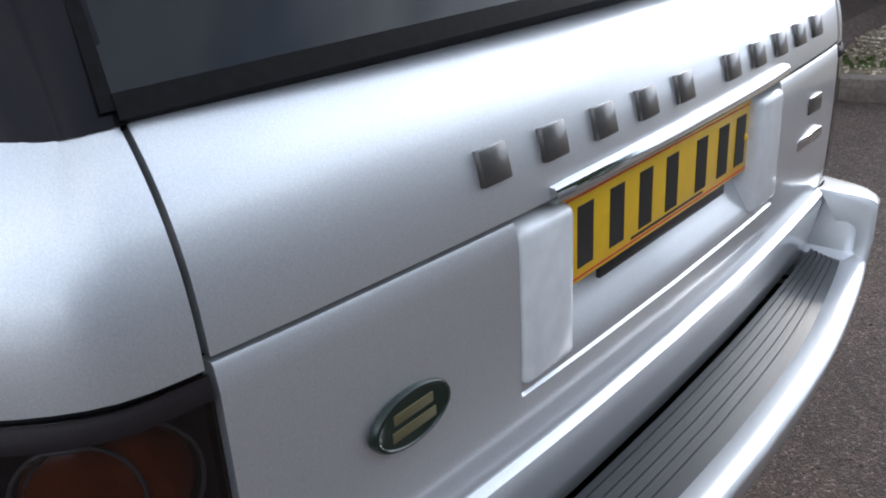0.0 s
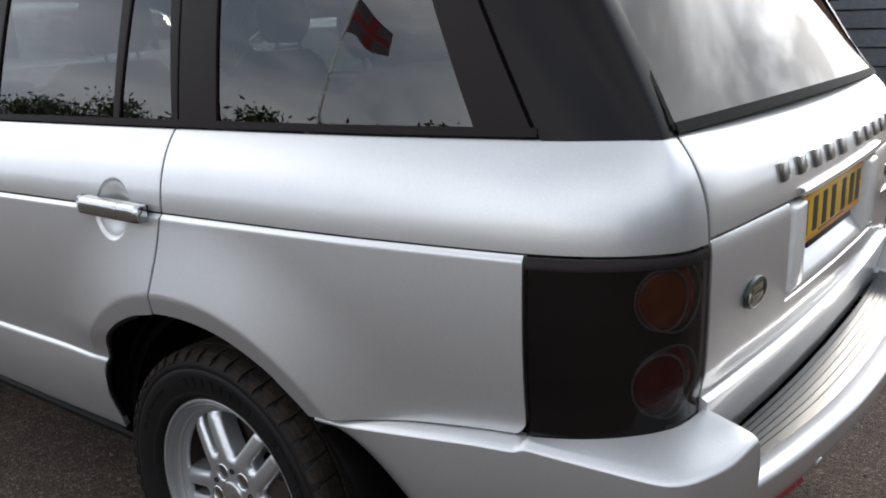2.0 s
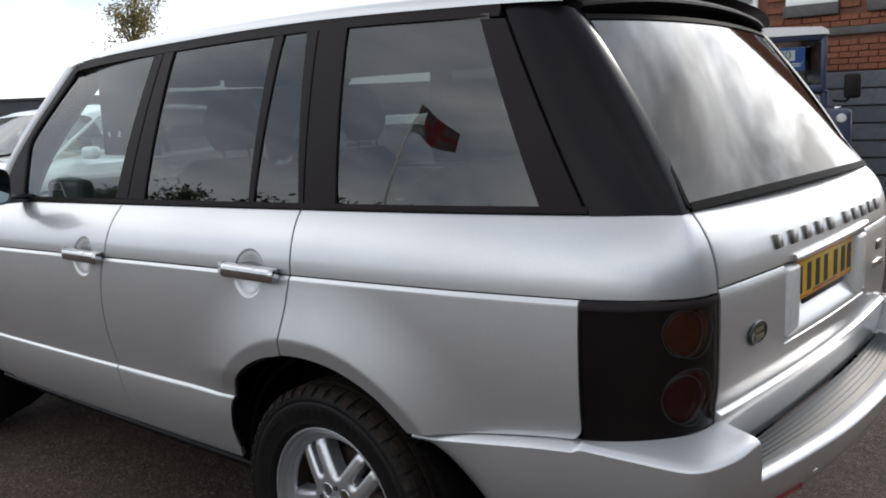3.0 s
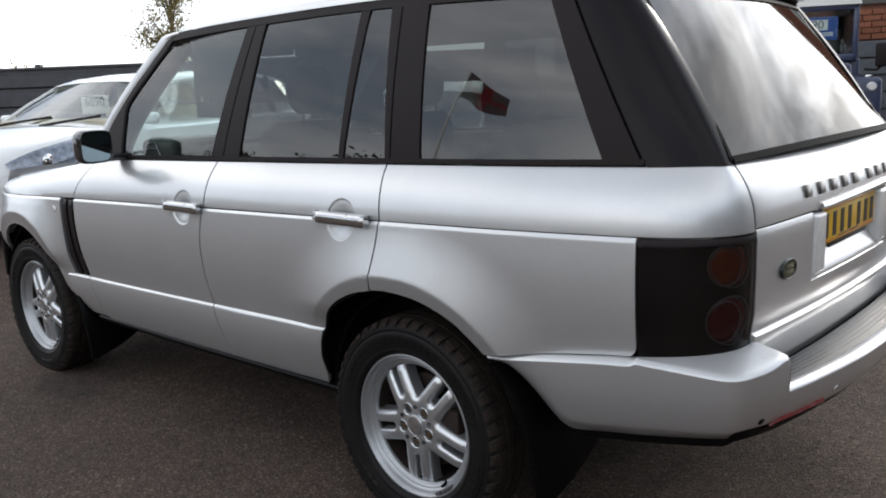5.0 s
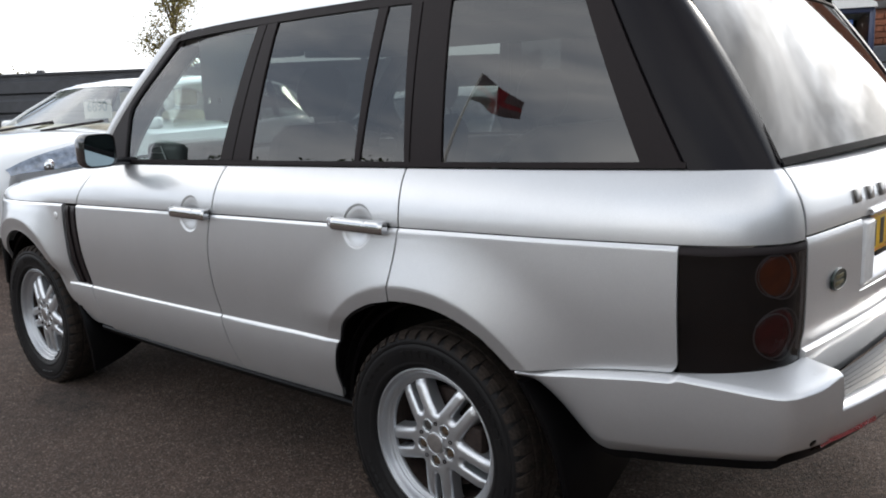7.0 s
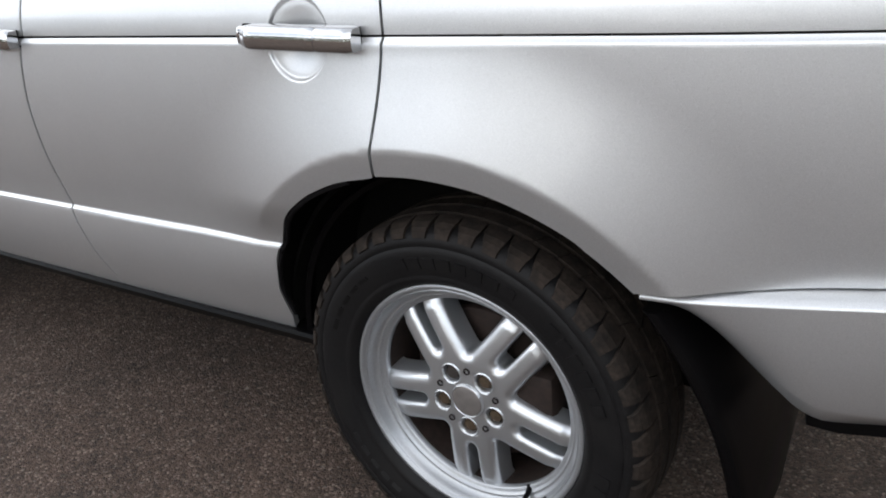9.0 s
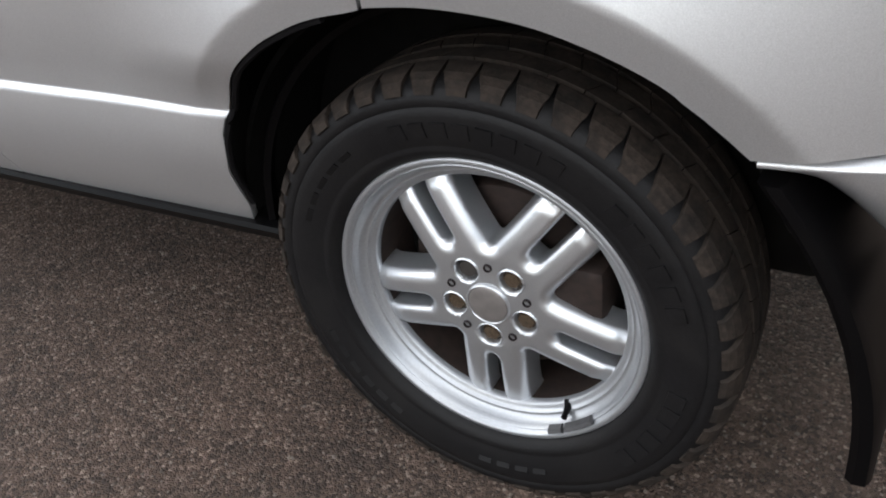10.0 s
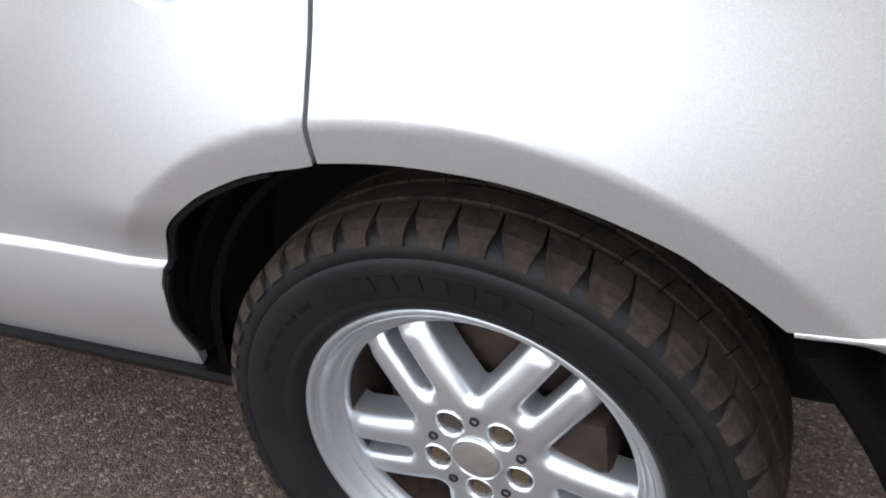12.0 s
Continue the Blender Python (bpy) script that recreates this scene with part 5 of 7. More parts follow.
# ---- inside the car ----
def seat_back(x, y, z0, z1, w, lean, label):
    bm = bmesh.new()
    rings = []
    for k in range(9):
        t = k / 8
        z = lerp(z0, z1, t)
        ww = w / 2 * (1 - 0.15 * t - 0.25 * smoothstep(0.85, 1.0, t))
        th = 0.075 * (1 - 0.35 * t)
        xx = x + lean * t
        rings.append([Vector((xx + th * math.copysign(abs(math.cos(a)) ** 0.6, math.cos(a)), y + ww * math.copysign(abs(math.sin(a)) ** 0.5, math.sin(a)), z)) for a in [2 * math.pi * q / 20 for q in range(20)]])
    add_rings(bm, rings, True, True, True)
    return part("seat_back", bm, SEAT, car, label)


def head_rest(x, y, z, w=0.26, h=0.19):
    bm = bmesh.new()
    rings = []
    for k in range(7):
        t = k / 6
        f = math.sin(math.pi * lerp(0.12, 0.88, t)) ** 0.5
        rings.append([Vector((x + 0.055 * f * math.cos(a), y + w / 2 * f * math.copysign(abs(math.sin(a)) ** 0.6, math.sin(a)), z + h * (t - 0.5))) for a in [2 * math.pi * q / 16 for q in range(16)]])
    add_rings(bm, rings, True, True, True)
    tube(bm, [(x + 0.01, y - 0.06, z - h / 2 - 0.08), (x, y - 0.06, z - 0.04)], 0.006, 6)
    tube(bm, [(x + 0.01, y + 0.06, z - h / 2 - 0.08), (x, y + 0.06, z - 0.04)], 0.006, 6)
    part("head_rest", bm, SEAT, car, "dark leather head restraint")


for y in (-0.37, 0.37):
    seat_back(-1.24, y, 0.95, 1.37, 0.52, 0.14, "dark leather front seat back")
    head_rest(-1.05, y, 1.50, 0.27, 0.20)
    head_rest(0.09, y, 1.47, 0.25, 0.16)
seat_back(0.0, 0.0, 0.95, 1.36, 1.36, 0.10, "dark leather rear bench back")
bm = bmesh.new()
add_box(bm, (-2.15, -0.76, 1.02), (-1.74, 0.76, 1.215), 0.05, 3)
add_box(bm, (-1.86, 0.18, 1.18), (-1.72, 0.56, 1.27), 0.03, 3)
# near-side hood, added for the dark form reflected in the side window
add_box(bm, (-1.80, -0.80, 1.14), (-1.53, -0.42, 1.305), 0.035, 4)
part("dashboard", bm, INTERIOR, car)
# pale lines modelled in place of a reflection in the near side window
bm = bmesh.new()
for a, b in (((-1.765, 1.235), (-1.735, 1.287)), ((-1.735, 1.287), (-1.655, 1.292)), ((-1.655, 1.292), (-1.615, 1.225)), ((-1.748, 1.262), (-1.640, 1.264))):
    tube(bm, [(a[0], -0.803, a[1]), (b[0], -0.803, b[1])], 0.0026, 6)
part("vent_frame", bm, RING_GREY, car, "grey lines standing in for a reflection in the side window")
# sun visors folded against the windscreen's head
for y in (-0.36, 0.36):
    part("sun_visor", box((-1.70, y - 0.28, 1.672), (-1.50, y + 0.28, 1.712), 0.008, 2), HEADLINER, car, "grey sun visor")
# flat dark sheet with two holes, added for the head restraint and far pillar
bm = bmesh.new()
xs, zs = [-1.385, -1.358, -1.336, -1.287, -1.262, -1.00], [1.405, 1.472, 1.494, 1.735]
for y in (-0.740, -0.737):
    vs = [[bm.verts.new((x, y, z)) for z in zs] for x in xs]
    for i in range(5):
        for j in range(3):
            if not (i in (1, 3) and j == 1):
                bm.faces.new((vs[i][j], vs[i + 1][j], vs[i + 1][j + 1], vs[i][j + 1]))
add_box(bm, (-1.388, -0.742, 1.404), (-1.384, -0.735, 1.735))
add_box(bm, (-1.387, -0.742, 1.402), (-1.00, -0.735, 1.406))
part("side_visor", bm, INTERIOR, car, "flat dark sheet standing in for a head restraint and far pillar")
bm = bmesh.new()
pts = [Matrix.Translation((-1.56, 0.37, 1.17)) @ Euler((0, radians(66), 0)).to_matrix().to_4x4() @ Vector((0.19 * math.cos(a), 0.19 * math.sin(a), 0)) for a in [2 * math.pi * k / 28 for k in range(29)]]
tube(bm, pts, 0.015, 8, False)
add_box(bm, (-0.03, -0.18, -0.02), (0.03, 0.18, 0.02), 0.01, 2, Matrix.Translation((-1.56, 0.37, 1.17)) @ Euler((0, radians(66), 0)).to_matrix().to_4x4())
part("steering_wheel", bm, INTERIOR, car)
bm = bmesh.new()
add_box(bm, (0.20, -0.66, 0.98), (0.92, 0.66, 1.06), 0.02)
part("load_floor", bm, INTERIOR, car)


# the body is drawn 6 cm narrow: spread its middle up to the window line, so that both tail corners lie 0.725 from the centre plane
CENTRE_Y = 0.03
for me in {ob.data for ob in car.children_recursive if ob.type == "MESH"}:
    for v in me.vertices:
        v.co.y += CENTRE_Y * (1 + min(1.0, max(-1.0, v.co.y / 0.695))) * (1 - 1.25 * smoothstep(1.24, 1.40, v.co.z))

# ---- the yard ----
def tarmac():
    m = bpy.data.materials.new("worn_tarmac")
    m.use_nodes = True
    nt = m.node_tree
    p = nt.nodes["Principled BSDF"]
    co = nt.nodes.new("ShaderNodeTexCoord")
    def noise_node(scale, detail=5, rough=0.6):
        n = nt.nodes.new("ShaderNodeTexNoise")
        n.inputs["Scale"].default_value, n.inputs["Detail"].default_value, n.inputs["Roughness"].default_value = scale, detail, rough
        nt.links.new(co.outputs["Object"], n.inputs["Vector"])
        return n
    v = nt.nodes.new("ShaderNodeTexVoronoi")
    v.inputs["Scale"].default_value = 150
    v.inputs["Randomness"].default_value = 1.0
    nt.links.new(co.outputs["Object"], v.inputs["Vector"])
    v2 = nt.nodes.new("ShaderNodeTexVoronoi")
    v2.inputs["Scale"].default_value = 300
    nt.links.new(co.outputs["Object"], v2.inputs["Vector"])
    hsv = nt.nodes.new("ShaderNodeSeparateColor")
    nt.links.new(v.outputs["Color"], hsv.inputs["Color"])
    ramp = nt.nodes.new("ShaderNodeValToRGB")
    els = ramp.color_ramp.elements
    els[0].position, els[0].color = 0.0, (0.050, 0.0305, 0.0215, 1)
    els[1].position, els[1].color = 1.0, (0.36, 0.268, 0.212, 1)
    for pos, col in ((0.35, (0.100, 0.0625, 0.0445)), (0.75, (0.150, 0.0965, 0.0705)), (0.92, (0.215, 0.147, 0.112))):
        e = els.new(pos)
        e.color = (*col, 1)
    nt.links.new(hsv.outputs["Red"], ramp.inputs["Fac"])
    big = noise_node(1.1, 6)
    rb = nt.nodes.new("ShaderNodeMapRange")
    rb.inputs["From Min"].default_value, rb.inputs["From Max"].default_value = 0.35, 0.65
    rb.inputs["To Min"].default_value, rb.inputs["To Max"].default_value = 0.54, 0.90
    nt.links.new(big.outputs["Fac"], rb.inputs["Value"])
    mid = noise_node(16, 6, 0.7)
    rm = nt.nodes.new("ShaderNodeMapRange")
    rm.inputs["From Min"].default_value, rm.inputs["From Max"].default_value = 0.3, 0.7
    rm.inputs["To Min"].default_value, rm.inputs["To Max"].default_value = 0.66, 1.34
    nt.links.new(mid.outputs["Fac"], rm.inputs["Value"])
    mu = nt.nodes.new("ShaderNodeMath")
    mu.operation = "MULTIPLY"
    nt.links.new(rb.outputs["Result"], mu.inputs[0])
    nt.links.new(rm.outputs["Result"], mu.inputs[1])
    sc = nt.nodes.new("ShaderNodeVectorMath")
    sc.operation = "SCALE"
    # damp oil stain ahead of the sill
    mp = nt.nodes.new("ShaderNodeMapping")
    mp.inputs["Location"].default_value = (2.47 / 0.34, 0.98 / 0.15, 0)
    mp.inputs["Scale"].default_value = (1 / 0.34, 1 / 0.15, 0)
    wob = noise_node(6, 4)
    ad = nt.nodes.new("ShaderNodeVectorMath")
    ad.operation = "LENGTH"
    st = nt.nodes.new("ShaderNodeMath")
    st.operation = "ADD"
    sr = nt.nodes.new("ShaderNodeMapRange")
    sr.inputs["From Min"].default_value, sr.inputs["From Max"].default_value = 1.15, 1.65
    sr.inputs["To Min"].default_value, sr.inputs["To Max"].default_value = 0.62, 1.0
    nt.links.new(co.outputs["Object"], mp.inputs["Vector"])
    nt.links.new(mp.outputs["Vector"], ad.inputs[0])
    nt.links.new(ad.outputs["Value"], st.inputs[0])
    nt.links.new(wob.outputs["Fac"], st.inputs[1])
    nt.links.new(st.outputs["Value"], sr.inputs["Value"])
    mu2 = nt.nodes.new("ShaderNodeMath")
    mu2.operation = "MULTIPLY"
    nt.links.new(mu.outputs["Value"], mu2.inputs[0])
    nt.links.new(sr.outputs["Result"], mu2.inputs[1])
    nt.links.new(ramp.outputs["Color"], sc.inputs[0])
    nt.links.new(mu2.outputs["Value"], sc.inputs["Scale"])
    nt.links.new(sc.outputs["Vector"], p.inputs["Base Color"])
    p.inputs["Roughness"].default_value = 0.85
    add = nt.nodes.new("ShaderNodeMath")
    add.operation = "ADD"
    nt.links.new(v.outputs["Distance"], add.inputs[0])
    nt.links.new(v2.outputs["Distance"], add.inputs[1])
    b = nt.nodes.new("ShaderNodeBump")
    b.invert = True
    b.inputs["Strength"].default_value = 0.95
    b.inputs["Distance"].default_value = 0.007
    nt.links.new(add.outputs["Value"], b.inputs["Height"])
    nt.links.new(b.outputs["Normal"], p.inputs["Normal"])
    return m


TARMAC = tarmac()
bm = bmesh.new()
def rise(x, y):
    """The yard climbs gently ahead of the car and towards the building."""
    return 0.27 * smoothstep(-3.9, -5.6, x) + 0.28 * smoothstep(3.4, 4.7, y) * smoothstep(-0.15, -0.55, x) * (1 - smoothstep(-3.9, -5.6, x))


gx = [-600, -60, -20, -12] + [-8 + 0.25 * k for k in range(41)] + [4, 8, 30, 600]
gy = [-600, -60, -12, -4] + [-2 + 0.25 * k for k in range(33)] + [8, 12, 40, 600]
add_rings(bm, [[Vector((x, y, rise(x, y))) for y in gy] for x in gx], closed=False)
ground = finish("ground", bm, TARMAC, smooth=False)
tagged(ground, "worn brown-grey tarmac with loose grit", "ground", kind="structure")


def grit(name, n, area, s0, s1, mat, label, z0=0.0, seed=3, inside=None):
    """Loose stones: small uneven lumps in one mesh."""
    rng = random.Random(seed)
    verts, faces = [], []
    for _ in range(n):
        x, y = rng.uniform(area[0], area[2]), rng.uniform(area[1], area[3])
        if inside and not inside(x, y):
            continue
        s = rng.uniform(s0, s1) * (0.7 + 0.6 * rng.random() ** 3)
        a = rng.uniform(0, 6.283)
        k = len(verts)
        h = s * rng.uniform(0.35, 0.7)
        for q in range(5):
            r = s * rng.uniform(0.4, 0.62)
            b = a + q * 1.2566 + rng.uniform(-0.25, 0.25)
            verts.append((x + r * math.cos(b), y + r * math.sin(b), z0 + h * rng.uniform(0.1, 0.5)))
        verts.append((x + s * rng.uniform(-0.15, 0.15), y + s * rng.uniform(-0.15, 0.15), z0 + h))
        for q in range(5):
            faces.append((k + q, k + (q + 1) % 5, k + 5))
        base = len(verts)
        for q in range(5):
            vx, vy, vz = verts[k + q]
            verts.append((x + (vx - x) * 0.8, y + (vy - y) * 0.8, z0 - 0.001))
        for q in range(5):
            faces.append((k + q, base + q, base + (q + 1) % 5, k + (q + 1) % 5))
    me = bpy.data.meshes.new(name)
    me.from_pydata(verts, [], faces)
    me.materials.append(mat)
    ob = new(name, me)
    return tagged(ob, label, "grit", kind="stuff")


def island_stone(name, dark, light, rough=0.85):
    m = bpy.data.materials.new(name)
    m.use_nodes = True
    nt = m.node_tree
    p = nt.nodes["Principled BSDF"]
    g = nt.nodes.new("ShaderNodeNewGeometry")
    r = nt.nodes.new("ShaderNodeValToRGB")
    r.color_ramp.elements[0].color = (*dark, 1)
    r.color_ramp.elements[1].color = (*light, 1)
    nt.links.new(g.outputs["Random Per Island"], r.inputs["Fac"])
    nt.links.new(r.outputs["Color"], p.inputs["Base Color"])
    p.inputs["Roughness"].default_value = rough
    return m


GRIT = island_stone("grit_stone", (0.055, 0.041, 0.032), (0.21, 0.17, 0.14))
GRAVEL = island_stone("bed_gravel", (0.16, 0.12, 0.07), (0.62, 0.54, 0.40))
grit("loose_grit", 15000, (-2.2, -1.9, 2.2, 0.6), 0.004, 0.0085, GRIT, "small loose stones on the tarmac", seed=5)
grit("loose_grit", 6000, (-0.5, 0.4, 2.6, 5.2), 0.006, 0.012, GRIT, "small loose stones on the tarmac", seed=6)

# gravel bed with a kerb
KERB = material("kerb_stone", (0.15, 0.122, 0.095), 0.85, grain=0.25, grain_scale=40, stain=0.5, stain_scale=7, stain_color=(0.075, 0.06, 0.048), bump=0.4, bump_scale=60)
SOIL = material("bed_soil", (0.16, 0.12, 0.075), 0.95, grain=0.4, grain_scale=15, stain=0.5, stain_scale=2, stain_color=(0.08, 0.065, 0.04))
KA, KB = Vector((-9.0, 2.6, 0)), Vector((9.0, 7.0, 0))
k_way = (KB - KA).normalized()
k_in = Vector((-k_way.y, k_way.x, 0))
bed = empty("gravel_bed_edge", -0.2, 4.9, 0.0, "weathered concrete kerb stones along a gravel bed", "kerb", kind="structure")
rng = random.Random(11)
k = 0
dist = 0.0
K0 = Vector((-0.2, 4.86, 0))
while dist < 11:
    ln = 0.9
    c = K0 + k_way * (dist - 3.6 + ln / 2)
    rot = Matrix.Translation(c) @ Matrix.Rotation(math.atan2(k_way.y, k_way.x) + rng.uniform(-0.006, 0.006), 4, "Z")
    bm = box((-ln / 2 + 0.004, 0.0, -0.05), (ln / 2 - 0.004, 0.15, 0.145 + rng.uniform(-0.006, 0.006)), 0.014, 2, rot)
    part("kerb_stone", bm, KERB, bed)
    dist += ln
bm = bmesh.new()
bed_pts = [K0 + k_way * -3.6 + k_in * 0.13, K0 + k_way * 7.2 + k_in * 0.13, K0 + k_way * 7.2 + k_in * 6.5, K0 + k_way * -3.6 + k_in * 6.5]
g_rings = []
for i in range(41):
    row = []
    for j in range(25):
        p = bed_pts[0].lerp(bed_pts[1], i / 40).lerp(bed_pts[3].lerp(bed_pts[2], i / 40), j / 24)
        row.append(Vector((p.x, p.y, 0.105 + 0.05 * noise.noise(p * 0.9) * min(1, j / 3) + 0.012 * j * 0.5)))
    g_rings.append(row)
add_rings(bm, g_rings, closed=False)
soil = finish("gravel_bed", bm, SOIL)
tagged(soil, "brown soil under pale gravel", "ground", kind="structure")


def bed_stones():
    rng = random.Random(17)
    verts, faces = [], []
    for _ in range(14000):
        a, b = rng.uniform(0.08, 0.75), rng.random() ** 1.3
        p = bed_pts[0].lerp(bed_pts[1], a).lerp(bed_pts[3].lerp(bed_pts[2], a), b)
        z = 0.105 + 0.05 * noise.noise(Vector((p.x, p.y, 0)) * 0.9) * min(1, b * 8) + 0.144 * b
        s = rng.uniform(0.018, 0.042)
        k = len(verts)
        ang = rng.uniform(0, 6.28)
        for q in range(4):
            r = s * rng.uniform(0.4, 0.65)
            verts.append((p.x + r * math.cos(ang + q * 1.571), p.y + r * math.sin(ang + q * 1.571), z + s * rng.uniform(0.05, 0.25)))
        verts.append((p.x + s * rng.uniform(-0.2, 0.2), p.y + s * rng.uniform(-0.2, 0.2), z + s * rng.uniform(0.35, 0.6)))
        verts.append((p.x, p.y, z - s * 0.3))
        for q in range(4):
            faces.append((k + q, k + (q + 1) % 4, k + 4))
            faces.append((k + (q + 1) % 4, k + q, k + 5))
    me = bpy.data.meshes.new("gravel")
    me.from_pydata(verts, [], faces)
    me.materials.append(GRAVEL)
    tagged(new("gravel", me), "pale tan gravel stones in the bed", "gravel", kind="stuff")


bed_stones()

# a weathered log and low weeds on the bed
BARK = material("weathered_log", (0.17, 0.135, 0.10), 0.9, grain=0.4, grain_scale=12, stain=0.6, stain_scale=5, stain_color=(0.07, 0.055, 0.045), bump=0.8, bump_scale=30)
bm = bmesh.new()
pts = []
for k in range(14):
    t = k / 13
    pts.append((lerp(-3.4, 0.6, t), lerp(10.6, 12.4, t) + 0.08 * math.sin(5 * t), 0.40 + 0.05 * math.sin(9 * t)))
tube(bm, pts, [0.20 + 0.03 * math.sin(7 * k) for k in range(14)], 12)
for v in bm.verts:
    v.co += 0.025 * noise.noise_vector(v.co * 4)
log = finish("log", bm, BARK)
tagged(log, "grey weathered log lying across the gravel bed", "log")

LEAF = island_stone("weed_leaf", (0.045, 0.075, 0.015), (0.14, 0.17, 0.05), 0.6)


def tuft(name, x, y, z, n, r, h, mat, label, seed):
    rng = random.Random(seed)
    verts, faces = [], []
    for _ in range(n):
        a, d = rng.uniform(0, 6.28), r * rng.random() ** 0.5
        bx, by = x + d * math.cos(a), y + d * math.sin(a)
        hh = h * rng.uniform(0.4, 1.0)
        w = 0.012
        tx, ty = bx + rng.uniform(-0.4, 0.4) * h, by + rng.uniform(-0.4, 0.4) * h
        k = len(verts)
        verts += [(bx - w, by, z), (bx + w, by, z), ((bx + tx) / 2 + w, (by + ty) / 2, z + hh * 0.7), ((bx + tx) / 2 - w, (by + ty) / 2 + 0.004, z + hh * 0.7), (tx, ty, z + hh)]
        faces += [(k, k + 1, k + 2, k + 3), (k + 3, k + 2, k + 4)]
    me = bpy.data.meshes.new(name)
    me.from_pydata(verts, [], faces)
    me.materials.append(mat)
    return tagged(new(name, me), label, "weeds", kind="stuff")


tuft("weed_patch", -1.3, 9.6, 0.22, 240, 0.45, 0.16, LEAF, "low green weeds on the gravel", 21)
tuft("weed_patch", -0.1, 5.75, 0.11, 160, 0.35, 0.05, LEAF, "low mossy weeds near the kerb", 22)
tuft("weed_patch", -0.6, 9.9, 0.22, 240, 0.5, 0.2, LEAF, "low green weeds on the gravel", 23)

# ---- building: brick over grey boards ----
BRICK = material("red_brick", (0.20, 0.070, 0.036), 0.85, grain=0.3, grain_scale=30, stain=0.4, stain_scale=3, stain_color=(0.12, 0.045, 0.028), spread=0.13, bump=0.4, bump_scale=90)
MORTAR = material("mortar", (0.15, 0.066, 0.042), 0.95, grain=0.25, grain_scale=40)
BOARD = material("grey_board", (0.105, 0.115, 0.130), 0.6, grain=0.15, grain_scale=20, stain=0.4, stain_scale=2.5, stain_color=(0.06, 0.065, 0.075), spread=0.12)
WHITE_FRAME = material("white_frame", (0.80, 0.80, 0.78), 0.4, grain=0.05)
GREY_BAND = material("grey_band", (0.085, 0.078, 0.076), 0.7, grain=0.2, grain_scale=15)
DARK_PANE = material("window_pane", (0.02, 0.024, 0.03), 0.05, coat=1.0)
BY = 9.0
wall = finish("wall_north", box((-6.2, BY + 0.02, 0.0), (0.4, BY + 0.35, 6.2)), MORTAR, smooth=False)
tagged(wall, "red brick wall above grey boarding", "wall", kind="structure")
for k in range(8):
    z0 = 0.12 + 0.210 * k
    bm = bmesh.new()
    rings = [[Vector((x, BY - 0.002, z0)), Vector((x, BY - 0.040, z0 + 0.006)), Vector((x, BY - 0.030, z0 + 0.185)), Vector((x, BY - 0.012, z0 + 0.200)), Vector((x, BY + 0.018, z0 + 0.200)), Vector((x, BY + 0.018, z0))] for x in (-6.15, 0.35)]
    add_rings(bm, rings, True, True, True)
    part("board", bm, BOARD, wall, smooth=False)
part("band", box((-6.2, BY - 0.03, 2.235), (0.4, BY + 0.018, 2.33), 0.006), GREY_BAND, wall, "dark grey band course")
WINDOWS = (-4.04, -3.06, -2.08, -1.10)
for wx in WINDOWS:
    win = empty("window_1", wx + 0.30, BY, 2.64, "white framed upper window with a grey sill", "window", "upper windows", "structure")
    part("window_sill", box((wx - 0.02, BY - 0.07, 2.49), (wx + 0.64, BY + 0.01, 2.632), 0.01), GREY_BAND, win, "grey stone sill")
    for a, b in (((wx, 2.635), (wx + 0.62, 2.715)), ((wx, 3.66), (wx + 0.62, 3.72)), ((wx, 2.715), (wx + 0.06, 3.66)), ((wx + 0.56, 2.715), (wx + 0.62, 3.66))):
        part("frame_bar", box((a[0], BY - 0.045, a[1]), (b[0], BY + 0.01, b[1]), 0.006), WHITE_FRAME, win)
    part("pane", box((wx + 0.05, BY - 0.02, 2.705), (wx + 0.57, BY - 0.012, 3.67)), DARK_PANE, win)


# ---- fence ----
FENCE = material("dark_steel_fence", (0.050, 0.053, 0.060), 0.55, 0.2, grain=0.15, grain_scale=8, stain=0.4, stain_scale=1.2, stain_color=(0.03, 0.032, 0.036), spread=0.12)
FA, FB = Vector((-22.0, -2.6, 0)), Vector((-6.2, 8.4, 0))
fence = empty("fence", FA.x, FA.y, 0.0, "dark grey boundary fence of horizontal steel panels", "fence", kind="structure")
f_way = (FB - FA).normalized()
f_len = (FB - FA).length
f_rot = Matrix.Translation(FA) @ Matrix.Rotation(math.atan2(f_way.y, f_way.x), 4, "Z")
for k in range(6):
    z0 = 0.05 + 0.313 * k
    bm = bmesh.new()
    rings = [[f_rot @ Vector((x, d, z)) for d, z in ((0.0, z0), (-0.035, z0 + 0.02), (-0.035, z0 + 0.20), (-0.005, z0 + 0.235), (-0.005, z0 + 0.30), (0.02, z0 + 0.315), (0.03, z0))] for x in (0.0, f_len)]
    add_rings(bm, rings, True, True, True)
    part("panel", bm, FENCE, fence, smooth=False)
for k in range(8):
    part("post", box((k * f_len / 7 - 0.05, 0.03, 0.0), (k * f_len / 7 + 0.05, 0.13, 2.0), 0.005, 1, f_rot), FENCE, fence)
part("rail", box((0, -0.045, 1.915), (f_len, 0.06, 1.955), 0.005, 1, f_rot), FENCE, fence)


# an unseen plain wall, added behind the tail; it acts only through reflections
yard_wall = part("wall_east", box((9.5, -12.0, 0.0), (9.75, 9.0, 2.5), 0.01), FENCE, None)
tagged(yard_wall, "unseen plain dark grey wall added behind the yard", "wall", kind="structure")

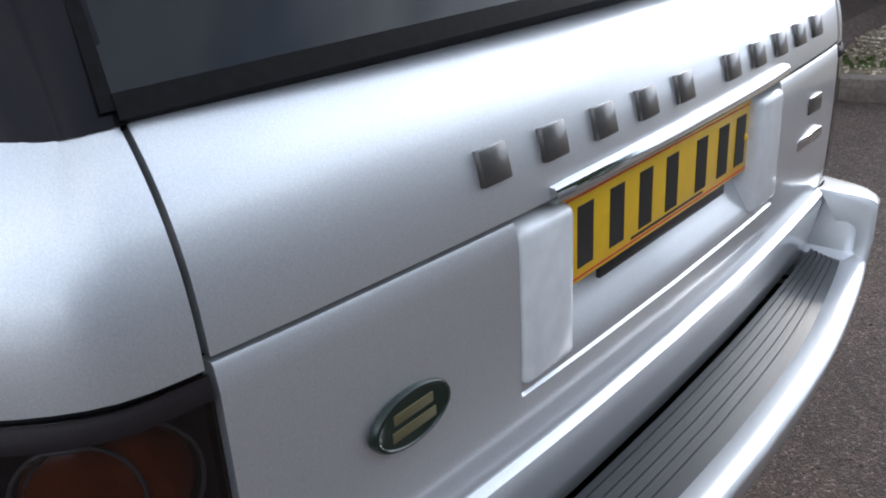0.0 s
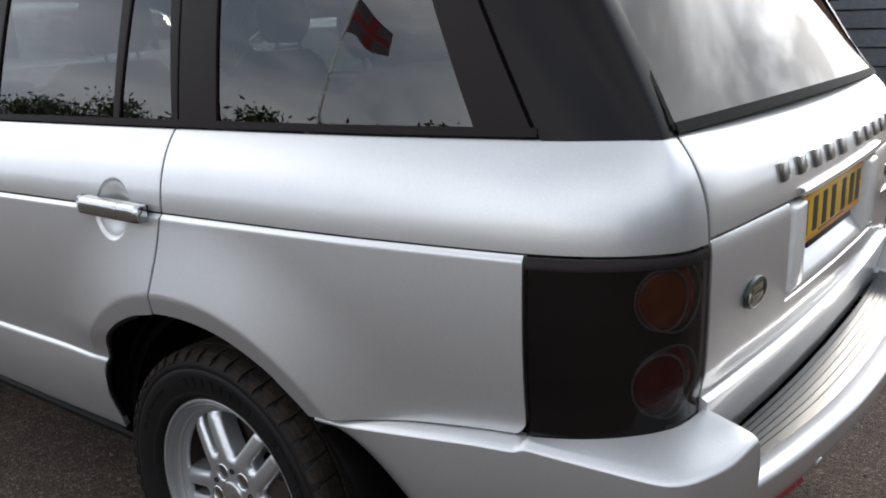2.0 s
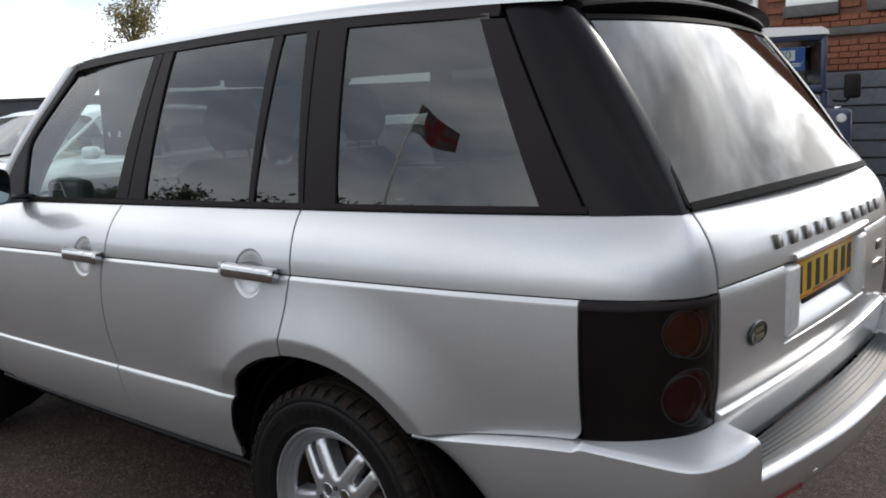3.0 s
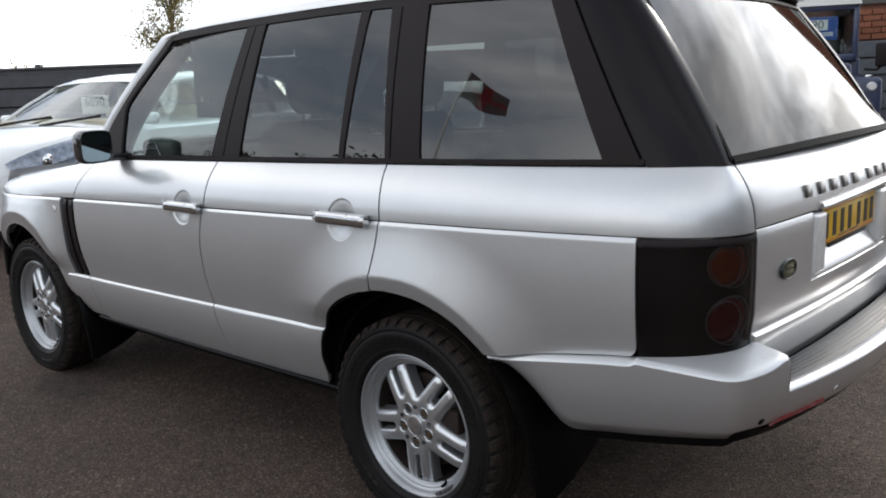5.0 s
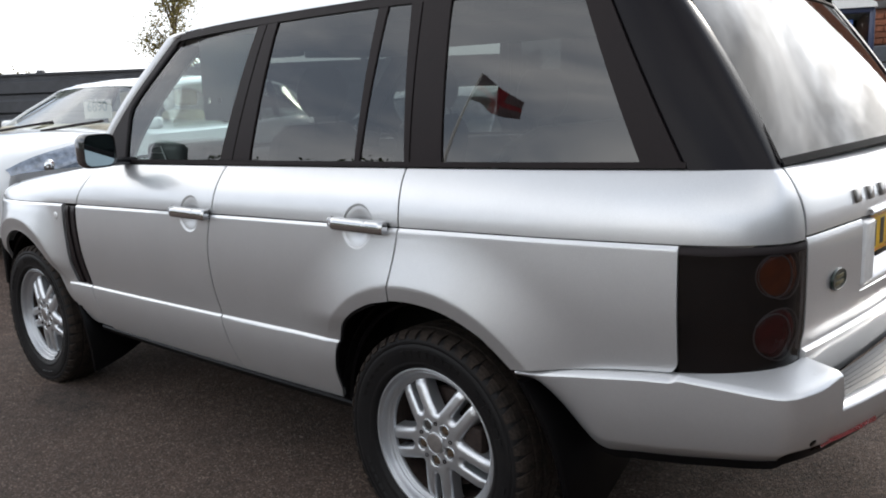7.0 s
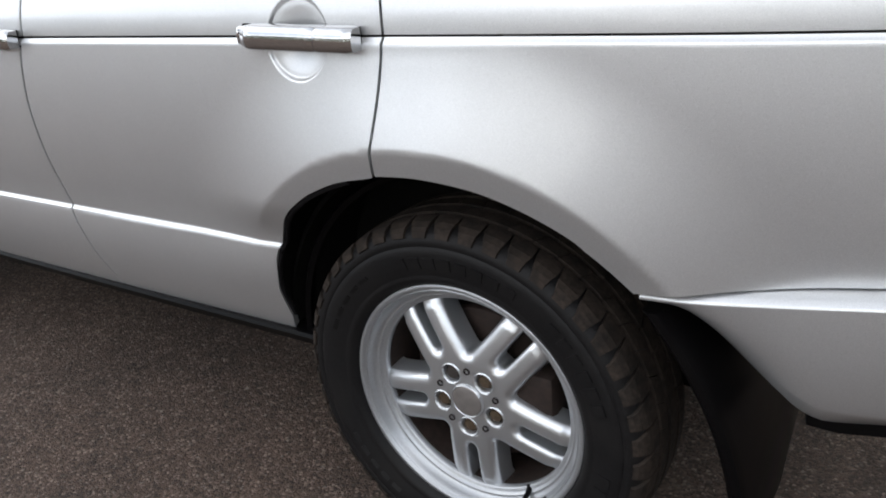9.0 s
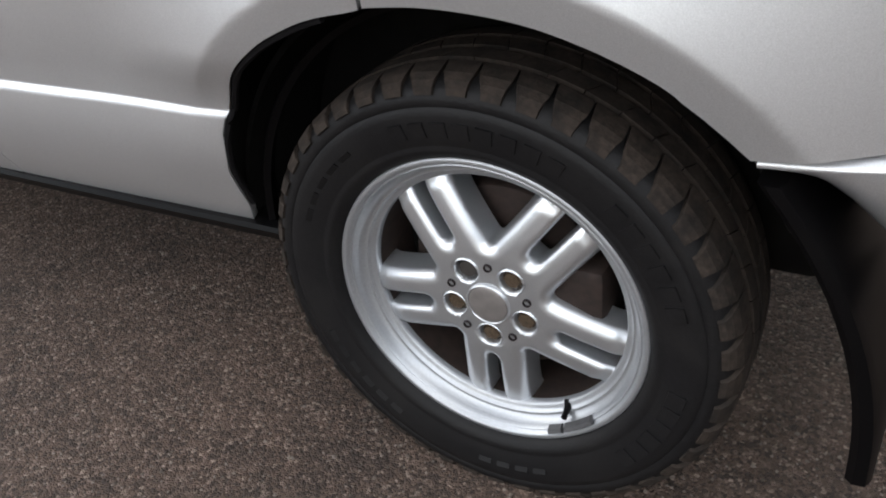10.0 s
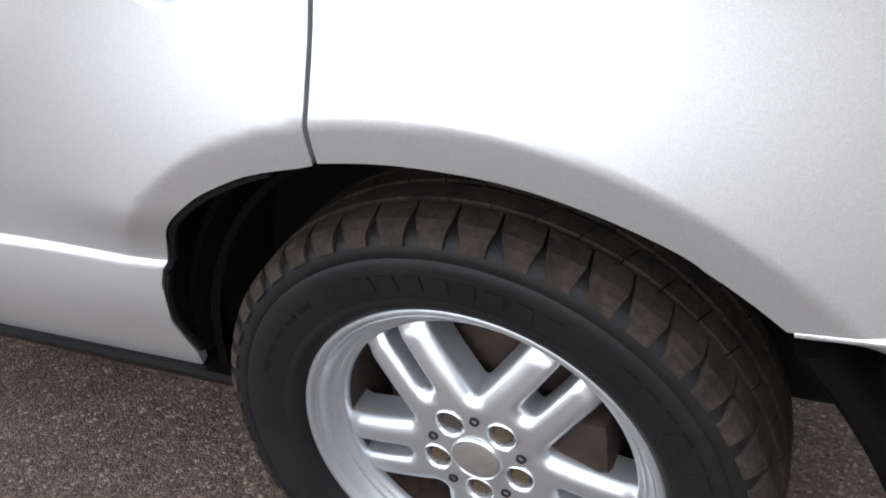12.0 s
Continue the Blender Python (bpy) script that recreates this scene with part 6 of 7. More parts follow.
# ---- other vehicles ----
WHITE_PAINT = material("white_paint", (0.62, 0.63, 0.63), 0.3, 0.0, 1.0, grain=0.02, grain_scale=500, stain=0.08, stain_scale=3, stain_color=(0.66, 0.66, 0.65))
BLUE_PAINT = material("dark_blue_paint", (0.030, 0.040, 0.085), 0.4, 0.0, 0.15, grain=0.1, grain_scale=200, stain=0.2, stain_scale=3)
CREAM_PAINT = material("white_roof_paint", (0.74, 0.73, 0.70), 0.4, coat=0.4, grain=0.04)
GLASS_CAR = glass("car_glass", (0.86, 0.90, 0.85), 1.85)
GLASS_TRUCK = glass("truck_glass", (0.86, 0.89, 0.88), 1.25)
BEIGE = material("beige_interior", (0.42, 0.38, 0.30), 0.7, grain=0.1)
LAMP_BLUE = material("head_lamp_lens", (0.16, 0.19, 0.24), 0.12, 0.3, 1.0, grain=0.5, grain_scale=25)
PAPER = material("white_card", (0.82, 0.82, 0.80), 0.6, grain=0.02)
def film(name, color, cover):
    """A thin printed film that lets most light through."""
    m = material(name, color, 0.6, grain=0.03)
    nt = m.node_tree
    tr, mx = nt.nodes.new("ShaderNodeBsdfTransparent"), nt.nodes.new("ShaderNodeMixShader")
    mx.inputs["Fac"].default_value = cover
    nt.links.new(tr.outputs["BSDF"], mx.inputs[1])
    nt.links.new(nt.nodes["Principled BSDF"].outputs["BSDF"], mx.inputs[2])
    nt.links.new(mx.outputs["Shader"], nt.nodes["Material Output"].inputs["Surface"])
    return m


CARD_FILM = film("price_film", (0.75, 0.77, 0.76), 0.42)
TEAL_INK = material("teal_ink", (0.07, 0.11, 0.12), 0.6)
INK = material("dark_ink", (0.10, 0.12, 0.14), 0.6)
PALE_SEAT = material("pale_grey_seat", (0.36, 0.36, 0.34), 0.7, grain=0.1)
SIGN_BLUE = material("blue_card", (0.03, 0.09, 0.36), 0.5, grain=0.05)


def writing(text, size, m, mat, parent, name="lettering"):
    """Lettering as a mesh, laid in the pose m."""
    cu = bpy.data.curves.new(name, "FONT")
    cu.body, cu.size, cu.extrude = text, size, 0.001
    cu.align_x, cu.align_y = "CENTER", "CENTER"
    tmp = new("tmp", cu)
    me = bpy.data.meshes.new_from_object(tmp)
    bpy.data.objects.remove(tmp)
    me.transform(m)
    me.materials.clear()
    me.materials.append(mat)
    o = new(name, me)
    o.parent = parent
    o.matrix_parent_inverse = Matrix.Translation(-parent.matrix_basis.translation)
    return o


def simple_wheel(c, axis_y, r, w, parent):
    bm = bmesh.new()
    s = 1 if axis_y > 0 else -1
    lathe(bm, [(0.6 * r, -w / 2 * 0.8), (0.66 * r, -w / 2), (0.9 * r, -w / 2), (r, -w / 2 * 0.7), (r, w / 2 * 0.7), (0.9 * r, w / 2), (0.6 * r, w / 2 * 0.9)], (0, 0, 0), "y", 32)
    tyre = bm
    return tyre


def hatch_car(place, label, sticker):
    """A white crossover: x forward in its own frame, resting on the ground."""
    root = empty("white_car", *place.translation, label, "car", "white cars by the fence")
    inv = place
    def put(name, bm, mat, parent=root, lab="", sharp=40):
        bmesh.ops.transform(bm, matrix=inv, verts=bm.verts)
        return part(name, bm, mat, parent, lab, sharp=sharp)
    def W(x):
        return curve([(-2.15, 0.62), (-1.9, 0.82), (-1.2, 0.885), (0.0, 0.895), (1.0, 0.885), (1.6, 0.84), (1.95, 0.70), (2.12, 0.50)])(x)
    top = curve([(-2.15, 0.95), (-1.9, 1.06), (-1.0, 1.05), (0.0, 1.02), (0.75, 1.02), (1.15, 1.00), (1.6, 0.93), (1.95, 0.84), (2.15, 0.70)])
    bm = bmesh.new()
    rings = []
    for k in range(45):
        x = lerp(-2.15, 2.15, k / 44)
        w, t = W(x), top(x)
        low = 0.24
        for ax in (-1.31, 1.31):
            if abs(x - ax) < 0.36:
                low = max(low, 0.34 + math.sqrt(0.36**2 - (x - ax) ** 2))
        low = min(low, t - 0.1)
        sec = [(w * 0.93, low), (w, lerp(low, t, 0.3)), (w * 1.0, lerp(low, t, 0.62)), (w * 0.965, t - 0.07), (w * 0.90, t - 0.02), (w * 0.72, t + 0.015), (w * 0.4, t + 0.035)]
        rings.append([Vector((x, -h, z)) for h, z in sec] + [Vector((x, 0, t + 0.04))] + [Vector((x, h, z)) for h, z in sec[::-1]])
    add_rings(bm, rings, True, True, True)
    put("body", bm, WHITE_PAINT, lab="white painted body")
    # greenhouse: glass with pillars and a roof
    bm = bmesh.new()
    rings = []
    roof = curve([(-1.95, 1.22), (-1.5, 1.40), (-0.8, 1.455), (-0.1, 1.455), (0.35, 1.415), (0.55, 1.36)])
    for k in range(31):
        x = lerp(-1.95, 0.50, k / 30)
        t = roof(x)
        w = 0.66 - 0.05 * smoothstep(-1.0, -1.9, x) - 0.03 * smoothstep(0.2, 0.5, x)
        sec = [(w, t - 0.075), (w + 0.004, t - 0.05), (w - 0.02, t - 0.022), (w * 0.8, t - 0.002), (w * 0.45, t + 0.012)]
        rings.append([Vector((x, -h, z)) for h, z in sec] + [Vector((x, 0, t + 0.016))] + [Vector((x, h, z)) for h, z in sec[::-1]])
    add_rings(bm, rings, closed=False)
    put("roof", bm, WHITE_PAINT)
    bm = bmesh.new()
    add_rings(bm, [[Vector((lerp(1.22, 0.47, j / 8) - 0.16 * s * s + 0.06, s * lerp(0.74, 0.63, j / 8), lerp(1.0, 1.355, j / 8) + 0.03 * (1 - s * s) * j / 8)) for j in range(9)] for s in [lerp(-1, 1, i / 16) for i in range(17)]], closed=False)
    g = put("windscreen", bm, GLASS_CAR, lab="clear windscreen")
    g.visible_shadow = False
    for s in (-1, 1):
        bm = bmesh.new()
        add_rings(bm, [[Vector((x, s * lerp(0.83, 0.66, j / 5), lerp(1.0, roof(x) - 0.06, j / 5))) for j in range(6)] for x in [lerp(-1.85, 0.50, i / 16) for i in range(17)]], closed=False)
        put("side_glass", bm, GLASS_CAR).visible_shadow = False
        for x0, x1, wd in ((1.18, 0.43, 0.014), (-0.25, -0.32, 0.03), (-1.15, -1.25, 0.04)):
            bm = bmesh.new()
            tube(bm, [(x0 - 0.06 * (x0 > 1), s * (0.75 if x0 > 1 else 0.81), 1.0), (lerp(x0, x1, 0.5) - 0.03 * (x0 > 1), s * (0.70 if x0 > 1 else 0.725), 1.19), (x1, s * 0.64, 1.39 if x0 < 1 else 1.36)], wd, 8)
            put("pillar", bm, WHITE_PAINT if x0 > 1 else BLACK_TRIM)
        bm = bmesh.new()
        add_box(bm, (0.79, s * 0.91 - 0.08, 1.0), (0.88, s * 0.91 + 0.08, 1.105), 0.035, 3)
        put("wing_mirror", bm, WHITE_PAINT, lab="white wing mirror")
        # head lamp
        bm = bmesh.new()
        rings = []
        for k in range(9):
            t = k / 8
            x = lerp(2.06, 1.42, t)
            h, tp = W(x), top(x)
            cut = lerp(0.0, 0.075, t)
            rings.append([Vector((x + 0.012, s * (h * f + o), tp - d + cut * (d - 0.015) / 0.2)) for f, d, o in ((1.0, 0.335, -0.01), (1.0, 0.325, 0.016), (1.0, 0.18, 0.022), (0.968, 0.075, 0.020), (0.91, 0.022, 0.018), (0.87, 0.008, 0.008))])
        add_rings(bm, rings, False)
        put("head_lamp", bm, LAMP_BLUE, lab="clear head lamp")
        bm = bmesh.new()
        lathe(bm, [(0.0, s * 0.012), (0.035, s * 0.010), (0.05, 0.0), (0.055, -s * 0.01)], (1.86, s * (W(1.86) + 0.016), 0.775), "y", 20)
        put("lamp_round", bm, CHROME)
        for ax in (-1.31, 1.31):
            bm = simple_wheel(None, s, 0.335, 0.215, root)
            bmesh.ops.translate(bm, vec=(ax, s * 0.775, 0.335), verts=bm.verts)
            wh = put("wheel", bm, RUBBER)
            bm = bmesh.new()
            lathe(bm, [(0.0, s * 0.08), (0.05, s * 0.085), (0.17, s * 0.07), (0.205, s * 0.09), (0.21, s * 0.08)], (ax, s * 0.775, 0.335), "y", 20)
            put("rim", bm, ALLOY, wh)
    # grille with slats, bumper opening, wipers
    grille = put("grille", box((2.10, -0.46, 0.52), (2.168, 0.46, 0.685), 0.015), BLACK_TRIM, lab="dark slatted grille")
    for k in range(4):
        put("slat", box((2.15, -0.44, 0.535 + 0.036 * k), (2.180, 0.44, 0.552 + 0.036 * k), 0.004), CHROME, grille)
    put("lower_grille", box((2.10, -0.45, 0.30), (2.165, 0.45, 0.42), 0.015), BLACK_TRIM)
    for s in (-0.55, 0.05):
        bm = bmesh.new()
        tube(bm, [(1.30, s, 1.02), (1.22, s + 0.25, 1.055), (1.12, s + 0.55, 1.09)], 0.012, 6)
        put("wiper", bm, BLACK_TRIM)
    put("dashboard", box((0.75, -0.70, 0.90), (1.15, 0.70, 1.06), 0.04), BEIGE)
    for s in (-0.36, 0.36):
        put("seat", box((-0.25, s - 0.24, 0.6), (-0.08, s + 0.24, 1.14), 0.06, 3), BEIGE)
        put("head_rest", box((-0.27, s - 0.13, 1.18), (-0.17, s + 0.13, 1.34), 0.04, 3), BEIGE)
    if sticker:
        card = put("price_card", box((0.765, 0.02, 1.10), (0.772, 0.36, 1.27), 0.0, m=Matrix.Translation((0.0, 0, 0))), CARD_FILM, lab="pale see-through price card behind the windscreen")
        m = inv @ Matrix.Translation((0.776, 0.19, 1.205)) @ Matrix.Rotation(radians(90), 4, "Z") @ Matrix.Rotation(radians(90), 4, "X")
        writing("6890", 0.125, m, TEAL_INK, card)
    return root


SUV_WAY = math.atan2(-0.95, 0.31)
hatch_car(Matrix.Translation((-6.06, 0.943, 0.225)) @ Matrix.Rotation(SUV_WAY - 0.02, 4, "Z") @ Matrix.Translation((-0.85, 0, 0)), "white crossover car with a price card in the windscreen", True)
hatch_car(Matrix.Translation((-3.95, 3.75, 0.02)) @ Matrix.Rotation(SUV_WAY + 0.04, 4, "Z"), "white crossover car parked beside its twin", False)


def utility_truck(place):
    """A tall boxy four-by-four: x to its side, front towards minus y."""
    root = empty("utility_vehicle", *place.translation, "dark blue boxy four-by-four with a white roof on the yard", "car")
    def put(name, bm, mat, parent=root, lab="", sharp=40):
        bmesh.ops.transform(bm, matrix=place, verts=bm.verts)
        return part(name, bm, mat, parent, lab, sharp=sharp)
    # windscreen stands in the plane y = 0, its lower edge at z = 1.55
    put("cab", box((-0.76, 0.06, 0.75), (0.76, 2.3, 1.52), 0.03, 3), BLUE_PAINT, lab="dark blue cab")
    put("bonnet", box((-0.62, -1.25, 1.12), (0.62, 0.05, 1.47), 0.04, 3), BLUE_PAINT, lab="dark blue bonnet")
    for s in (-1, 1):
        put("wing", box((min(s * 0.60, s * 0.86), -1.22, 0.92), (max(s * 0.60, s * 0.86), 0.10, 1.34), 0.04, 3), BLUE_PAINT, lab="dark blue front wing")
        bm = bmesh.new()
        lathe(bm, [(0.0, -0.035), (0.07, -0.03), (0.095, -0.01), (0.105, 0.0), (0.10, 0.02)], (s * 0.58, -1.25, 1.22), "y", 24)
        put("head_lamp", bm, CHROME, lab="round chrome-rimmed head lamp")
        bm = bmesh.new()
        lathe(bm, [(0.0, -0.03), (0.03, -0.03), (0.04, 0.0)], (s * 0.78, -1.225, 1.26), "y", 16)
        put("side_lamp", bm, LENS_CLEAR)
        bm = bmesh.new()
        tube(bm, [(s * 0.80, 0.02, 1.40), (s * 0.90, -0.05, 1.39), (s * 0.95, -0.08, 1.45)], 0.012, 8)
        arm = put("mirror_arm", bm, BLACK_TRIM)
        put("mirror", box((s * 0.95 - 0.07, -0.12, 1.42), (s * 0.95 + 0.07, -0.05, 1.65), 0.025, 3), BLACK_TRIM, arm, "black square mirror")
        for y in (-0.72, 1.72):
            bm = simple_wheel(None, s, 0.42, 0.25, root)
            bmesh.ops.rotate(bm, verts=bm.verts, cent=(0, 0, 0), matrix=Matrix.Rotation(radians(90), 3, "Z"))
            bmesh.ops.translate(bm, vec=(s * 0.74, y, 0.42), verts=bm.verts)
            put("wheel", bm, RUBBER)
        put("screen_post", box((s * 0.705 - 0.024, -0.03, 1.49), (s * 0.705 + 0.024, 0.08, 2.03), 0.012), BLUE_PAINT)
        put("side_wall", box((s * 0.72 - 0.02, 0.08, 1.50), (s * 0.72 + 0.02, 2.3, 2.03), 0.01), BLUE_PAINT)
        bm = bmesh.new()
        add_box(bm, (s * 0.73, -1.18, 1.335), (s * 0.73 + 0.05, -0.2, 1.36), 0.005)
        put("wing_plate", bm, CHROME, lab="bright chequer plate")
    put("screen_rail", box((-0.72, -0.03, 1.49), (0.72, 0.06, 1.56), 0.012), BLUE_PAINT)
    put("header_rail", box((-0.72, -0.03, 1.985), (0.72, 0.08, 2.04), 0.012), BLUE_PAINT)
    bm = bmesh.new()
    rings = []
    for k in range(9):
        t = k / 8
        x0 = 0.745
        y = lerp(-0.07, 2.32, t)
        rings.append([Vector((-x0, y, 2.035)), Vector((-x0 + 0.01, y, 2.075)), Vector((-x0 + 0.06, y, 2.105)), Vector((0, y, 2.135)), Vector((x0 - 0.06, y, 2.105)), Vector((x0 - 0.01, y, 2.075)), Vector((x0, y, 2.035))])
    add_rings(bm, rings, True, True, True)
    put("roof", bm, CREAM_PAINT, lab="white roof")
    bm = box((-0.68, 0.0, 1.555), (0.68, 0.008, 1.99))
    g = put("windscreen", bm, GLASS_TRUCK, lab="flat clear windscreen")
    g.visible_shadow = False
    put("grille", box((-0.42, -1.27, 0.98), (0.42, -1.22, 1.42), 0.01), BLACK_TRIM)
    put("bumper", box((-0.88, -1.42, 0.70), (0.88, -1.28, 0.86), 0.02), BLACK_TRIM)
    put("chassis", box((-0.55, -1.2, 0.42), (0.55, 2.25, 0.80), 0.04), UNDER)
    put("rear_wall", box((-0.74, 2.26, 1.45), (0.74, 2.3, 1.62), 0.01), BLUE_PAINT)
    for s in (-1, 1):
        put("rear_post", box((s * 0.66 - 0.08, 2.26, 1.70), (s * 0.66 + 0.08, 2.3, 2.04), 0.01), BLUE_PAINT)
    card = put("price_sign", box((0.21, 0.03, 1.70), (0.55, 0.036, 1.93), 0.004), SIGN_BLUE, lab="blue price sign behind the windscreen")
    put("sign_card", box((0.225, 0.0265, 1.80), (0.46, 0.030, 1.90)), PAPER, card)
    m = place @ Matrix.Translation((0.342, 0.0255, 1.85)) @ Matrix.Rotation(radians(90), 4, "X")
    writing("490", 0.115, m, INK, card)
    for z in (1.745, 1.765):
        put("sign_bar", box((0.27, 0.0275, z), (0.51, 0.030, z + 0.01)), PAPER, card)
    for s in (-0.38, 0.38):
        put("seat", box((s - 0.23, 0.85, 1.2), (s + 0.23, 1.0, 1.85), 0.05, 3), PALE_SEAT)
    return root


utility_truck(Matrix.Translation((-1.39, 5.81, 0.13)) @ Matrix.Rotation(radians(20), 4, "Z") @ Matrix.Diagonal((1, 1, 0.955, 1)))


# ---- trees and hedge ----
def thin_leaf(name, dark, light):
    """Thin leaves that let some light through."""
    m = island_stone(name, dark, light, 0.6)
    nt = m.node_tree
    p = nt.nodes["Principled BSDF"]
    tr = nt.nodes.new("ShaderNodeBsdfTranslucent")
    mx = nt.nodes.new("ShaderNodeMixShader")
    mx.inputs["Fac"].default_value = 0.45
    nt.links.new(p.inputs["Base Color"].links[0].from_socket, tr.inputs["Color"])
    nt.links.new(p.outputs["BSDF"], mx.inputs[1])
    nt.links.new(tr.outputs["BSDF"], mx.inputs[2])
    nt.links.new(mx.outputs["Shader"], nt.nodes["Material Output"].inputs["Surface"])
    return m


LEAF_OLIVE = thin_leaf("olive_leaf", (0.085, 0.080, 0.024), (0.25, 0.20, 0.065))
LEAF_DARK = island_stone("hedge_leaf", (0.018, 0.032, 0.010), (0.06, 0.085, 0.025), 0.55)
TRUNK = material("tree_bark", (0.10, 0.075, 0.055), 0.9, grain=0.4, grain_scale=20, bump=0.6, bump_scale=40)


def leaves(centres, n, spread, size, seed, mat, name, parent):
    rng = random.Random(seed)
    verts, faces = [], []
    for _ in range(n):
        c = rng.choice(centres)
        p = Vector((c[0] + rng.gauss(0, spread), c[1] + rng.gauss(0, spread), c[2] + rng.gauss(0, spread)))
        a = Vector((rng.gauss(0, 1), rng.gauss(0, 1), rng.gauss(0, 1))).normalized()
        b = a.cross(Vector((rng.gauss(0, 1), rng.gauss(0, 1), rng.gauss(0, 1)))).normalized()
        s = size * rng.uniform(0.6, 1.3)
        k = len(verts)
        verts += [tuple(p - a * s), tuple(p + b * s * 0.45), tuple(p + a * s), tuple(p - b * s * 0.45)]
        faces.append((k, k + 1, k + 2, k + 3))
    me = bpy.data.meshes.new(name)
    me.from_pydata(verts, [], faces)
    me.materials.append(mat)
    o = new(name, me)
    if parent:
        o.parent = parent
        o.matrix_parent_inverse = Matrix.Translation(-parent.matrix_basis.translation)
    return o


def tree(x, y, h, crown_r, n, seed, label, mat=LEAF_OLIVE, leaf=0.05):
    rng = random.Random(seed)
    root = empty("tree", x, y, 0, label, "tree", "trees round the yard")
    bm = bmesh.new()
    pts = [(x + 0.06 * math.sin(k * 1.3 + seed), y + 0.05 * math.cos(k * 1.7), h * 0.92 * k / 8) for k in range(9)]
    tube(bm, pts, [0.035 * h * (1 - 0.85 * k / 8) * 0.5 for k in range(9)], 8)
    centres = []
    for k in range(16):
        t = rng.uniform(0.32, 0.95)
        z = h * t
        a = rng.uniform(0, 6.28)
        r = crown_r * (1.05 - 0.75 * abs(t - 0.5)) * rng.uniform(0.5, 1.0)
        p0 = Vector((x, y, z * 0.92))
        p2 = Vector((x + r * math.cos(a), y + r * math.sin(a), z + 0.25 * r + rng.uniform(0, 0.12) * h))
        p1 = p0.lerp(p2, 0.5) + Vector((0, 0, 0.1 * r))
        tube(bm, [p0, p1, p2], [0.008 * h, 0.005 * h, 0.002 * h], 5)
        for q in (0.45, 0.7, 0.9, 1.05):
            centres.append(p0.lerp(p2, q) + Vector((rng.gauss(0, 0.1), rng.gauss(0, 0.1), rng.gauss(0, 0.1))) * crown_r)
    part("trunk", bm, TRUNK, root)
    leaves([tuple(c) for c in centres], n, crown_r * 0.16, leaf, seed + 1, mat, "crown", root)


tree(-17.95, 9.37, 4.6, 0.85, 6200, 31, "slender tree with sparse olive and brown leaves beyond the fence", leaf=0.042)


def hedge(x0, y0, x1, y1, h, n, seed, label, mat, leaf=0.09, rough_top=0.4):
    rng = random.Random(seed)
    cs = []
    for _ in range(int(n / 8)):
        t = rng.random()
        x, y = lerp(x0, x1, t), lerp(y0, y1, t)
        hh = h * (1 + rough_top * noise.noise(Vector((t * 23 + seed, 0.3, 0.7))) + 0.5 * rough_top * noise.noise(Vector((t * 90, seed, 0))))
        cs.append((x + rng.gauss(0, 0.25), y + rng.gauss(0, 0.25), max(0.05, hh * rng.random() ** 0.55)))
    ob = leaves(cs, n, 0.16, leaf, seed, mat, "hedge", None)
    return tagged(ob, label, "hedge", kind="stuff")


hedge(-30, 7.2, -27, 9.5, 2.05, 9000, 41, "far olive bushes beyond the fence", LEAF_OLIVE, 0.07, 0.3)
hedge(-26, -13.5, 13, -12.5, 3.2, 26000, 43, "dark green boundary hedge across the yard", LEAF_DARK, 0.12)
hedge(11, -12.5, 12, 16, 6.0, 30000, 47, "tall dark green boundary hedge behind the car", LEAF_DARK, 0.20, 0.25)


# ---- flag across the yard ----
# the white cloth's backlit shade is put into its dark grey base colour
FLAG_SHADED_WHITE = material("flag_white", (0.10, 0.075, 0.08), 0.8, grain=0.05)
FLAG_RED = material("flag_red", (0.20, 0.012, 0.018), 0.8, grain=0.05)
flag = empty("flag_pole", -7.35, -9.87, 0, "thin bent pole with a drooping red and white flag", "flag")
bm = bmesh.new()
tube(bm, [(-7.35 + 0.30 * (k / 10) ** 2, -9.87 - 0.1 * (k / 10) ** 2, 6.34 * k / 10) for k in range(11)], [0.05 - 0.002 * k for k in range(11)], 8)
part("pole", bm, WHITE_FRAME, flag)


def cloth(a, b):
    """A place on the hanging cloth: a along the fly, b up the hoist."""
    d = 0.10 * math.sin(5.0 * a + 1.2 * b)
    return Vector((-7.12 + 1.30 * a + 0.25 * d + 0.1 * b + 0.05 * math.sin(9 * a + 2 * b), -9.97 - 0.35 * a + d, 6.26 - 0.95 * (1 - b) * (1 - 0.35 * a * a) - 0.95 * a + 0.05 * math.sin(8 * a)))


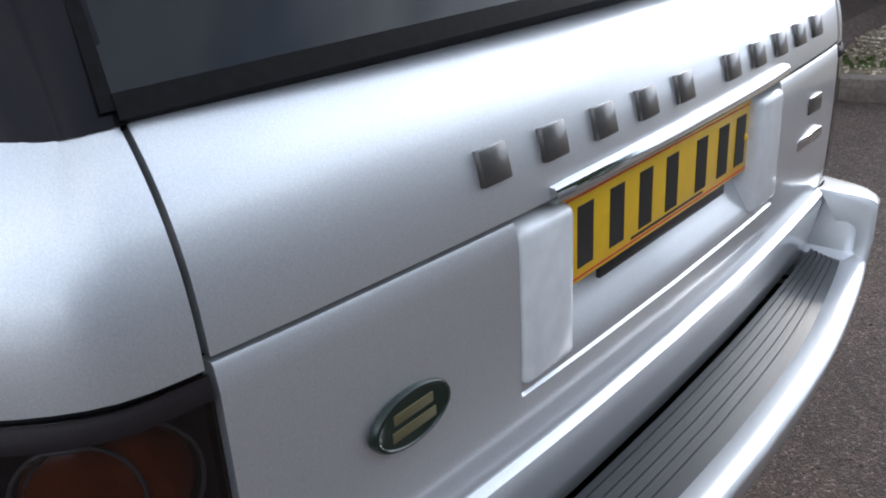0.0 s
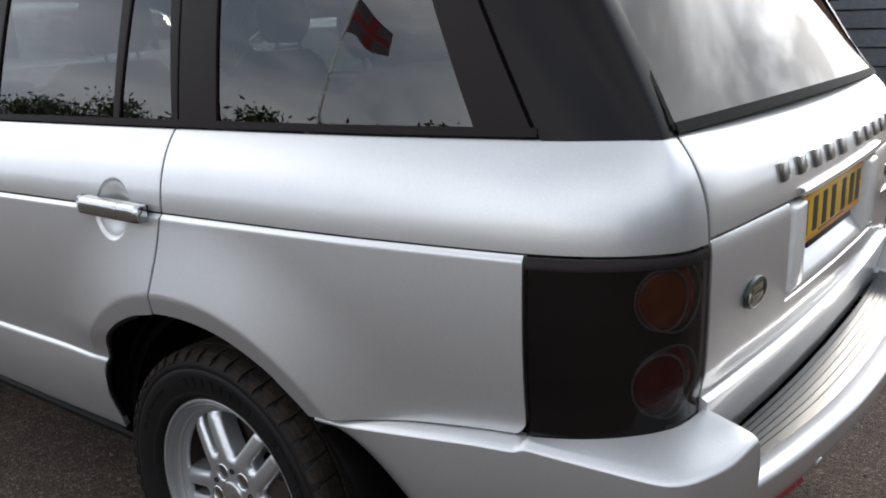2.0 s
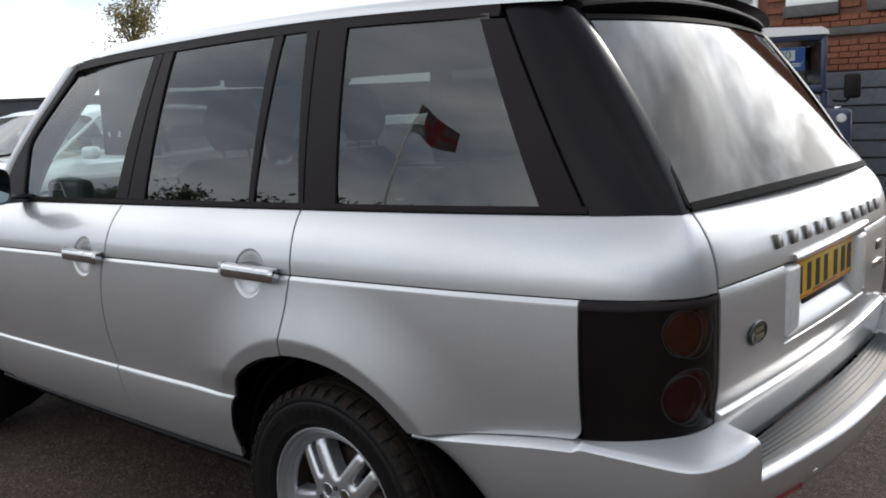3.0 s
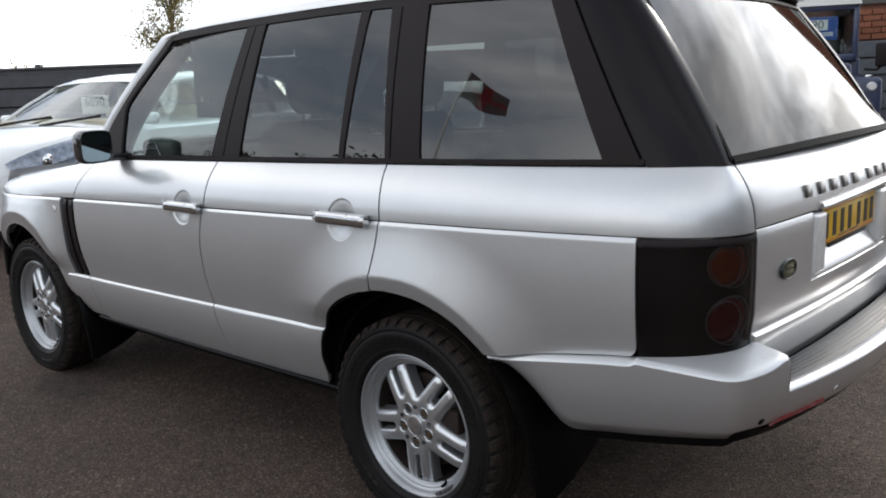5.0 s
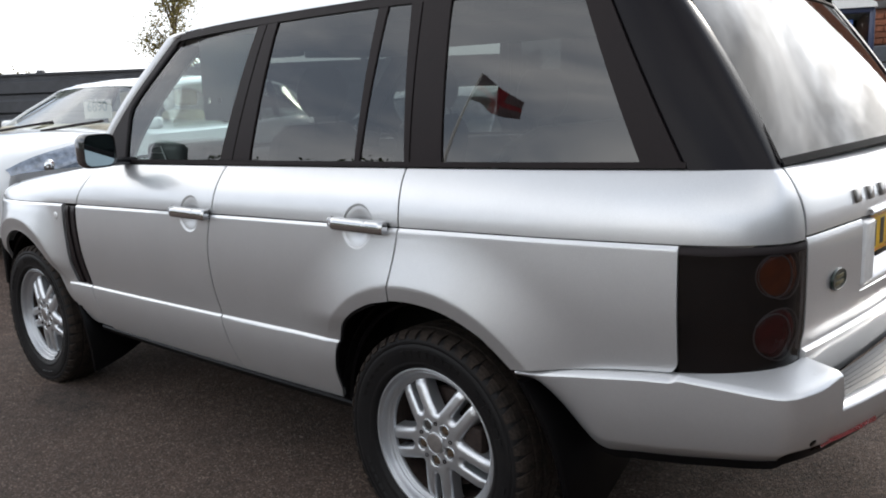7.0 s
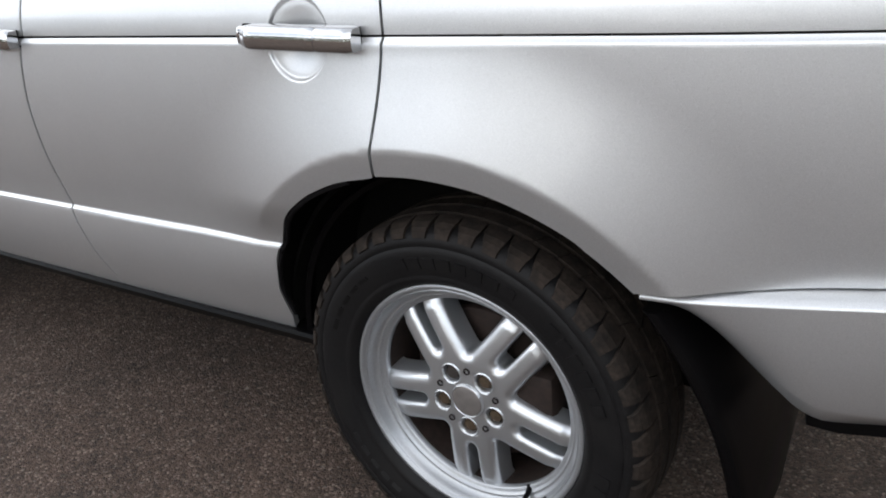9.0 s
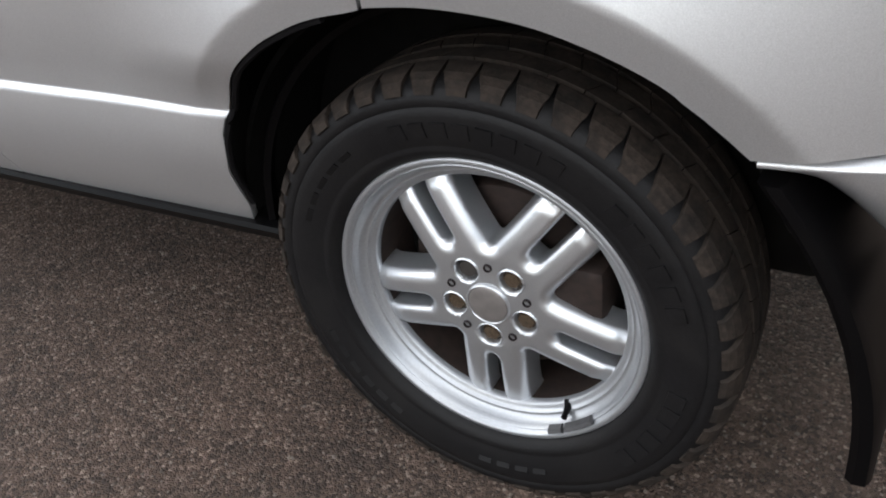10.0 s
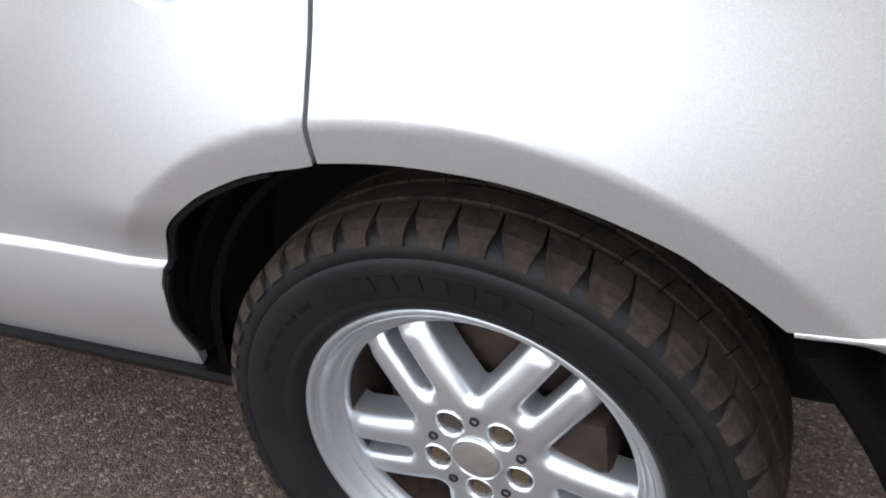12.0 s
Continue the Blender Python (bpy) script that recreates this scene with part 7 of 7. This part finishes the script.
for name, spans, mat in (("white_field", ((0.0, 0.42, 0.0, 0.40), (0.58, 1.0, 0.0, 0.40), (0.0, 0.42, 0.60, 1.0), (0.58, 1.0, 0.60, 1.0)), FLAG_SHADED_WHITE), ("red_cross", ((0.42, 0.58, 0.0, 0.40), (0.42, 0.58, 0.60, 1.0), (0.0, 1.0, 0.40, 0.60)), FLAG_RED)):
    bm = bmesh.new()
    for a0, a1, b0, b1 in spans:
        add_rings(bm, [[cloth(lerp(a0, a1, i / 8), lerp(b0, b1, j / 6)) for j in range(7)] for i in range(9)], closed=False)
        add_rings(bm, [[cloth(lerp(a0, a1, i / 8), lerp(b0, b1, j / 6)) + Vector((0, 0.004, 0)) for j in range(7)] for i in range(9)], closed=False)
    part(name, bm, mat, flag)

# bricks of the upper wall, nearest stretch as pieces
def brick_wall():
    bm = box((0, BY - 0.012, 0), (0.215, BY + 0.03, 0.065), 0.004, 1)
    me = bpy.data.meshes.new("brick")
    bm.to_mesh(me)
    bm.free()
    me.materials.append(BRICK)
    rng = random.Random(8)
    z = 1.81
    row = 0
    rest_v, rest_f = [], []
    while z < 5.9:
        x = -6.15 + (0.1125 if row % 2 else 0.0)
        while x < 0.15:
            hidden = 2.20 < z + 0.03 < 2.365
            inwin = any(wx - 0.02 < x + 0.2 and x < wx + 0.63 and 2.48 < z + 0.06 and z < 3.72 for wx in WINDOWS)
            if not hidden and not inwin:
                if -3.4 < x < -0.6 and z < 3.3:
                    o = new("brick", me)
                    o.parent = wall
                    o.location = (x, rng.uniform(-0.003, 0.003), z)
                else:
                    k = len(rest_v)
                    y = BY - 0.012 + rng.uniform(-0.003, 0.003)
                    for yy in (y, BY + 0.03):
                        rest_v.extend([(x, yy, z), (x + 0.215, yy, z), (x + 0.215, yy, z + 0.065), (x, yy, z + 0.065)])
                    rest_f.extend([(k, k + 1, k + 2, k + 3), (k, k + 4, k + 5, k + 1), (k + 2, k + 6, k + 7, k + 3), (k + 1, k + 5, k + 6, k + 2), (k + 3, k + 7, k + 4, k)])
            x += 0.225
        z += 0.075
        row += 1
    me2 = bpy.data.meshes.new("brickwork")
    me2.from_pydata(rest_v, [], rest_f)
    me2.materials.append(BRICK)
    o = new("brickwork", me2)
    o.parent = wall
    tagged(o, kind="stuff")


brick_wall()
